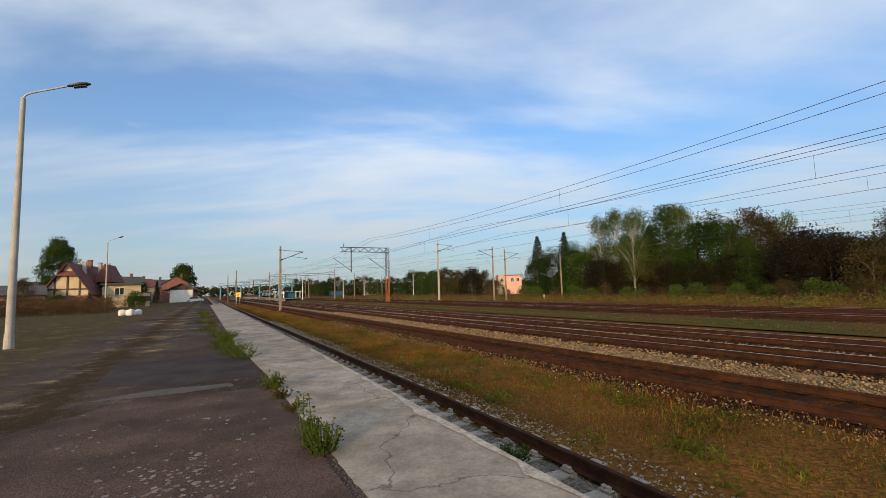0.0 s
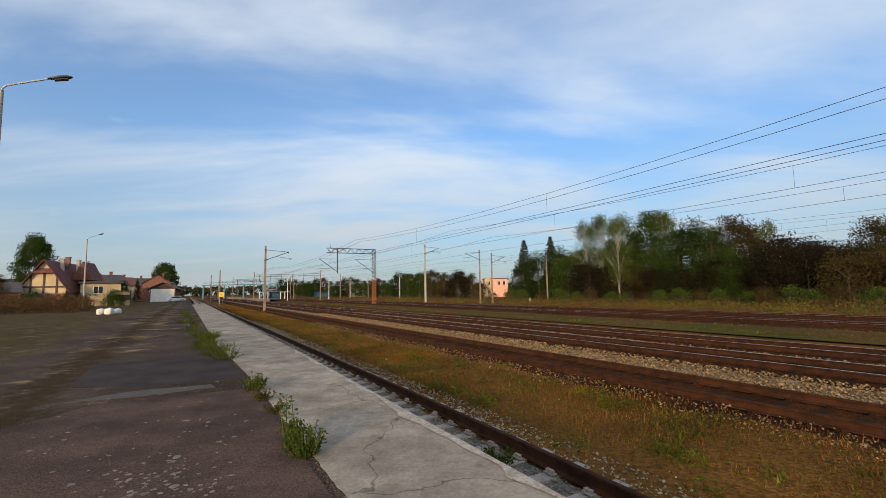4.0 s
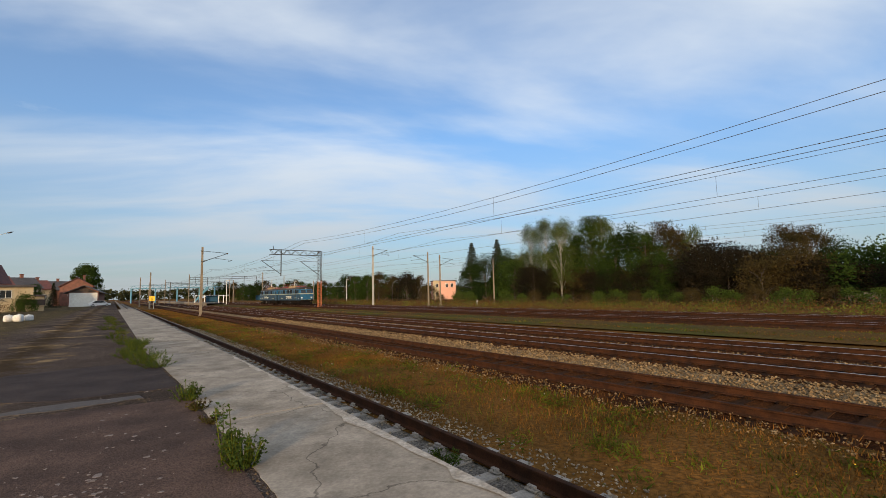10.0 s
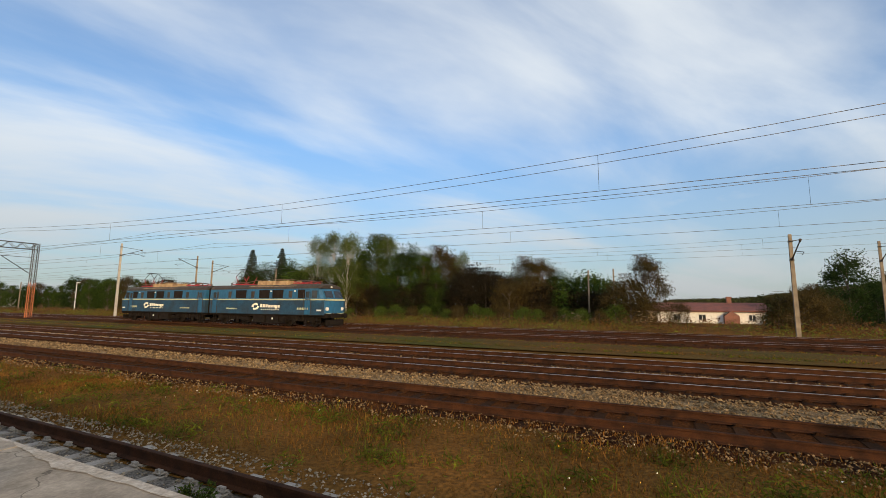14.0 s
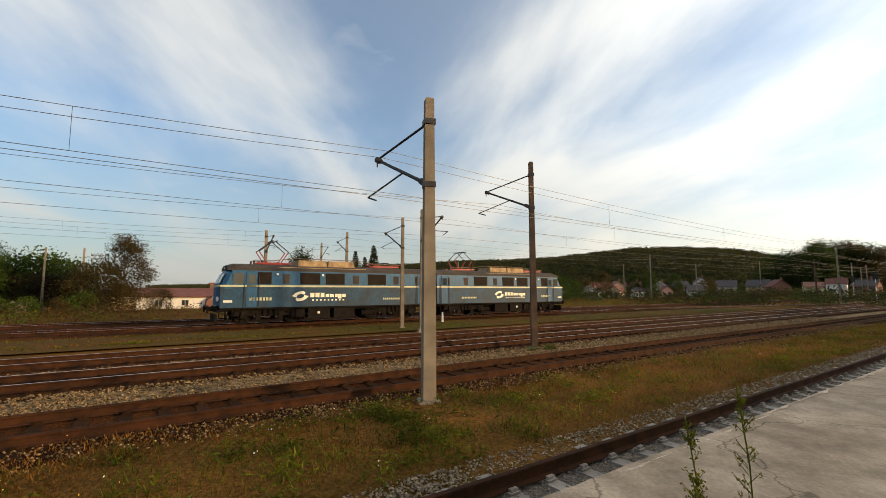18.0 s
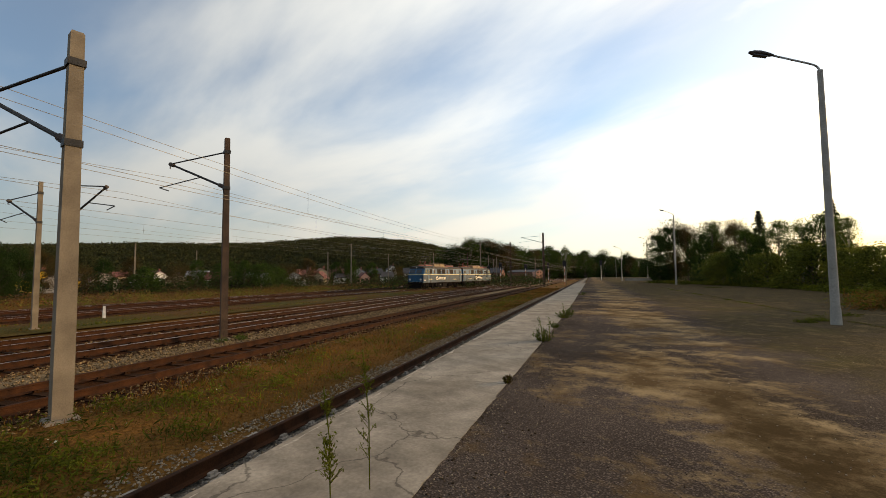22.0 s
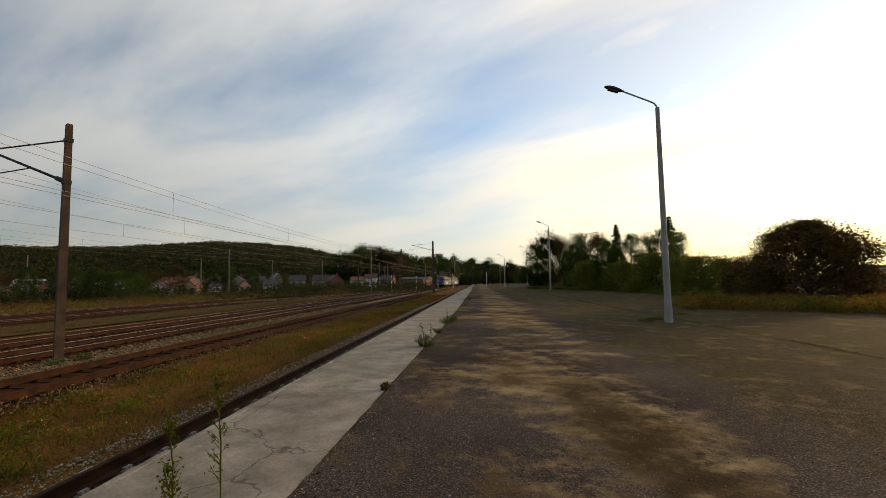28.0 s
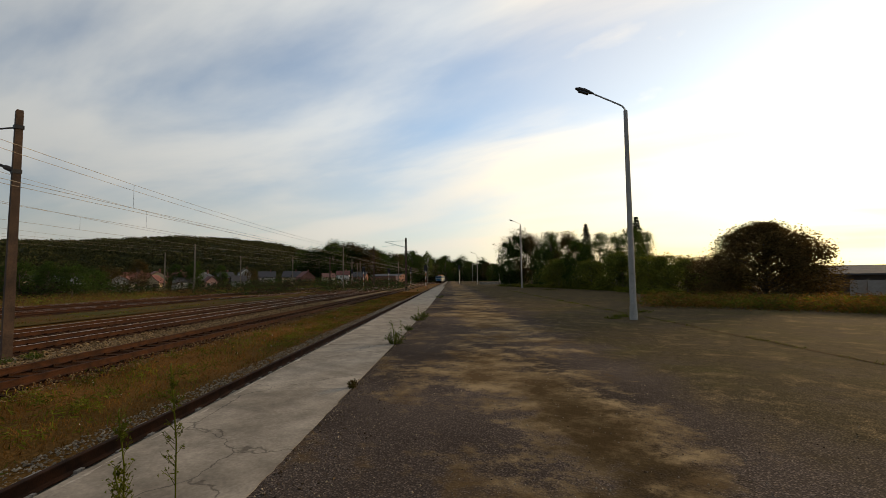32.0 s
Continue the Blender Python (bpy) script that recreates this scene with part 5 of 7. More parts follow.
    for bx in (-4.45, 4.45):
        b = part("bogie", Geo().box(bx, 1.06, 0.55, 4.3, 0.16, 0.3, None, 0.04).box(bx, -1.06, 0.55, 4.3, 0.16, 0.3, None, 0.04).box(bx, 0, 0.5, 0.8, 2.1, 0.35), M["bogie"], t)
        for k in (-1.55, 1.55):
            for side in (-1, 1):
                part("axlebox", Geo().box(bx + k, side * 1.16, 0.42, 0.42, 0.2, 0.42, None, 0.05), M["bogie"], b)
                part("brake_gear", Geo().box(bx + k * 0.45, side * 1.1, 0.25, 0.3, 0.14, 0.5).tube((bx + k * 0.5, side * 1.15, 0.9), (bx + k * 1.3, side * 1.15, 0.35), 0.03), M["bogie"], b)
        for side in (-1, 1):
            coil = Geo()
            for k in (-0.35, 0.0, 0.35):
                coil.tube((bx + k, side * 1.12, 0.5), (bx + k, side * 1.12, 0.98), 0.11, 0.11, 8)
            part("spring", coil, M["bogie"], b)
        part("sandpipe", Geo().pipe([(bx + 2.1, -1.0, 0.9), (bx + 2.3, -0.85, 0.3), (bx + 2.15, -0.78, 0.12)], 0.025), M["bogie"], b)
        part("sandpipe", Geo().pipe([(bx - 2.1, 1.0, 0.9), (bx - 2.3, 0.85, 0.3), (bx - 2.15, 0.78, 0.12)], 0.025), M["bogie"], b)
    for side in (-1, 1):
        for k, x in enumerate((-6.9, -2.05, 2.35, 2.75, 6.85)):
            part("step_ladder" if k in (0, 4) else "hose", Geo().tube((x - 0.2, side * 1.3, 0.95), (x - 0.2, side * 1.3, 0.3), 0.025).tube((x + 0.2, side * 1.3, 0.95), (x + 0.2, side * 1.3, 0.3), 0.025).box(x, side * 1.3, 0.3, 0.45, 0.2, 0.04).box(x, side * 1.3, 0.6, 0.45, 0.16, 0.04), M["bogie"], t)
        part("air_tank", Geo().tube((-1.9 * s, side * 1.12, 0.55), (-2.9 * s, side * 1.12, 0.55), 0.2, 0.2, 12), M["bogie"], t)
        part("equipment_box", Geo().box(2.55 * s, side * 1.2, 0.42, 0.6, 0.3, 0.5, None, 0.03), M["bogie"], t)
    wheels = []
    for bx in (-4.45, 4.45):
        for k in (-1.55, 1.55):
            g = Geo()
            for side in (-1, 1):
                g.tube((0, side * 0.70, 0), (0, side * 0.83, 0), 0.625, 0.61, 24)
                for i in range(8):
                    q = i * math.tau / 8
                    g.box(0, 0, 0.16, 0.09, 0.05, 0.36, pose(0, side * 0.85, 0) @ pose(0, 0, 0, 0, math.degrees(q), 0))
            g.tube((0, -0.7, 0), (0, 0.7, 0), 0.09, 0.09, 8)
            wh = part("wheelset", g, M["bogie"], t, m=pose(bx + k, 0, 0.625))
            wheels.append(wh)
    return t, wheels


loco_front, wheels_front = unit(1, 2, "blue two-part electric locomotive, leading unit with cream stripe")
loco_rear, wheels_rear = unit(-1, 1, "blue two-part electric locomotive, trailing unit with cream stripe")


# ---- plants ----
def quads_mesh(name, c, size, rng, material, up=0.3, aspect=0.7, tri=False):
    """Leaves as small folded quads at the points c, each with its own size and turn."""
    n = len(c)
    d = rng.normal(size=(n, 3))
    d[:, 2] *= 0.8
    d /= np.linalg.norm(d, axis=1, keepdims=True)
    e = rng.normal(size=(n, 3))
    e -= d * (e * d).sum(1, keepdims=True)
    e /= np.linalg.norm(e, axis=1, keepdims=True)
    s = (np.asarray(size) * rng.uniform(0.6, 1.4, n))[:, None]
    nn = np.cross(d, e) * s * 0.22
    v = np.stack([c - d * s * 0.5, c + e * s * aspect * 0.5 + nn, c + d * s * 0.5, c - e * s * aspect * 0.5 + nn], 1)
    me = bpy.data.meshes.new(name)
    f = np.arange(n * 4).reshape(-1, 4)
    me.from_pydata(v.reshape(-1, 3).tolist(), [], f.tolist())
    me.materials.append(material)
    return me


def tree(name, label, h, w, material, bark, seed, leaves=3000, leaf=0.34, bare=0.25, clumps=70, airy=0.0, shape="round", trunk=0.016, category="tree", tight=0.82):
    """A tree: trunk and limbs in one tapered mesh, a crown of leaves gathered in clumps round the limb ends."""
    rng = np.random.default_rng(seed)
    t = thing(name, pose(0, 0, 0), label, category)
    g = Geo()
    lean = Vector((rng.uniform(-0.04, 0.04), rng.uniform(-0.04, 0.04), 1))
    top = lean * h * 0.8
    r0 = h * trunk + 0.03
    pts = [Vector((0, 0, -0.3)), lean * h * 0.12, lean * h * 0.45, top]
    for k in range(3):
        g.tube(pts[k], pts[k + 1], r0 * (1.25, 0.85, 0.5)[k], r0 * (0.85, 0.5, 0.12)[k], 7, False)
    cs = []
    for k in range(clumps):
        z = bare + (1 - bare) * rng.uniform(0.02, 1.0)
        q = (z - bare) / (1 - bare)
        if shape == "round":
            rad = math.sqrt(max(0.02, 1 - (2 * q - 0.85) ** 2 / 1.35)) * (1 - 0.25 * q)
        elif shape == "tall":
            rad = (0.45 + 0.75 * q) * (1 - q) ** 0.55 * 1.35
        else:
            rad = math.sqrt(max(0.03, 1 - q ** 2.2)) * 0.98
        a = rng.uniform(0, math.tau)
        rr = rad * (rng.uniform(0.2, 1) ** 0.5) * rng.uniform(0.8, 1.15) * w / 2
        cs.append((math.cos(a) * rr, math.sin(a) * rr, z * h))
        if k % 3 == 0:
            start = lean * (h * max(bare * 0.7, z - 0.22 - rng.uniform(0, 0.1)))
            mid = start.lerp(Vector(cs[-1]), 0.5) + Vector((0, 0, 0.04 * h))
            g.tube(start, mid, r0 * 0.32, r0 * 0.2, 5, False)
            g.tube(mid, Vector(cs[-1]), r0 * 0.2, r0 * 0.05, 5, False)
    part("trunk", g, bark, t, smooth=True)
    cs = np.array(cs)
    pick = rng.integers(0, clumps, leaves)
    spread = w * 0.11 * tight * rng.uniform(0.6, 1.5, clumps)[pick][:, None] * np.array([1, 1, 0.85])
    c = cs[pick] + np.clip(rng.normal(size=(leaves, 3)), -1.45, 1.45) * spread
    if airy:
        c[:, 2] -= np.abs(rng.normal(size=leaves)) * airy * h
    c[:, 2] = np.maximum(c[:, 2], 0.15)
    part("crown", quads_mesh("crown", c, np.full(leaves, leaf), rng, material), None, t)
    return t


def spruce(label, h, w, seed, leaves=3000, leaf=0.4):
    rng = np.random.default_rng(seed)
    t = thing("spruce", pose(0, 0, 0), label, "spruce tree")
    g = Geo().tube((0, 0, -0.3), (0, 0, h * 0.97), h * 0.016 + 0.03, 0.02, 7, False)
    cs = []
    levels = int(h * 2.6)
    for k in range(levels):
        q = k / levels
        z = h * (0.06 + 0.92 * q)
        for i in range(15):
            a = rng.uniform(0, math.tau)
            r = w / 2 * (1 - q) ** 0.9 * rng.uniform(0.55, 1.12) + 0.06
            end = Vector((math.cos(a) * r, math.sin(a) * r, z - 0.16 * r))
            if i % 5 == 0:
                g.tube((0, 0, z), end, 0.035, 0.01, 4, False)
            m = max(2, int(leaves / levels / 15))
            s = rng.uniform(0.1, 1.05, m) ** 0.7
            p = np.stack([end.x * s, end.y * s, z - 0.05 - 0.22 * r * s ** 1.6], -1) + rng.normal(size=(m, 3)) * 0.07 * (0.6 + r * 0.5)
            cs.append(p)
    part("trunk", g, M["bark"], t)
    part("crown", quads_mesh("crown", np.concatenate(cs), np.full(sum(len(x) for x in cs), leaf), rng, M["needle"], aspect=0.45), None, t)
    return t


def plant(proto, az, r, scale=1.0, foot=GROUND - 0.1, sz=None, keep=None):
    p = heading(az, r, foot)
    m = Matrix.Translation(p) @ pose(0, 0, 0, 0, 0, (az * 37.7 + r * 11.3) % 360) @ Matrix.Diagonal((scale, scale, sz or scale, 1))
    if keep:
        keep.matrix_basis = m
        return keep
    return copy_thing(proto, m @ Matrix.Diagonal((1 / proto.scale.x, 1 / proto.scale.y, 1 / proto.scale.z, 1)))


used = {}


def put(kind, az, r, top, foot=GROUND - 0.1, wide=1.0):
    """A tree of a kind whose top reaches that height."""
    proto, h = kind
    k = (top - foot) / h
    first = proto.name not in used
    used[proto.name] = True
    ob = plant(proto, az, r, k * wide, foot, k, proto if first else None)
    return ob


BIRCH = (tree("birch", "tall airy birch with pale trunk and light green leaves", 15, 6.2, M["leaf_birch"], M["birch_bark"], 11, 8280, 0.21, 0.22, 80, 0.035, "tall", 0.011), 15)
BIRCH2 = (tree("birch", "tall birch with drooping yellowish green crown", 15, 7.0, M["leaf_birch"], M["birch_bark"], 12, 8640, 0.21, 0.12, 90, 0.045, "tall", 0.011), 15)
BROAD = (tree("broadleaf_tree", "tall full-crowned green broadleaf tree", 13, 8.5, M["leaf"], M["bark"], 13, 14040, 0.24, 0.06, 95, 0, "round"), 13)
DARKT = (tree("broadleaf_tree", "dense dark green broadleaf tree", 11, 7.5, M["leaf_dark"], M["bark"], 14, 12420, 0.24, 0.04, 80, 0, "round"), 11)
BROWN = (tree("broadleaf_tree", "tree with thinning brown autumn leaves", 9, 6.5, M["leaf_brown"], M["bark"], 15, 11232, 0.17, 0.08, 70, 0, "round"), 9)
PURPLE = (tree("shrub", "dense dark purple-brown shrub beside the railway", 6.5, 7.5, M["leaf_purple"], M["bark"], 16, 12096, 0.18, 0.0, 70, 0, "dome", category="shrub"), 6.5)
GREENB = (tree("shrub", "rounded green shrub beside the railway", 4, 5, M["leaf"], M["bark"], 17, 5040, 0.18, 0.0, 55, 0, "dome", category="shrub"), 4)
FRESH = (tree("shrub", "low bright green shrub beside the tracks", 2.2, 3.4, M["leaf_fresh"], M["bark"], 18, 1980, 0.18, 0.0, 40, 0, "dome", category="shrub"), 2.2)
SPRUCE = (spruce("tall dark spruce with layered branches", 13, 5.2, 19, 6400, 0.26), 13)
SPRUCE2 = (spruce("narrow dark spruce with pointed top", 10, 5.2, 20, 5600, 0.25), 10)
MIXED = (tree("shrub", "tangled brown and green shrub beside the railway", 5, 6, M["leaf_brown"], M["bark"], 21, 5040, 0.18, 0.0, 60, 0, "dome", category="shrub"), 5)
DARKB = (tree("shrub", "dense rounded shrub at the yard's edge", 4.5, 6.0, M["leaf_shrub"], M["bark"], 22, 56000, 0.1, 0.0, 460, 0, "dome", category="shrub", tight=0.4), 4.5)

# shrubs towards the sun: its glow is put into their leaf colour
SUNLITB = (tree("shrub", "yellow-green shrub below the trees, lightened for the low sun", 3.5, 5.5, M["leaf_light"], M["bark"], 24, 7000, 0.16, 0.0, 80, 0, "dome", category="shrub", tight=0.6), 3.5)
FULL = (tree("broadleaf_tree", "dense rounded dark green tree behind the roofs", 12, 9.5, M["leaf"], M["bark"], 23, 24000, 0.26, 0.14, 130, 0, "round", tight=0.55), 12)

# east of the lines, from the station side on
for kind, az, r, top in (
        (DARKT, 12.3, 108, 8.6), (DARKT, 14.1, 106, 9.7), (GREENB, 17.7, 104, 8.6), (DARKT, 16.6, 108, 10.8),
        (BIRCH, 23.6, 89, 14.7), (BIRCH, 19.9, 103, 16.6), (BIRCH2, 21.8, 101, 17.1), (BIRCH, 24.1, 98, 16.9), (BROAD, 22.9, 104, 11.8), (BROAD, 19.5, 106, 10.2), (BROAD, 27.2, 93, 15.8), (BIRCH2, 28.7, 91, 15.3),
        (BROAD, 25.6, 96, 12.4), (DARKT, 31.6, 87, 12.3), (BROAD, 33.6, 84, 11), (BROAD, 29.9, 88, 11.3), (BROWN, 35.5, 85, 11.8), (BIRCH, 38.4, 84, 11.6), (BROWN, 36.8, 86, 9.7), (BROAD, 35.2, 80, 6.9),
        (PURPLE, 39.1, 77, 7.5), (PURPLE, 41.5, 75, 6.8), (PURPLE, 43.5, 76, 6.2), (BROWN, 46.6, 79, 9.2), (BROWN, 48.5, 77, 8.6), (DARKT, 45.2, 80, 6.8), (MIXED, 47.3, 72, 6), (MIXED, 44.4, 70, 4.9),
        (DARKT, 50.5, 78, 7.1), (GREENB, 51.9, 72, 5.5), (GREENB, 54.1, 73, 6), (GREENB, 55.8, 72, 5.3), (MIXED, 57.4, 68, 4.4),
        (BROWN, 60.6, 60, 7.2), (MIXED, 58.9, 61, 4.9), (MIXED, 63.8, 66, 2),
        (MIXED, 72.9, 58, 2.7), (MIXED, 74.6, 56, 3.1), (BROWN, 75.6, 58, 3.5), (MIXED, 76.8, 60, 2.5), (GREENB, 72.5, 60, 1.2),
        (DARKT, 78.5, 72, 7.7), (SPRUCE2, 76.2, 82, 5.1), (DARKT, 80.2, 80, 4.9), (BROWN, 81.4, 82, 5.7), (SPRUCE2, 85, 72, 8.4), (SPRUCE2, 87.3, 71, 9.3), (SPRUCE2, 86.2, 75, 7.7), (DARKT, 89.4, 78, 5.5),
        (BROWN, 90.8, 86, 5.5), (DARKT, 83.3, 85, 6.6), (DARKT, 85.5, 70, 5.5), (DARKT, 87.9, 70, 5.3),
        (BROWN, 116.2, 128, 6.4), (BROAD, 119.6, 150, 6.6), (BROAD, 121.4, 150, 7.5), (MIXED, 113.8, 120, 4.7), (GREENB, 99.3, 95, 3.6), (MIXED, 102.3, 98, 4.2), (BROAD, 104.1, 110, 5.5), (GREENB, 107.1, 105, 4.9),
        (BROAD, 109, 100, 5.2), (GREENB, 110.9, 98, 4.4), (DARKT, 95.7, 105, 5.3), (MIXED, 93.9, 96, 3.8), (BROWN, 98.1, 112, 5.7), (GREENB, 112.6, 104, 3.8), (BROAD, 124.1, 165, 6.8), (MIXED, 127.1, 170, 5.3)):
    put(kind, az, r, top)
for az, top in ((12.4, 14.3), (15.7, 15.0)):
    put(SPRUCE, az, 110, top, wide=1.35)
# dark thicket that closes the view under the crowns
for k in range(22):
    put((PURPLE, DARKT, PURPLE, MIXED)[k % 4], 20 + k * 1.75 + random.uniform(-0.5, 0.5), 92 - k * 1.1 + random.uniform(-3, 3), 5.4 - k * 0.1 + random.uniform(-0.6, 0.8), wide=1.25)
for k in range(26):
    az = 8.6 + k * 1.96 + random.uniform(-0.5, 0.5)
    psi = radians(az - PH)
    put(FRESH if k % 3 else MIXED, az, 58 / math.cos(psi) + random.uniform(-2, 4), random.uniform(0.6, 1.5))
# skyline trees to the north, and the belt of wood that they stand out of
SKYLINE = lerp_table([(132, 4.0), (135.4, 3.76), (136.7, 4.5), (139.3, 4.1), (141.9, 3.65), (145.3, 3.25), (147.7, 3.1), (150, 2.8), (152, 2.3), (154, 1.9), (156, 2.2), (157.1, 1.95), (160, 1.6)])
for k in range(34):
    az = 133.5 + k * 0.75 + random.uniform(-0.25, 0.25)
    r = np.interp(az, [133, 143, 147, 154, 159], [270, 290, 400, 380, 230]) + random.uniform(-15, 15)
    put((BROAD, DARKT, DARKT, BROWN)[k % 4], az, r, r * math.tan(radians(SKYLINE(az) + random.uniform(-0.35, 0.25))) + 1.6, wide=1.25)
for az, el, kind in ((136.75, 4.66, DARKT), (146.9, 3.62, BROAD), (148.8, 3.63, BIRCH), (151.1, 3.0, BROAD), (153.3, 2.83, DARKT), (155.9, 2.5, DARKT)):
    put(kind, az, 300, 300 * math.tan(radians(el)) + 1.6)
# west of the yard
for az, r, top, kind in ((159.5, 96, 9.7, DARKT), (160.9, 92, 10.8, DARKT), (162.4, 90, 9.5, BROWN), (164.1, 84, 8.5, DARKT), (165, 80, 9.5, BROAD), (167, 76, 8.5, BROWN), (169.1, 74, 10.6, SPRUCE2), (168, 68, 7.1, BROAD),
                         (170.8, 68, 7.8, BROAD), (172.5, 64, 7.6, BIRCH), (174.2, 60, 7.5, BROAD), (175.9, 56, 6.7, BIRCH2), (173.2, 58, 4.3, SUNLITB), (176.4, 52, 3.5, SUNLITB), (178.1, 50, 3.5, SUNLITB), (180, 47, 3.1, SUNLITB), (181.7, 45, 3.0, MIXED),
                         (165.7, 72, 4.3, SUNLITB), (169.6, 64, 3.7, SUNLITB), (183.6, 44, 2.7, SUNLITB), (174.9, 66, 10.3, SPRUCE2)):
    put(kind, az, r, top, 0.0)
put(DARKB, 187.2, 42, 5.3, 0.0, 1.28)
put(BROWN, 200.3, 62, 3.9, 0.0)
put(MIXED, 203.6, 25.5, 1.2, 0.0, 0.8)
put(MIXED, 206.2, 24.0, 1.4, 0.0, 0.8)
# south, by the houses
put(FULL, -41, 118, 13.4, 0.0, 0.68)
put(FULL, -30.4, 200, 13.6, 0.0, 1.0)
put(SPRUCE2, -32.9, 140, 6.2, 0.0)
put(SPRUCE2, -33.9, 135, 4.9, 0.0)
put(GREENB, -34.8, 96, 2.7, 0.0)
put(BROAD, -34.2, 110, 4.7, 0.0)
put(BROWN, -43.5, 84, 4.4, 0.0)
put(MIXED, -48.1, 78, 2.7, 0.0)
for k in range(11):
    put((MIXED, PURPLE, MIXED, GREENB)[k % 4], -49.9 + k * 1.27, 66 + (k * 7) % 9 + k * 0.9, 1.5 + 0.5 * ((k * 5) % 4) * 0.5, 0.0, 0.9)
# far trees behind the station
for k in range(28):
    az = -18.5 + k * 0.85
    r = 292 - k * 4.5 + random.uniform(-12, 12)
    put((BROAD, DARKT, BROWN, BROAD)[k % 4], az, r, r * math.tan(radians(1.35 + 0.5 * random.random() + (0.7 if -4.7 < az < 1.4 else 0))) + 1.6, wide=1.1)
for az, r, top, kind in ((-2.7, 150, 7.3, BROAD), (-1.2, 150, 7.7, BROAD), (2, 140, 6.8, BROWN), (3.8, 138, 7.1, PURPLE), (5.5, 138, 6.4, BROWN), (-7, 170, 5.3, DARKT), (6.7, 128, 3.8, MIXED), (0.2, 130, 3.1, MIXED)):
    put(kind, az, r, top)


def stuff_band(name, label, category, centres, per, leaf, spread, material, seed, low=0.0, aspect=0.4):
    """Scrub that nobody could count: tufts of small leaves on many low centres."""
    rng = np.random.default_rng(seed)
    c = np.repeat(np.asarray(centres), per, 0)
    c = c + rng.normal(size=c.shape) * spread
    c[:, 2] = np.maximum(c[:, 2], low)
    ob = new(name, quads_mesh(name, c, np.full(len(c), leaf), rng, material, aspect=aspect))
    return tagged(ob, label, category, kind="stuff")


rng = np.random.default_rng(5)
for label, material, a0, a1, n, seed, zz in (("brown and yellow autumn scrub beyond the tracks", "scrub", 43, 58, 800, 31, 0.35), ("tall dry grass beyond the tracks", "straw", 42, 56, 900, 32, 0.22), ("green weeds beyond the tracks", "leaf_light", 42, 54, 700, 33, 0.2)):
    cs = []
    for k in range(n):
        u = rng.uniform(-150, 170)
        p = along(rng.uniform(a0, a1), u)
        cs.append((p.x, p.y, GROUND + zz * rng.uniform(0.5, 2.2)))
    stuff_band("scrub", label, "scrub", cs, 32, 0.22, (0.8, 0.8, 0.26), M[material], seed, GROUND - 0.05, 0.2 if material == "straw" else 0.4)
cs = [tuple(heading(rng.uniform(176.6, 208), rng.uniform(25.5, 34), rng.uniform(0.05, 0.4))) for k in range(700)]
stuff_band("long_grass", "long green and yellow grass at the yard's edge", "grass", cs[:350], 60, 0.2, (0.5, 0.5, 0.12), M["grass"], 34, 0.0, 0.16)
stuff_band("long_grass", "dry yellow grass at the yard's edge", "grass", cs[350:], 60, 0.22, (0.5, 0.5, 0.14), M["straw"], 66, 0.0, 0.14)
cs = [tuple(heading(az, 90 - (az - 158.5) * 2.48 + rng.uniform(-1.5, 2.5), rng.uniform(0.05, 0.3))) for az in rng.uniform(158.5, 179, 500)]
stuff_band("long_grass", "long grass below the trees", "grass", cs, 24, 0.24, (0.6, 0.6, 0.12), M["grass"], 35, 0.0)
cs = [tuple(heading(rng.uniform(-50.5, -36.8), rng.uniform(60, 84), rng.uniform(0.1, 1.5))) for k in range(700)]
stuff_band("scrub", "reddish brown weeds in front of the house", "scrub", cs, 40, 0.2, (0.7, 0.7, 0.3), M["scrub"], 36, 0.0, 0.3)

# wooded hill
g = Geo()
HILL = lerp_table([(48.5, 0.47), (70.3, 1.17), (80, 2.57), (86, 3.50), (89.6, 3.91), (98.1, 4.38), (110.2, 4.72), (115, 5.25), (119.8, 5.66), (124.7, 5.60), (129.5, 5.14), (133.1, 4.31), (136.1, 3.50), (142.8, 2.33), (150, 1.64), (159.7, 0.93), (181.5, 0.35)])
azs = np.arange(48, 181.6, 1.5)
radii = (430, 480, 540, 600, 660, 720, 900)
for az in azs:
    peak = 660 * math.tan(radians(HILL(az)))
    for k, r in enumerate(radii):
        z = peak * (0.02, 0.2, 0.5, 0.78, 0.95, 0.9, 0.3)[k] - 5
        g.v.append(heading(az, r, z + 2.0 * noise.noise(Vector((az * 0.3, r * 0.02, 0)))))
n = len(radii)
g.f = [(k * n + i, (k + 1) * n + i, (k + 1) * n + i + 1, k * n + i + 1) for k in range(len(azs) - 1) for i in range(n - 1)]
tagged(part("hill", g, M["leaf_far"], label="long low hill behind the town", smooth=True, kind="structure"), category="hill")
cs = []
for k in range(6200):
    az = rng.uniform(63, 163)
    r = rng.uniform(450, 690)
    peak = 660 * math.tan(radians(HILL(az)))
    q = np.interp(r, radii, (0.02, 0.2, 0.5, 0.78, 0.95, 0.9, 0.3))
    if peak > 4:
        cs.append(tuple(heading(az, r, peak * q - 4 + rng.uniform(0.2, 1.8))))
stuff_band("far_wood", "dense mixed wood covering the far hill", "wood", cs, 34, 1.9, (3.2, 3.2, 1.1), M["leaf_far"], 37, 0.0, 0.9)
cs = []
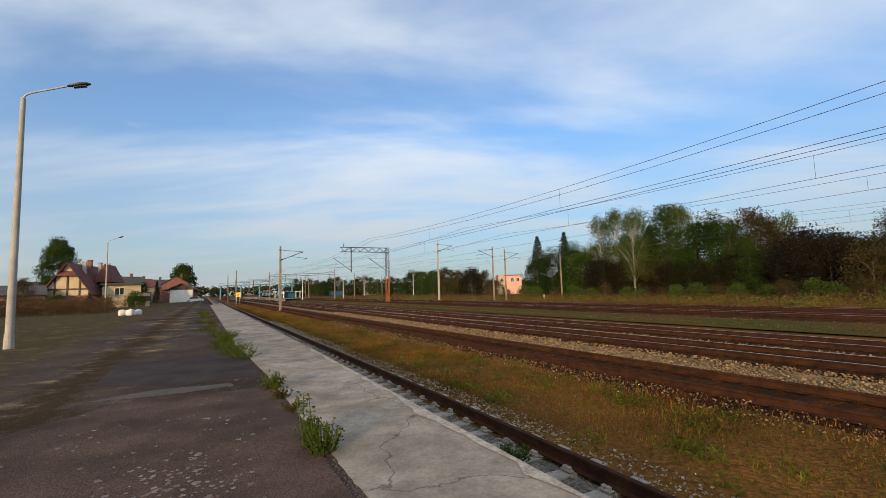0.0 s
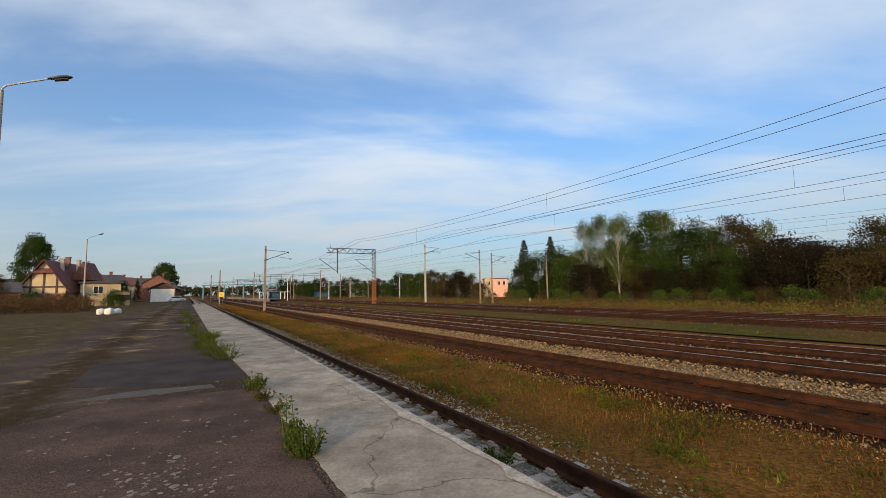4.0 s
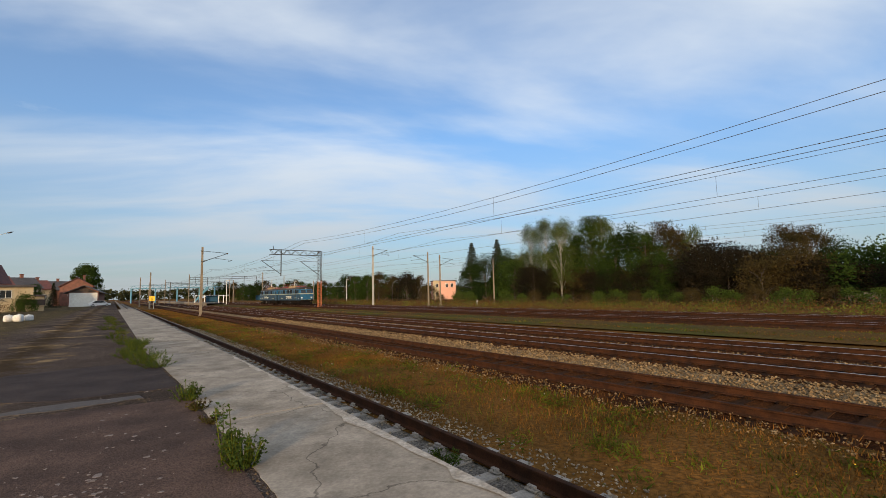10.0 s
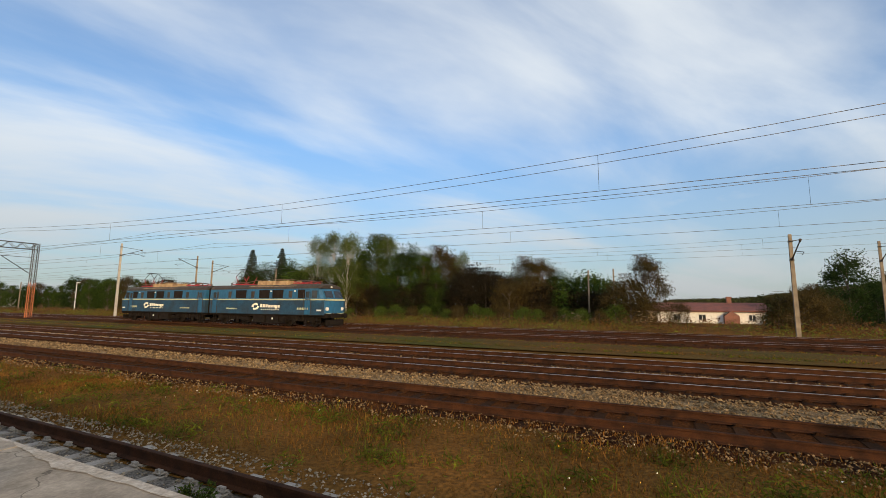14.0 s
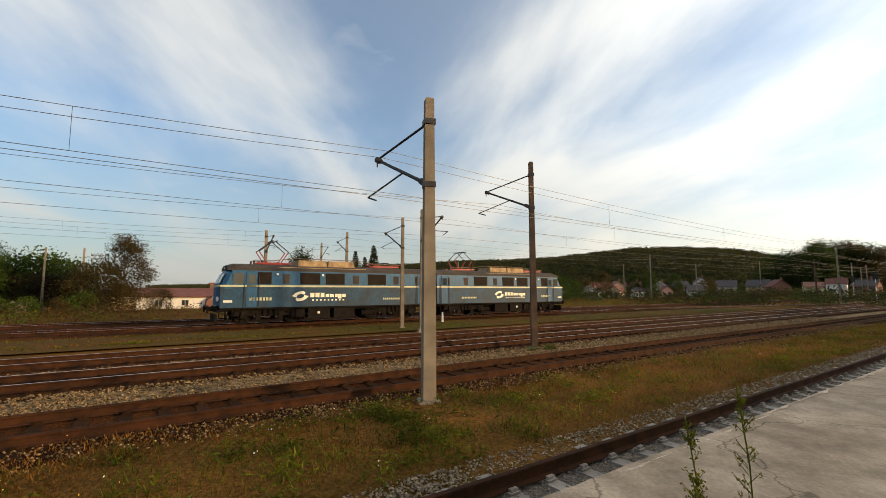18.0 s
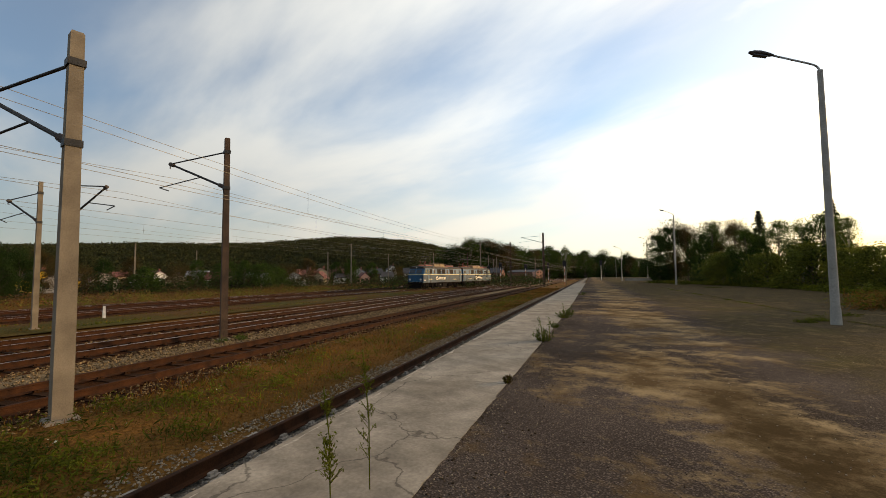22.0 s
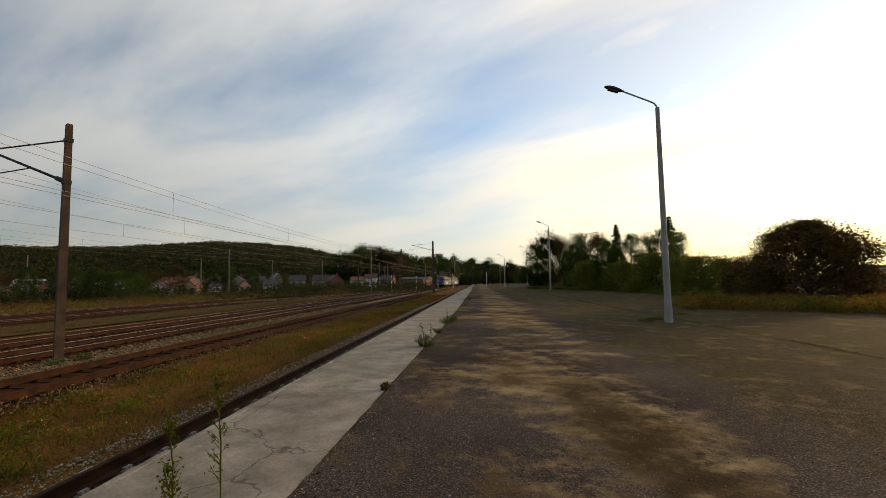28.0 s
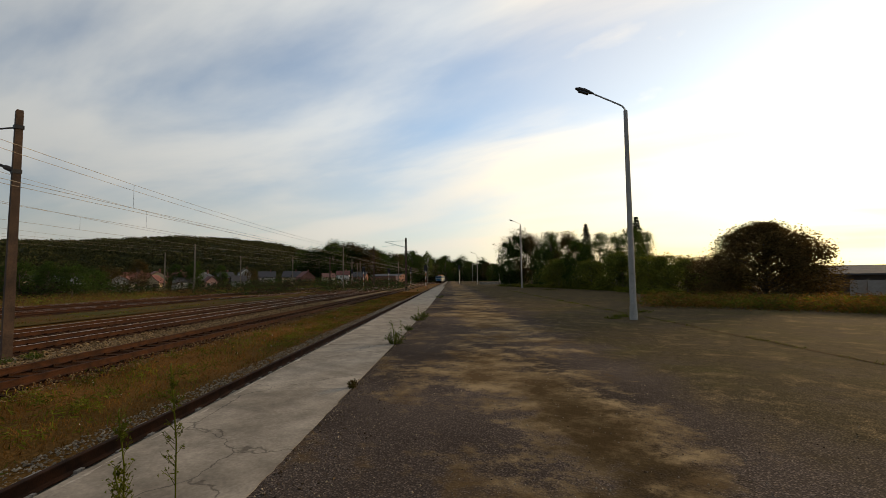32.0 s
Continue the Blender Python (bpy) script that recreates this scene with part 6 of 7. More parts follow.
for k in range(1500):
    az, r = rng.uniform(132, 160), rng.uniform(310, 410)
    cs.append(tuple(heading(az, r, GROUND + (r * math.tan(radians(SKYLINE(az) - 0.55)) - 1) * rng.random() ** 0.8)))
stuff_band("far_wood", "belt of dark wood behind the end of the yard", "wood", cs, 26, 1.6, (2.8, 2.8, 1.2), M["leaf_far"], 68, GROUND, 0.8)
cs = []
for k in range(900):
    az = rng.uniform(93, 146)
    r = rng.uniform(84, 175)
    cs.append(tuple(heading(az, r, GROUND + rng.uniform(0.2, 2.3) * (0.55 + r / 260) * (0.75 + 0.9 * noise.noise(Vector((az * 0.45, r * 0.04, 2)))))))
stuff_band("scrub", "dark tangled bushes between the lines and the gardens", "scrub", cs[::2], 40, 0.42, (1.4, 1.4, 0.5), M["leaf_dark"], 69, GROUND)
stuff_band("scrub", "brown tangled bushes between the lines and the gardens", "scrub", cs[1::2], 40, 0.42, (1.4, 1.4, 0.5), M["leaf_purple"], 70, GROUND)
cs = []
for k in range(750):
    az = rng.uniform(61, 147)
    r = rng.uniform(150, 420)
    cs.append(tuple(heading(az, r, GROUND + rng.uniform(0.3, 1.9) * (0.6 + r / 350))))
stuff_band("far_wood", "hedges and garden trees between the far houses", "wood", cs, 32, 0.9, (2.2, 2.2, 0.8), M["leaf_dark"], 38, GROUND)
cs = []
for k in range(520):
    az = rng.uniform(61, 145)
    r = rng.uniform(140, 330)
    cs.append(tuple(heading(az, r, GROUND + rng.uniform(0.3, 1.6) * (0.6 + r / 350))))
stuff_band("far_wood", "brown and yellow garden bushes between the far houses", "wood", cs, 28, 0.85, (1.8, 1.8, 0.8), M["leaf_brown"], 39, GROUND)


cs = []
for k in range(900):
    az = rng.uniform(-55, 29)
    r = rng.uniform(940, 1050)
    top = 17 + 5 * noise.noise(Vector((az * 0.35, 0, 4))) + 3 * noise.noise(Vector((az * 1.6, 0, 8)))
    cs.append(tuple(heading(az, r, GROUND + top * rng.random() ** 0.6)))
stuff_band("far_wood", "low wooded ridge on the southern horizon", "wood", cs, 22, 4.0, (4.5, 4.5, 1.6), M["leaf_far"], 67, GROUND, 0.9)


# grass of the verge, blade by blade
def blades(name, label, a0, a1, u0, u1, count, h0, h1, material, seed, z, grow=None, broad=0.012):
    rng = np.random.default_rng(seed)
    uu = rng.uniform(-1, 1, count * 2)
    uu = np.sign(uu) * np.abs(uu) ** 1.6
    uu = (u0 + u1) / 2 + uu * (u1 - u0) / 2
    aa = rng.uniform(a0, a1, count * 2)
    r = np.hypot(aa, uu)
    az = np.radians(PH) + np.arctan2(uu, aa)
    x, y = r * np.sin(az), r * np.cos(az)
    if grow is not None:
        f = np.array([noise.noise(Vector((p * 0.75, q * 0.75, seed))) + 0.35 * noise.noise(Vector((p * 1.9, q * 1.9, seed + 9))) for p, q in zip(x, y)])
        ok = np.argsort(-f if grow > 0 else f)[:count]
        x, y, r = x[ok], y[ok], r[ok]
    n = len(x)
    k = 1 + r / 45
    h = rng.uniform(h0, h1, n) * (0.8 + 0.4 * rng.random(n))
    a = rng.uniform(0, 6.28, n)
    lean = rng.normal(size=(n, 2)) * h[:, None] * 0.4
    w = broad * k * rng.uniform(0.7, 1.4, n)
    zz = np.full(n, z)
    v = np.stack([np.stack([x - np.cos(a) * w, y - np.sin(a) * w, zz], -1), np.stack([x + np.cos(a) * w, y + np.sin(a) * w, zz], -1),
                  np.stack([x + lean[:, 0], y + lean[:, 1], zz + h], -1)], 1)
    me = bpy.data.meshes.new(name)
    me.from_pydata(v.reshape(-1, 3).tolist(), [], np.arange(n * 3).reshape(-1, 3).tolist())
    me.materials.append(material)
    return tagged(new(name, me), label, "grass", kind="stuff")


blades("dry_grass", "dry straw-coloured grass of the verge", 5.0, 8.6, -110, 80, 96000, 0.03, 0.11, M["straw"], 41, GROUND, None, 0.009)
blades("green_grass", "patches of green grass in the verge", 5.1, 8.5, -100, 70, 19000, 0.04, 0.12, M["grass"], 42, GROUND, 1, 0.009)
blades("tall_grass", "taller yellow-green grass clumps in the verge", 5.2, 8.4, -60, 60, 4200, 0.12, 0.26, M["grass"], 47, GROUND, 1, 0.007)
blades("green_grass", "low green grass between the tracks", 24.0, 28.2, -110, 110, 14000, 0.04, 0.12, M["grass"], 43, GROUND + 0.05, 1, 0.02)
blades("dry_grass", "dry grass between the tracks", 24.2, 28.2, -110, 110, 8000, 0.04, 0.12, M["straw"], 44, GROUND + 0.05, None, 0.02)
blades("weeds", "sparse weeds in the ballast", 7.8, 9.0, -40, 40, 2200, 0.04, 0.11, M["straw"], 45, GROUND + 0.08, None, 0.007)


rng = np.random.default_rng(61)
cs = []
for k in range(300):
    u = rng.uniform(-1, 1) ** 2 * rng.choice([-1, 1]) * 45 + 4
    p = along(rng.uniform(5.2, 8.4), u)
    cs.append((p.x, p.y, GROUND + rng.uniform(0.05, 0.13)))
stuff_band("green_tufts", "fresh green weed tufts in the dry verge", "weeds", cs, 60, 0.13, (0.17, 0.17, 0.07), M["grass"], 62, GROUND, 0.16)
cs = []
for k in range(64):
    u = rng.uniform(-30, 34)
    p = along(rng.uniform(5.2, 8.4), u)
    cs.append((p.x, p.y, GROUND + rng.uniform(0.12, 0.28)))
stuff_band("wild_flowers", "small white wild flowers in the verge", "flowers", cs, 2, 0.028, (0.08, 0.08, 0.03), M["flower"], 63, GROUND, 0.9)
cs = [c for c in cs[::2]]
stuff_band("wild_flowers", "yellow wild flowers in the verge", "flowers", [(x + 0.9, y + 0.7, z) for x, y, z in cs], 3, 0.02, (0.14, 0.14, 0.05), M["yellow"], 64, GROUND, 0.9)


# weeds by the platform joint
def weed(x, y, h, w, n, label, seed, spike=0, z=0.02, material="leaf_fresh"):
    rng = np.random.default_rng(seed)
    h, w = h * 0.72, w * 0.62
    t = thing("weed", pose(x, y, z), label, "weed", "weeds along the platform joint")
    g = Geo()
    cs = []
    for k in range(n):
        a, r = rng.uniform(0, 6.28), w / 2 * math.sqrt(rng.random())
        hh = h * rng.uniform(0.45, 1.0) * (1 - 0.5 * (2 * r / w) ** 2)
        b = Vector((math.cos(a) * r * 0.5, math.sin(a) * r * 0.5, -0.03))
        e = Vector((math.cos(a) * r * 1.1, math.sin(a) * r * 1.1, hh))
        g.tube(b, e, 0.006, 0.003, 4, False)
        for i in range(10):
            s = rng.uniform(0.2, 1.05)
            cs.append(tuple(b.lerp(e, s) + Vector(rng.normal(size=3) * 0.02)))
    for k in range(spike):
        b = Vector((rng.uniform(-0.1, 0.1) - 0.12, rng.uniform(-0.05, 0.05), 0))
        e = b + Vector((rng.uniform(-0.08, 0.08), rng.uniform(-0.08, 0.08), h * 1.55))
        g.tube(b, e, 0.007, 0.003, 4, False)
        for i in range(34):
            s = rng.uniform(0.25, 1.02)
            cs.append(tuple(b.lerp(e, s) + Vector(rng.normal(size=3) * 0.028)))
    part("stem_clump", g, M["grass"], t, kind="stuff")
    part("foliage", quads_mesh("leaves", np.array(cs), np.full(len(cs), 0.042), rng, M[material], aspect=0.5), None, t, kind="stuff")
    return t


def tall_weed(x, y, h, seed):
    """A tall bare stalk with side shoots and small leaves."""
    rng = np.random.default_rng(seed)
    t = thing("weed", pose(x, y, 0.02), "tall thin dried weed stalk with small leaves", "weed", "weeds along the platform joint")
    g = Geo()
    top = Vector((0.05, 0.03, h))
    g.pipe([Vector((0, 0, -0.03)), Vector((0.012, 0.0, h * 0.5)), top, top + Vector((0.05, -0.03, 0.01))], 0.005, 5)
    cs = []
    for k in range(34):
        s = rng.uniform(0.2, 0.97)
        b = Vector((0.03 * s, 0.02 * s, h * s))
        a = rng.uniform(0, 6.28)
        e = b + Vector((math.cos(a), math.sin(a), 1.1)) * 0.09 * (1.25 - s)
        g.tube(b, e, 0.0025, 0.0015, 4, False)
        for i in range(5):
            cs.append(tuple(b.lerp(e, rng.uniform(0.3, 1.1)) + Vector(rng.normal(size=3) * 0.012)))
    part("stalk", g, M["grass"], t)
    part("foliage", quads_mesh("leaves", np.array(cs), np.full(len(cs), 0.025), rng, M["grass"], aspect=0.5), None, t)
    return t


for a, u, h, w, n, label, seed, spike, material in (
        (1.34, -4.6, 0.5, 0.62, 46, "bushy green weed with a tall flower spike", 51, 2, "leaf_fresh"), (1.36, -5.1, 0.42, 0.4, 26, "bushy green weed in the joint", 52, 1, "leaf_fresh"),
        (1.28, -8.1, 0.42, 0.7, 40, "low leafy green weed in the joint", 53, 0, "leaf_fresh"), (1.33, -7.3, 0.22, 0.5, 20, "low brown weed in the joint", 54, 0, "leaf_brown"),
        (1.35, -6.5, 0.14, 0.5, 16, "withered brown weed in the joint", 55, 0, "leaf_brown"), (1.02, 11.3, 0.5, 0.75, 40, "bushy green weed in the joint", 56, 2, "leaf_fresh"),
        (1.1, 6.9, 0.14, 0.3, 12, "small dark weed in the joint", 57, 0, "leaf_brown"), (0.98, 14.2, 0.25, 0.5, 18, "low green weed in the joint", 58, 0, "leaf_fresh"),
        (0.85, 17.4, 0.45, 1.0, 34, "bushy green weed in the joint", 59, 1, "leaf_fresh"), (0.75, 18.8, 0.4, 0.8, 26, "bushy green weed in the joint", 76, 1, "leaf_fresh"),
        (0.6, 37.5, 0.4, 1.2, 26, "bushy green weed in the joint", 77, 0, "leaf_fresh")):
    p = along(a, u)
    weed(p.x, p.y, h, w, n, label, seed, spike, 0.02, material)
p = along(3.9, -4.9)
weed(p.x, p.y, 0.3, 0.8, 30, "green weed growing between the sleepers", 78, 0, GROUND + 0.1)
for k, (a, u) in enumerate(((12.5, 12.9), (12.8, 14.1), (12.4, 13.6))):
    p = along(a, u)
    weed(p.x, p.y, 0.3, 0.9, 24, "low green weeds in the ballast at the foot of a mast", 110 + k, 0, RAIL - 0.2)
for k in range(9):
    p = along(1.0 - 0.04 * k + random.uniform(-0.2, 0.5), -12.4 - k * 0.9)
    weed(p.x, p.y, random.uniform(0.3, 0.62), random.uniform(0.9, 1.5), 34, "spreading green weeds over the platform edge", 60 + k, 0)
for k in range(14):
    p = along(0.6 - 0.03 * k + random.uniform(-0.4, 0.2), -21 - k * 2.2)
    weed(p.x, p.y, random.uniform(0.2, 0.4), random.uniform(0.9, 1.6), 26, "yellowing weeds along the platform edge", 80 + k, 0, 0.02, "leaf_fresh" if k % 2 else "grass")
for a, u, h, seed in ((1.5, 3.3, 1.0, 71), (1.78, 3.2, 0.72, 72), (1.68, 3.05, 0.4, 73)):
    p = along(a, u)
    tall_weed(p.x, p.y, h, seed)
for a, u, w, n, seed in ((-7.3, 18.2, 1.2, 40, 91), (-9.0, 20.5, 1.8, 40, 92), (-13.4, 58.0, 3.5, 70, 93), (-12.6, 72.0, 3.0, 50, 94), (-6.6, 17.4, 1.0, 50, 95), (-12.0, 27.0, 2.0, 50, 101)):
    x, y, _ = along(a, u)
    weed(x, y, 0.17, w, n, "flat tuft of yellow-green grass in a crack of the asphalt", seed, 0, 0.0, "grass")

blades("green_grass", "low grass along a seam of the old paving", -8.2, -7.9, 3, 60, 3000, 0.01, 0.045, M["grass"], 48, 0.0, 1, 0.006)
g = Geo()
for k in range(130):
    u = 2.5 + k * 0.45
    p, q = along(-8.0 + 0.06 * noise.noise(Vector((u, 3, 0))), u), along(-8.03 - 0.05 * abs(noise.noise(Vector((u, 7, 0)))) + 0.06 * noise.noise(Vector((u, 3, 0))), u)
    g.v += [(p.x, p.y, 0.0065), (q.x, q.y, 0.0065)]
g.f = [(2 * k, 2 * k + 1, 2 * k + 3, 2 * k + 2) for k in range(129)]
tagged(part("paving_seam", g, M["soil"], label="dark earth-filled seam in the old paving", kind="structure"), category="seam")


# ---- buildings ----
def wall_pose(az, r, z=0.0, turn=0.0):
    """A pose that faces the yard: x to the right as seen from there, y away."""
    p = heading(az, r, z)
    return Matrix.Translation(p) @ pose(0, 0, 0, 0, 0, -az + turn)


def window(parent, x, z, w, h, y=0.0, m=None, frame_mat="white", recess=0.08):
    """A window let into a wall at y: frame, glass and sill."""
    m = m or Matrix()
    f = Geo()
    t = 0.07
    f.box(x, y, z, w, 0.1, t, m).box(x, y, z + h - t, w, 0.1, t, m).box(x - w / 2 + t / 2, y, z, t, 0.1, h, m).box(x + w / 2 - t / 2, y, z, t, 0.1, h, m).box(x, y, z, t * 0.7, 0.08, h, m)
    win = part("window", f, M[frame_mat], parent)
    part("pane", Geo().box(x, y + 0.02, z + t, w - 2 * t, 0.03, h - 2 * t, m), M["glass"], win)
    part("sill", Geo().box(x, y - 0.06, z - 0.06, w + 0.16, 0.2, 0.06, m), M["old_concrete"], win)
    return win


def house(m, w, d, eave, ridge, wall, roof, label, gable_front=True, windows=(), name="house", chimney=True, over=0.4, category="house"):
    """A house with a pitched roof; gable_front: the gable looks at the yard."""
    t = thing(name, m, label, category)
    if gable_front:
        g = Geo().prism([(-w / 2, -0.3), (w / 2, -0.3), (w / 2, eave), (0, ridge - 0.1), (-w / 2, eave)], 0, d)
        slope = (ridge - eave) / (w / 2)
        for s in (-1, 1):
            r = Geo()
            xo = w / 2 + over
            zo = eave - slope * over
            r.add([(0, -over, ridge), (s * xo, -over, zo), (s * xo, d + over, zo), (0, d + over, ridge), (0, -over, ridge + 0.16), (s * xo, -over, zo + 0.16), (s * xo, d + over, zo + 0.16), (0, d + over, ridge + 0.16)],
                  [(0, 1, 2, 3), (7, 6, 5, 4), (0, 4, 5, 1), (1, 5, 6, 2), (2, 6, 7, 3), (3, 7, 4, 0)])
            part("roof", r, M[roof], t)
    else:
        rot = pose(0, 0, 0, 0, 0, 90)
        g = Geo().prism([(0, -0.3), (d, -0.3), (d, eave), (d / 2, ridge - 0.1), (0, eave)], -w / 2, w / 2, Matrix(((0, 1, 0, 0), (1, 0, 0, 0), (0, 0, 1, 0), (0, 0, 0, 1))))
        slope = (ridge - eave) / (d / 2)
        for s in (-1, 1):
            r = Geo()
            yo = d / 2 + s * (d / 2 + over)
            zo = eave - slope * over
            x0, x1, yr = -w / 2 - over, w / 2 + over, d / 2
            r.add([(x0, yr, ridge), (x0, yo, zo), (x1, yo, zo), (x1, yr, ridge), (x0, yr, ridge + 0.16), (x0, yo, zo + 0.16), (x1, yo, zo + 0.16), (x1, yr, ridge + 0.16)],
                  [(0, 1, 2, 3), (7, 6, 5, 4), (0, 4, 5, 1), (1, 5, 6, 2), (2, 6, 7, 3), (3, 7, 4, 0)])
            part("roof", r, M[roof], t)
    part("wall", g, M[wall], t)
    if chimney:
        cx, cy = (w * 0.18, d * 0.45) if gable_front else (w * 0.22, d * 0.5)
        part("chimney", Geo().box(cx, cy, ridge - 0.8, 0.6, 0.6, 1.7).box(cx, cy, ridge + 0.9, 0.75, 0.75, 0.12), M["brick"], t)
    for x, z, ww, hh in windows:
        window(t, x, z, ww, hh, -0.03)
    return t


# house with a timbered gable, its flat-roofed annex and the big roof behind
hp = wall_pose(-40.3, 97, 0, -20)
h1 = house(hp, 5.8, 13, 3.4, 7.7, "plaster", "rooftile", "cream plastered house with red tiled roof and dark timber frame", True, (), over=0.7)
for x in (-1.7, 0.0, 1.7):
    part("timber_post", Geo().box(x, -0.05, 2.0, 0.24, 0.12, 3.4 if x else 4.4), M["timber"], h1)
part("timber_beam", Geo().box(0, -0.06, 3.25, 5.8, 0.12, 0.26), M["timber"], h1)
part("half_hip", Geo().add([(0, 1.8, 7.74), (-1.42, -0.78, 5.62), (1.42, -0.78, 5.62), (0, 1.8, 7.9), (-1.42, -0.78, 5.78), (1.42, -0.78, 5.78)], [(0, 2, 1), (3, 4, 5), (0, 1, 4, 3), (1, 2, 5, 4), (2, 0, 3, 5)]), M["rooftile"], h1, "clipped red tiled gable end")
part("lower_cladding", Geo().box(0, -0.08, 0.0, 5.7, 0.14, 2.3), M["brick"], h1, "weathered brown board cladding")
part("notice", Geo().box(-0.6, -0.18, 1.2, 1.0, 0.05, 0.5), M["white"], h1)
for x, y in ((0.9, 4), (1.9, 8), (2.5, 10)):
    part("chimney", Geo().box(x, y, 6.0, 0.55, 0.5, 2.2).box(x, y, 8.2, 0.7, 0.65, 0.14), M["plaster_grey"], h1)
part("dormer", Geo().prism([(1.8, 4.6), (5.0, 4.6), (3.4, 7.9)], 5, 11), M["rooftile"], h1, "red tiled cross gable")
an = thing("annex", wall_pose(-35.9, 98, 0, 4), "low cream annex with flat roof beside the house", "annex")
part("wall", Geo().box(0, 3, -0.2, 5.6, 6, 4.2), M["plaster"], an)
part("roof_slab", Geo().box(0, 3, 4.0, 6.3, 6.8, 0.28), M["slate"], an)
part("porch", Geo().box(3.4, 1.2, 0, 1.6, 2.4, 2.5), M["plaster"], an)
part("porch_roof", Geo().box(3.4, 1.0, 2.5, 2.1, 3.0, 0.18), M["slate"], an)
window(an, -0.4, 2.2, 1.4, 1.3, -0.03)
window(an, -1.8, 0.6, 0.7, 0.7, -0.03)
part("door", Geo().box(1.4, -0.03, 0, 0.9, 0.08, 2.0), M["timber"], an)
part("balcony_rail", Geo().box(3.0, -0.4, 1.0, 2.6, 0.08, 0.9), M["timber"], an)
for az, r, w, d, e, rd, wl_, rf in ((-35.2, 150, 8, 10, 5.0, 7.6, "plaster_grey", "slate"), (-34.1, 165, 7, 9, 5.0, 7.4, "plaster", "rooftile"), (-32.7, 190, 9, 10, 5.2, 8.0, "brick", "slate"), (-37, 132, 7, 8, 4.6, 7.2, "plaster", "rooftile")):
    house(wall_pose(az, r, 0, 20), w, d, e, rd, wl_, rf, "distant house with steep roof and chimneys", False, ((-2, 2.2, 1, 1.3), (1.5, 2.2, 1, 1.3)))
house(wall_pose(-44.7, 94, 0, 0), 9, 8, 2.6, 4.0, "brick", "slate", "low dark brick shed behind the weeds", False, ((0, 0.9, 1.2, 1.0),), name="shed", chimney=True, category="shed")
wb = thing("workshop", wall_pose(-42.8, 120, 0), "pale flat-roofed workshop behind the weeds", "workshop")
part("wall", Geo().box(0, 4, -0.2, 6.5, 8, 3.4), M["white"], wb)
part("upper_storey", Geo().box(0, 5, 3.2, 5.4, 6, 2.0), M["plaster_grey"], wb)
part("roof_slab", Geo().box(0, 4, 5.2, 5.8, 6.4, 0.2), M["slate"], wb)
# goods shed at the end of the yard
gs = house(wall_pose(-30.6, 146, 0, -4), 6.0, 30, 3.8, 5.3, "brick", "slate", "brick goods shed with pale end wall and dark roof", True, (), name="goods_shed", chimney=False, over=0.9, category="goods shed")
part("end_wall", Geo().box(0, -0.06, 0, 5.6, 0.1, 3.5), M["white"], gs, "pale painted end wall")
part("end_gable", Geo().prism([(-2.9, 3.6), (2.9, 3.6), (0, 5.0)], -0.1, -0.02), M["timber"], gs)
house(wall_pose(-31.2, 178, 0, -4), 8, 10, 6.0, 8.6, "brick", "rooftile", "brick station house with red roof behind the goods shed", True, ((-1.5, 3, 1, 1.6), (1.5, 3, 1, 1.6)))


def car(m, paint, label):
    t = thing("car", m, label, "car")
    part("body", Geo().prism([(-2.1, 0.3), (2.1, 0.3), (2.15, 0.75), (1.3, 0.92), (0.75, 1.38), (-1.0, 1.42), (-1.75, 0.98), (-2.15, 0.9)], -0.85, 0.85), M[paint], t)
    for y in (-0.86, 0.86):
        part("side_glass", Geo().prism([(-1.5, 0.95), (1.1, 0.93), (0.7, 1.32), (-0.95, 1.35)], y - 0.01, y + 0.01), M["glass"], t)
        for x in (-1.35, 1.35):
            wh = part("wheel", Geo().tube((x, y * 0.9, 0.31), (x, y * 1.02, 0.31), 0.31, 0.31, 14), M["tyre"], t)
            part("rim", Geo().tube((x, y * 1.02, 0.31), (x, y * 1.035, 0.31), 0.19, 0.18, 12), M["galv"], wh)
    return t


car(wall_pose(-29.3, 138, 0, 8), "car_paint", "silver car parked by the goods shed")
sg = thing("warning_sign", wall_pose(-24.8, 118, GROUND), "square yellow sign with a black mark on two posts", "sign")
for x in (-0.35, 0.35):
    part("post", Geo().tube((x, 0.05, 0), (x, 0.05, 1.9), 0.04), M["galv"], sg)
part("board", Geo().box(0, 0, 1.9, 1.1, 0.05, 1.0), M["yellow"], sg)
part("mark", Geo().box(0, -0.035, 2.2, 0.34, 0.02, 0.12).box(0, -0.035, 2.45, 0.5, 0.02, 0.12), M["black"], sg)
part("cap_board", Geo().box(0, 0, 2.93, 0.6, 0.05, 0.22), M["black"], sg)


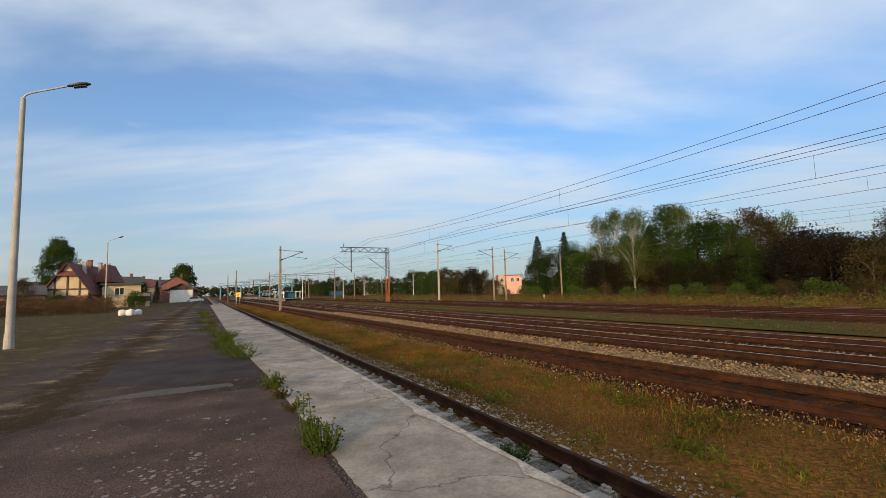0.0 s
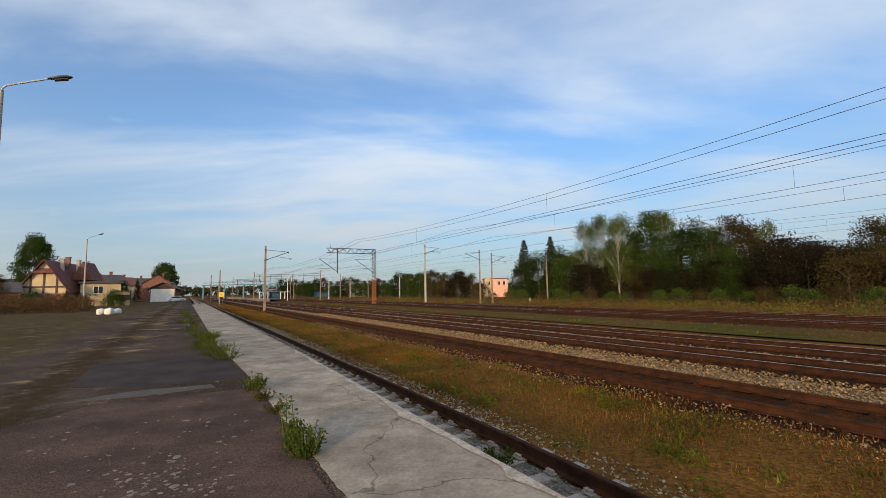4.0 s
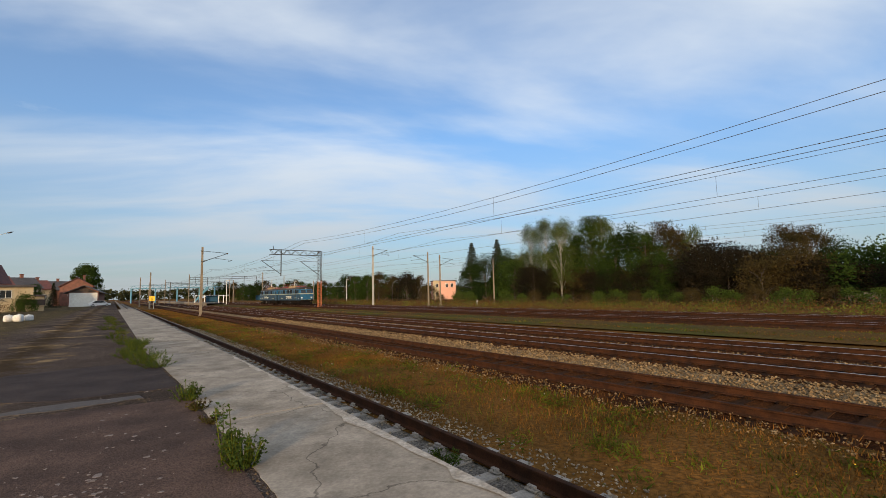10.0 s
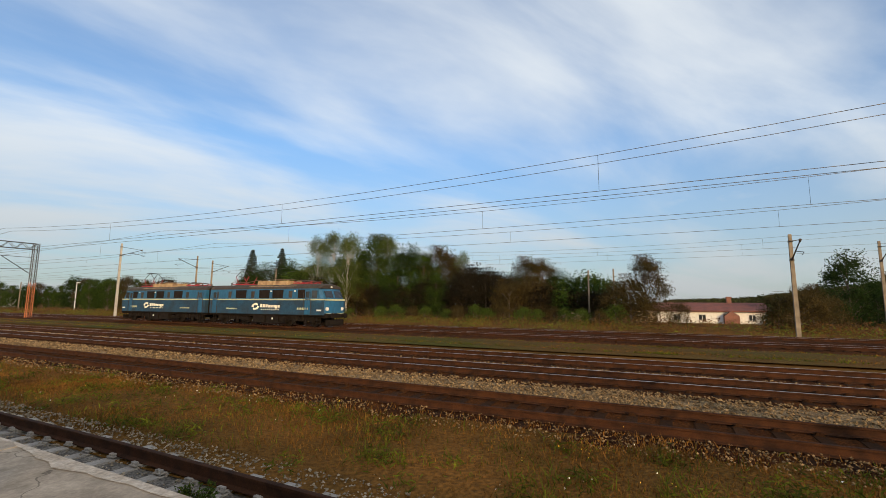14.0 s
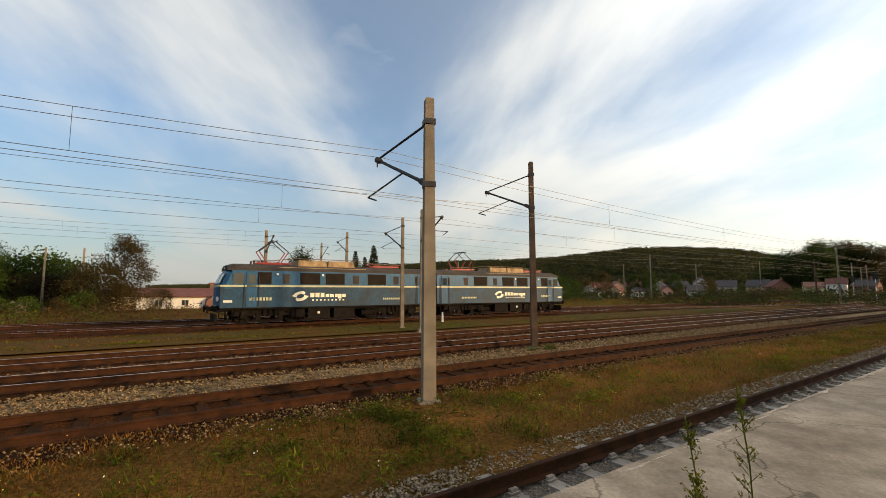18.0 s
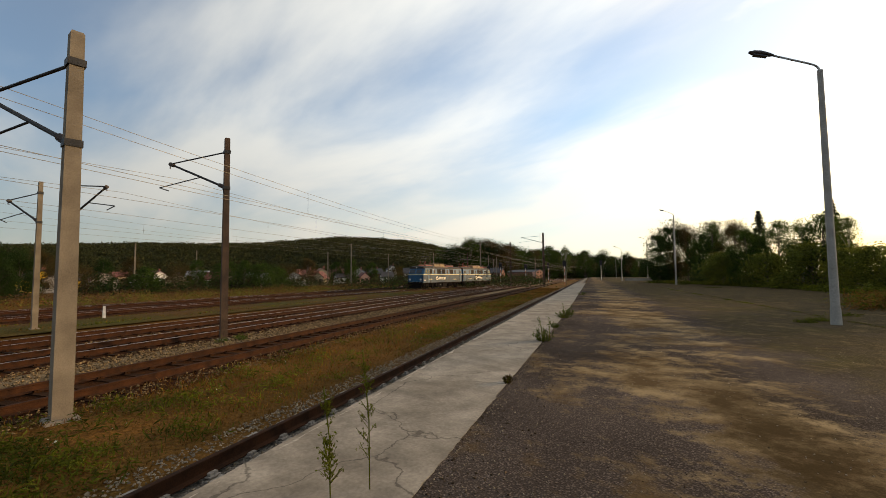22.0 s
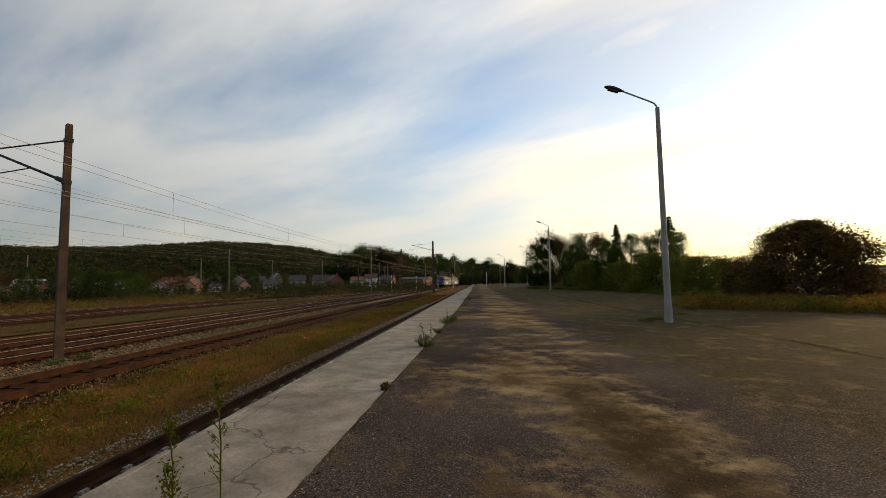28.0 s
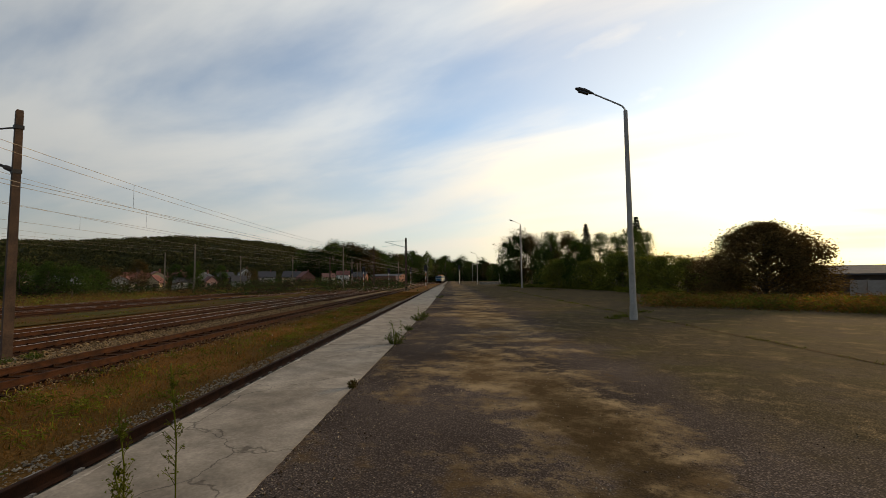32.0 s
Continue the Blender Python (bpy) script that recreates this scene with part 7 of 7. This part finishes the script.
def sack(m, seed, label="filled white builder's sack at the edge of the asphalt"):
    rng = np.random.default_rng(seed)
    t = thing("sack", m, label, "sack", "sacks by the lamp")
    bm = bmesh.new()
    bmesh.ops.create_icosphere(bm, subdivisions=3, radius=0.5)
    for v in bm.verts:
        p = v.co
        k = max(abs(p.x), abs(p.y), abs(p.z)) * 2
        q = p / max(k, 0.3)
        v.co = p * 0.45 + q * 0.5 + Vector((0.03 * noise.noise(p * 4 + Vector((seed, 0, 0))), 0.03 * noise.noise(p * 4 + Vector((0, seed, 0))), 0.06 * noise.noise(p * 3)))
        v.co.z = max(v.co.z, -0.4)
    me = bpy.data.meshes.new("cloth")
    bm.to_mesh(me); bm.free()
    me.materials.append(M["bag"])
    me.polygons.foreach_set("use_smooth", [True] * len(me.polygons))
    part("cloth", me, None, t)
    part("tied_neck", Geo().tube((0.05, 0, 0.38), (0.1, 0.05, 0.55), 0.12, 0.05, 8), M["bag"], t)
    return t


for az, r, sc, seed in ((-35.7, 50.5, 0.62, 1), (-35, 50.0, 0.66, 2), (-34.3, 50.8, 0.58, 3)):
    s = sack(Matrix.Translation(heading(az, r, 0.4 * sc)) @ pose(0, 0, 0, 0, 0, seed * 50), seed)
    s.scale = (sc, sc, sc)

# ---- the station to the south ----
gt = thing("signal_gantry", pose(*along(31.4, -80.6).xy, GROUND), "lattice gantry with red-lead mast and dark truss over the tracks", "gantry")
hgt, dep = 10.6, 0.85
d = -heading(PH)
q = Vector((-d.y, d.x, 0))
for zs, ze, material in ((0, 5.0, "signal_red"), (5.0, hgt + 0.1, "steel")):
    for sx in (-0.28, 0.28):
        for sy in (-0.28, 0.28):
            part("mast_leg", Geo().tube(d * sx + q * sy + Vector((0, 0, zs)), d * sx + q * sy + Vector((0, 0, ze)), 0.055, 0.055, 4), M[material], gt)
    k = zs
    while k < ze - 0.6:
        for s1, s2 in (((-0.28, -0.28), (0.28, -0.28)), ((-0.28, 0.28), (0.28, 0.28)), ((-0.28, -0.28), (-0.28, 0.28)), ((0.28, -0.28), (0.28, 0.28))):
            part("lacing", Geo().tube(d * s1[0] + q * s1[1] + Vector((0, 0, k)), d * s2[0] + q * s2[1] + Vector((0, 0, k + 0.7)), 0.03, 0.03, 4), M[material], gt)
        k += 0.7
L = 9.2
for zz in (hgt - dep, hgt):
    for s in (-0.28, 0.28):
        part("chord", Geo().tube(q * s - d * 0.3 + Vector((0, 0, zz)), q * s + d * L + Vector((0, 0, zz)), 0.05, 0.05, 4), M["steel"], gt)
for i in range(12):
    x0, x1 = i * L / 12, (i + 1) * L / 12
    za, zb = (hgt - dep, hgt) if i % 2 else (hgt, hgt - dep)
    for s in (-0.28, 0.28):
        part("web", Geo().tube(q * s + d * x0 + Vector((0, 0, za)), q * s + d * x1 + Vector((0, 0, zb)), 0.035, 0.035, 4), M["steel"], gt)
part("drop_post", Geo().tube(d * 7.2 + Vector((0, 0, hgt - 4.7)), d * 7.2 + Vector((0, 0, hgt + 0.1)), 0.1, 0.1, 6), M["steel"], gt)
part("finial", Geo().tube(d * 8.6 + Vector((0, 0, hgt)), d * 8.6 + Vector((0, 0, hgt + 0.7)), 0.09, 0.05, 6), M["steel"], gt)
for base in (d * 0.3, d * 7.2):
    lowp, tip = base + Vector((0, 0, hgt - 4.4)), base + d * 3.4 + Vector((0, 0, hgt - 2.0))
    part("bracket", Geo().tube(lowp, tip, 0.05).tube(base + Vector((0, 0, hgt - 2.0)), tip, 0.03), M["steel"], gt)
    part("steady_arm", Geo().tube(base + Vector((0, 0, hgt - 3.6)), base + d * 4.2 + Vector((0, 0, hgt - 3.9)), 0.03), M["steel"], gt)


def portal(az0, az1, r, z, label):
    """A light crossbeam over many tracks on two posts."""
    p0, p1 = heading(az0, r), heading(az1, r * 0.93)
    t = thing("catenary_portal", pose(0, 0, 0), label, "catenary portal", "catenary portals")
    for p in (p0, p1):
        part("post", Geo().tube((p.x, p.y, GROUND), (p.x, p.y, z + 1.6), 0.18, 0.12, 8), M["old_concrete"], t)
    for dz in (0, 0.55):
        part("beam", Geo().tube((p0.x, p0.y, z + dz), (p1.x, p1.y, z + dz), 0.06, 0.06, 5), M["steel"], t)
    for k in range(6):
        pm = p0.lerp(p1, (k + 0.5) / 6)
        part("hanger", Geo().tube((pm.x, pm.y, z + 0.5), (pm.x, pm.y, z - 1.8), 0.05, 0.05, 5), M["steel"], t)
    return t


portal(-21.4, -13.7, 150, 7.0, "steel portal carrying the overhead lines")
portal(-23.7, -17.3, 215, 7.6, "steel portal carrying the overhead lines")
portal(-25.2, -20.3, 280, 8.6, "steel portal carrying the overhead lines")
# footbridge
fb = thing("footbridge", pose(0, 0, 0), "pale blue steel footbridge across the station tracks", "footbridge")
p0, p1 = heading(-26.9, 300), heading(-18.6, 268)
for dz in (0.0, 1.5):
    part("girder", Geo().tube((p0.x, p0.y, 7.4 + dz), (p1.x, p1.y, 7.4 + dz), 0.15, 0.15, 4), M["bridge"], fb)
for k in range(22):
    pa, pb = p0.lerp(p1, k / 22), p0.lerp(p1, (k + 1) / 22)
    part("brace", Geo().tube((pa.x, pa.y, 7.4 + 1.5 * (k % 2)), (pb.x, pb.y, 8.9 - 1.5 * (k % 2)), 0.1, 0.1, 4), M["bridge"], fb)
part("deck", Geo().add([(p0.x, p0.y, 7.1), (p1.x, p1.y, 7.1), (p1.x + 0.7, p1.y + 2, 7.1), (p0.x + 0.7, p0.y + 2, 7.1), (p0.x, p0.y, 7.4), (p1.x, p1.y, 7.4), (p1.x + 0.7, p1.y + 2, 7.4), (p0.x + 0.7, p0.y + 2, 7.4)], [(0, 3, 2, 1), (4, 5, 6, 7), (0, 1, 5, 4), (1, 2, 6, 5), (2, 3, 7, 6), (3, 0, 4, 7)]), M["bridge"], fb)
for k in (0.02, 0.3, 0.55, 0.8, 0.97):
    pm = p0.lerp(p1, k)
    part("pier", Geo().box(pm.x, pm.y, GROUND, 0.6, 0.6, 7.9), M["bridge"], fb)
pm = p0.lerp(p1, 0.9)
part("stairs", Geo().prism([(-7, 0), (-6, 0), (0, 7.0), (0, 8.0), (-0.9, 8.0)], -0.7, 0.7, Matrix.Translation((pm.x, pm.y, GROUND)) @ pose(0, 0, 0, 0, 0, 10)), M["bridge"], fb)
# platforms with shelters
tagged(part("station_platform", sweep(25.5, steps(-330, -150, 4, 12), [(-2.6, GROUND - 0.1), (-2.6, RAIL + 0.35), (2.6, RAIL + 0.35), (2.6, GROUND - 0.1)]), M["old_concrete"], label="low grey station platform between tracks", kind="structure"), category="platform")


def shelter(az, r, w, label):
    t = thing("shelter", wall_pose(az, r, RAIL + 0.35), label, "shelter", "station shelters")
    part("back_wall", Geo().box(0, 1.4, 0, w, 0.12, 2.3), M["blue"], t)
    for s in (-1, 1):
        part("side_wall", Geo().box(s * w / 2, 0.7, 0, 0.1, 1.4, 2.3), M["blue"], t)
    part("roof", Geo().box(0, 0.7, 2.3, w + 0.5, 2.0, 0.16), M["blue_low"], t)
    part("bench", Geo().box(0, 1.1, 0.4, w * 0.8, 0.4, 0.08).box(0, 1.1, 0, 0.1, 0.3, 0.4), M["timber"], t)
    return t


shelter(-19.1, 175, 3.6, "blue station shelter on the platform")
shelter(-13.6, 230, 7.0, "long blue station shelter on the platform")
for az, r, top in ((-17.6, 160, 7.0), (-12.7, 172, 7.4), (-10.1, 190, 7.2), (-3.8, 175, 7.4)):
    t = thing("platform_lamp", pose(*heading(az, r, GROUND)), "white platform lamp post with short arm", "lamp post", "lamps of the station")
    h = top - GROUND
    part("post", Geo().tube((0, 0, 0), (0, 0, h), 0.14, 0.09, 8), M["white"], t)
    part("head", Geo().box(0.35, 0, h - 0.05, 1.0, 0.35, 0.16, pose(0, 0, 0, 0, 0, -az)), M["white"], t)
for k in range(7):
    az = -20.8 + k * 0.48
    t = thing("canopy_post", pose(*heading(az, 185, GROUND)), "white post of the platform railing", "post", "white platform posts")
    part("shaft", Geo().box(0, 0, 0, 0.22, 0.22, 3.2), M["white"], t)
    part("bar", Geo().box(0.9, 0, 2.95, 1.8, 0.16, 0.16, pose(0, 0, 0, 0, 0, -az)), M["white"], t)
# pink house beyond the lines
ph = thing("house", wall_pose(8.8, 150, GROUND, 10), "flat-roofed pink house with small windows behind the tracks", "house")
part("wall", Geo().box(0, 4, -0.3, 7.4, 8, 6.4), M["pink"], ph)
part("corner_bay", Geo().box(-3.2, -0.2, -0.3, 1.9, 0.6, 6.6), M["plaster"], ph)
part("roof_slab", Geo().box(0, 4, 6.1, 7.9, 8.5, 0.25), M["slate"], ph)
for x, z in ((-2.9, 1.2), (-2.9, 4.0), (0.6, 4.0), (2.4, 4.0)):
    window(ph, x, z, 1.0, 1.3, -0.55 if x < -2 else -0.03)
house(wall_pose(-8.5, 260, GROUND, 15), 10, 9, 5, 7, "plaster_grey", "slate", "distant grey house among trees", False)
house(wall_pose(4.3, 190, GROUND, 30), 9, 9, 5, 7.6, "plaster_grey", "slate", "distant house with dark roof among trees", True)

# ---- houses to the east and north ----
rh = house(wall_pose(66.9, 74, GROUND - 0.2, 8), 13.5, 7, 1.9, 2.9, "white", "rooftile", "long low white cottage with red roof", False, ((-4.2, 0.5, 1.0, 0.9), (-1.0, 0.5, 1.0, 0.9), (5.0, 0.5, 0.9, 0.9)), name="cottage", over=0.5, category="cottage")
part("porch", Geo().prism([(1.6, 0), (3.4, 0), (3.4, 1.2), (2.5, 1.9), (1.6, 1.2)], -0.9, 0), M["brick"], rh, "brown gabled porch")
part("lean_to", Geo().box(-8.2, 3, -0.2, 3.0, 5, 1.9), M["plaster"], rh)
TOWN = ((82.7, 95, 5, 6, 2.6, 4.6, "brick", "rooftile", 1), (91, 120, 5, 6, 2.6, 4.4, "yellow", "slate", 1), (91.9, 112, 5, 5, 1.6, 3.6, "plaster_grey", "slate", 1), (104, 190, 9, 8, 4.0, 6.6, "white", "galv", 0), (100.5, 210, 8, 8, 4.5, 7.0, "white", "rooftile", 1),
        (107.3, 205, 8, 8, 4.2, 6.8, "plaster", "slate", 0), (111.9, 180, 7, 7, 3.4, 6.0, "brick", "rooftile", 1), (114.5, 165, 8, 8, 3.4, 5.6, "white", "rooftile", 1), (116.4, 180, 9, 8, 4.5, 7.0, "plaster", "rooftile", 0), (117.9, 200, 9, 8, 5.0, 8.0, "plaster", "brick", 1),
        (119.7, 210, 8, 9, 5.5, 7.8, "brick", "rooftile", 0), (122.2, 230, 9, 9, 5.0, 8.4, "plaster_grey", "slate", 1), (124.7, 240, 10, 9, 5.2, 8.6, "brick", "slate", 0), (126.7, 235, 6, 8, 8.0, 10.5, "white", "slate", 1), (129, 245, 10, 9, 5.4, 9.0, "plaster_grey", "slate", 0),
        (131.7, 250, 11, 9, 5.4, 9.2, "plaster", "slate", 0), (133.8, 240, 9, 9, 5.2, 8.8, "brick", "rooftile", 1), (136.4, 190, 6, 8, 4.6, 6.4, "plaster", "brick", 0), (138, 240, 8, 8, 6.5, 9.0, "white", "rooftile", 0), (139.9, 230, 9, 8, 5.0, 8.0, "brick", "slate", 0),
        (146.7, 430, 11, 10, 7.0, 10.4, "plaster_grey", "slate", 1), (148.3, 425, 10, 10, 8.0, 11.0, "white", "slate", 0), (150.5, 440, 11, 10, 8.0, 10.6, "white", "rooftile", 0), (152, 445, 12, 10, 7.0, 10.4, "plaster", "slate", 1), (96.9, 230, 9, 8, 4.5, 7.0, "plaster", "rooftile", 0), (109.4, 260, 9, 8, 5, 8, "white", "slate", 1))
for k, (az, r, w, dd, e, rd, wl_, rf, gf) in enumerate(TOWN):
    w, dd, e, rd = (q * (0.8 if 150 < r < 400 else 1.0) for q in (w, dd, e, rd))
    house(wall_pose(az, r, GROUND, -20 + (k * 37) % 50), w, dd, e, rd, wl_, rf, "small distant house with pitched roof among gardens", bool(gf), ((-w * 0.25, e * 0.35, 1.1, 1.3), (w * 0.22, e * 0.35, 1.1, 1.3)), over=0.35)
bk = house(wall_pose(143.3, 200, GROUND, -25), 14, 9, 3.8, 4.8, "brick", "slate", "long low red brick building beside the tracks", False, (), name="brick_building", chimney=False, over=0.1, category="building")
part("end_wall", Geo().box(6.2, -0.05, 0, 1.7, 0.12, 4.0), M["pink"], bk, "pale pink plastered end")
for x in (-3.5, -1.2, 1.2):
    part("opening", Geo().box(x, -0.03, 1.0, 1.0, 0.1, 1.3), M["black"], bk)
for k, (az, r, w) in enumerate(((113.1, 128, 3.0), (114.5, 130, 2.6), (115.7, 132, 3.4), (111.4, 128, 2.4))):
    t = thing("market_stall", wall_pose(az, r, GROUND), "white market stall with canopy among bushes", "stall", "stalls among the gardens")
    part("canopy", Geo().prism([(-w / 2, 2.0), (w / 2, 2.0), (w / 2 - 0.3, 2.5), (-w / 2 + 0.3, 2.5)], 0, 2.4), M["white"], t)
    for s in (-1, 1):
        part("post", Geo().tube((s * w * 0.45, 0.1, 0), (s * w * 0.45, 0.1, 2.0), 0.05), M["white"], t)
    part("counter", Geo().box(0, 0.2, 0, w * 0.8, 0.5, 0.9), M["plaster_grey"], t)


# huts of the allotment gardens
HUTS = ((90.1, 128, "white", "rooftile"), (93, 134, "yellow", "slate"), (95.8, 126, "plaster_grey", "rooftile"), (98.8, 138, "white", "slate"), (102.1, 130, "plaster", "rooftile"), (105.6, 142, "white", "rooftile"),
        (108.5, 133, "brick", "slate"), (110.4, 146, "white", "galv"), (117.4, 140, "plaster", "rooftile"), (120.6, 148, "white", "slate"), (123.2, 152, "pink", "rooftile"), (126.1, 160, "white", "slate"))
for k, (az, r, wl_, rf) in enumerate(HUTS):
    w = 3.4 + (k * 7 % 5) * 0.4
    hut = house(wall_pose(az, r, GROUND, -30 + (k * 53) % 60), w, 3.4, 2.3, 3.5 + (k % 3) * 0.3, wl_, rf, "small painted garden hut with pitched roof", k % 2 == 0, ((-w * 0.22, 0.9, 0.8, 0.9),), name="garden_hut", chimney=False, over=0.3, category="hut")
    part("door", Geo().box(w * 0.22, -0.03, 0, 0.8, 0.07, 1.9), M["timber"], hut)


def signal(az, r, top, label, stripes=True):
    t = thing("railway_signal", wall_pose(az, r, GROUND), label, "railway signal", "signals at the yard throat")
    h = top - GROUND
    n = 6
    for k in range(n):
        part("post_section", Geo().tube((0, 0, h * 0.78 * k / n), (0, 0, h * 0.78 * (k + 1) / n), 0.09, 0.09, 8), M["white" if k % 2 else ("signal_red" if stripes else "galv")], t)
    hd = part("signal_head", Geo().prism([(-0.32, h * 0.72), (0.32, h * 0.72), (0.4, h * 0.8), (0.4, h * 0.97), (0.25, h), (-0.25, h), (-0.4, h * 0.97), (-0.4, h * 0.8)], -0.06, 0.12), M["black"], t, "black signal backboard")
    for k in range(3):
        part("lens_hood", Geo().tube((0, -0.06, h * (0.78 + 0.07 * k)), (0, -0.25, h * (0.78 + 0.07 * k)), 0.1, 0.11, 8), M["black"], hd)
    part("ladder", Geo().tube((0.2, 0.15, 0), (0.2, 0.15, h * 0.75), 0.025).tube((0.42, 0.15, 0), (0.42, 0.15, h * 0.75), 0.025), M["steel"], t)
    return t


for az, r, top, st in ((140.7, 120, 5.2, True), (143.9, 125, 4.9, True), (148.7, 110, 5.1, True), (153, 150, 6.3, False), (146.7, 150, 5.6, True), (139.2, 160, 5.4, True)):
    signal(az, r, top, "tall light signal with black head on a striped post", st)
low_wall = thing("low_wall", wall_pose(157.2, 118, 0), "low pale concrete wall at the end of the yard", "wall")
for k in range(6):
    part("panel", Geo().box(-2.7 + k * 1.08, 0, 0, 1.05, 0.12, 0.75), M["concrete"], low_wall)
# wall and building west of the yard
wc = thing("yard_wall", pose(0, 0, 0), "long pale concrete panel wall behind the grass", "wall")
for k in range(12):
    az = 194.2 + k * 1.25
    part("panel", Geo().box(0, 0, 0, 1.02, 0.12, 1.15), M["plaster_grey"], wc, m=wall_pose(az, 46 - k * 0.3, 0))
    part("post", Geo().box(0.52, 0, 0, 0.14, 0.2, 1.25), M["old_concrete"], wc, m=wall_pose(az, 46 - k * 0.3, 0))
bw = thing("building", wall_pose(206.8, 41, 0), "plain pale building at the yard's edge", "building")
part("wall", Geo().box(0, 5, -0.2, 3.9, 10, 3.6), M["plaster"], bw)
part("roof_slab", Geo().box(0, 5, 3.4, 4.3, 10.4, 0.2), M["slate"], bw)
window(bw, -0.6, 1.4, 1.1, 1.2, -0.03)
house(wall_pose(195.5, 58, 0, 20), 7, 9, 1.6, 2.4, "timber", "slate", "dark barn behind the round shrub", False, (), name="barn", chimney=False, category="barn")
# heap of rubble and small marker stakes by the lines
g = Geo()
rng = np.random.default_rng(77)
for k in range(420):
    p = heading(rng.uniform(50.4, 54.8), rng.uniform(66, 70))
    s = rng.uniform(0.12, 0.35)
    g.box(p.x, p.y, GROUND + rng.uniform(0, 1.2) * (1 - abs((math.degrees(math.atan2(p.x, p.y)) - 52.6) / 2.6) ** 2), s, s * 0.8, s * 0.7, None, s * 0.15)
tagged(part("rubble_heap", g, M["stone_grey"], label="heap of grey broken concrete rubble", kind="stuff"), category="rubble")
for x, y in ((32.4, -3.5), (17.8, 77.3), (47.3, 56.6)):
    t = thing("marker_stake", pose(x, y, GROUND), "short white marker stake beside the track", "stake", "marker stakes")
    part("stake", Geo().box(0, 0, 0, 0.22, 0.16, 0.8, None, 0.03), M["white"], t)
    part("stake_foot", Geo().box(0, 0, -0.05, 0.34, 0.28, 0.14, None, 0.03), M["old_concrete"], t)


# ---- what moves ----
# distance of the leading buffers along the main line, by the clock
GONE = lerp_table([(-1, -284), (9, -109), (10, -90), (11, -71.5), (12, -56.0), (13, -40.8), (13.4, -34.6), (15.5, -3.4), (16.5, 12.0), (18, 35.5), (20, 67.0), (22, 98.5), (24, 130.5), (25.5, 154), (33, 272)])


def motions():
    for unit_ob, wheels, back in ((loco_rear, wheels_rear, 23.85), (loco_front, wheels_front, 8.0)):
        walk(unit_ob, [(k * 0.25, ride(GONE(k * 0.25) - back)) for k in range(129)])
        for w in wheels:
            place = w.matrix_basis.translation.copy()
            walk(w, [(k / 30, Matrix.Translation(place) @ pose(0, 0, 0, 0, math.degrees(GONE(k / 30) / 0.625), 0)) for k in range(961)])


motions()
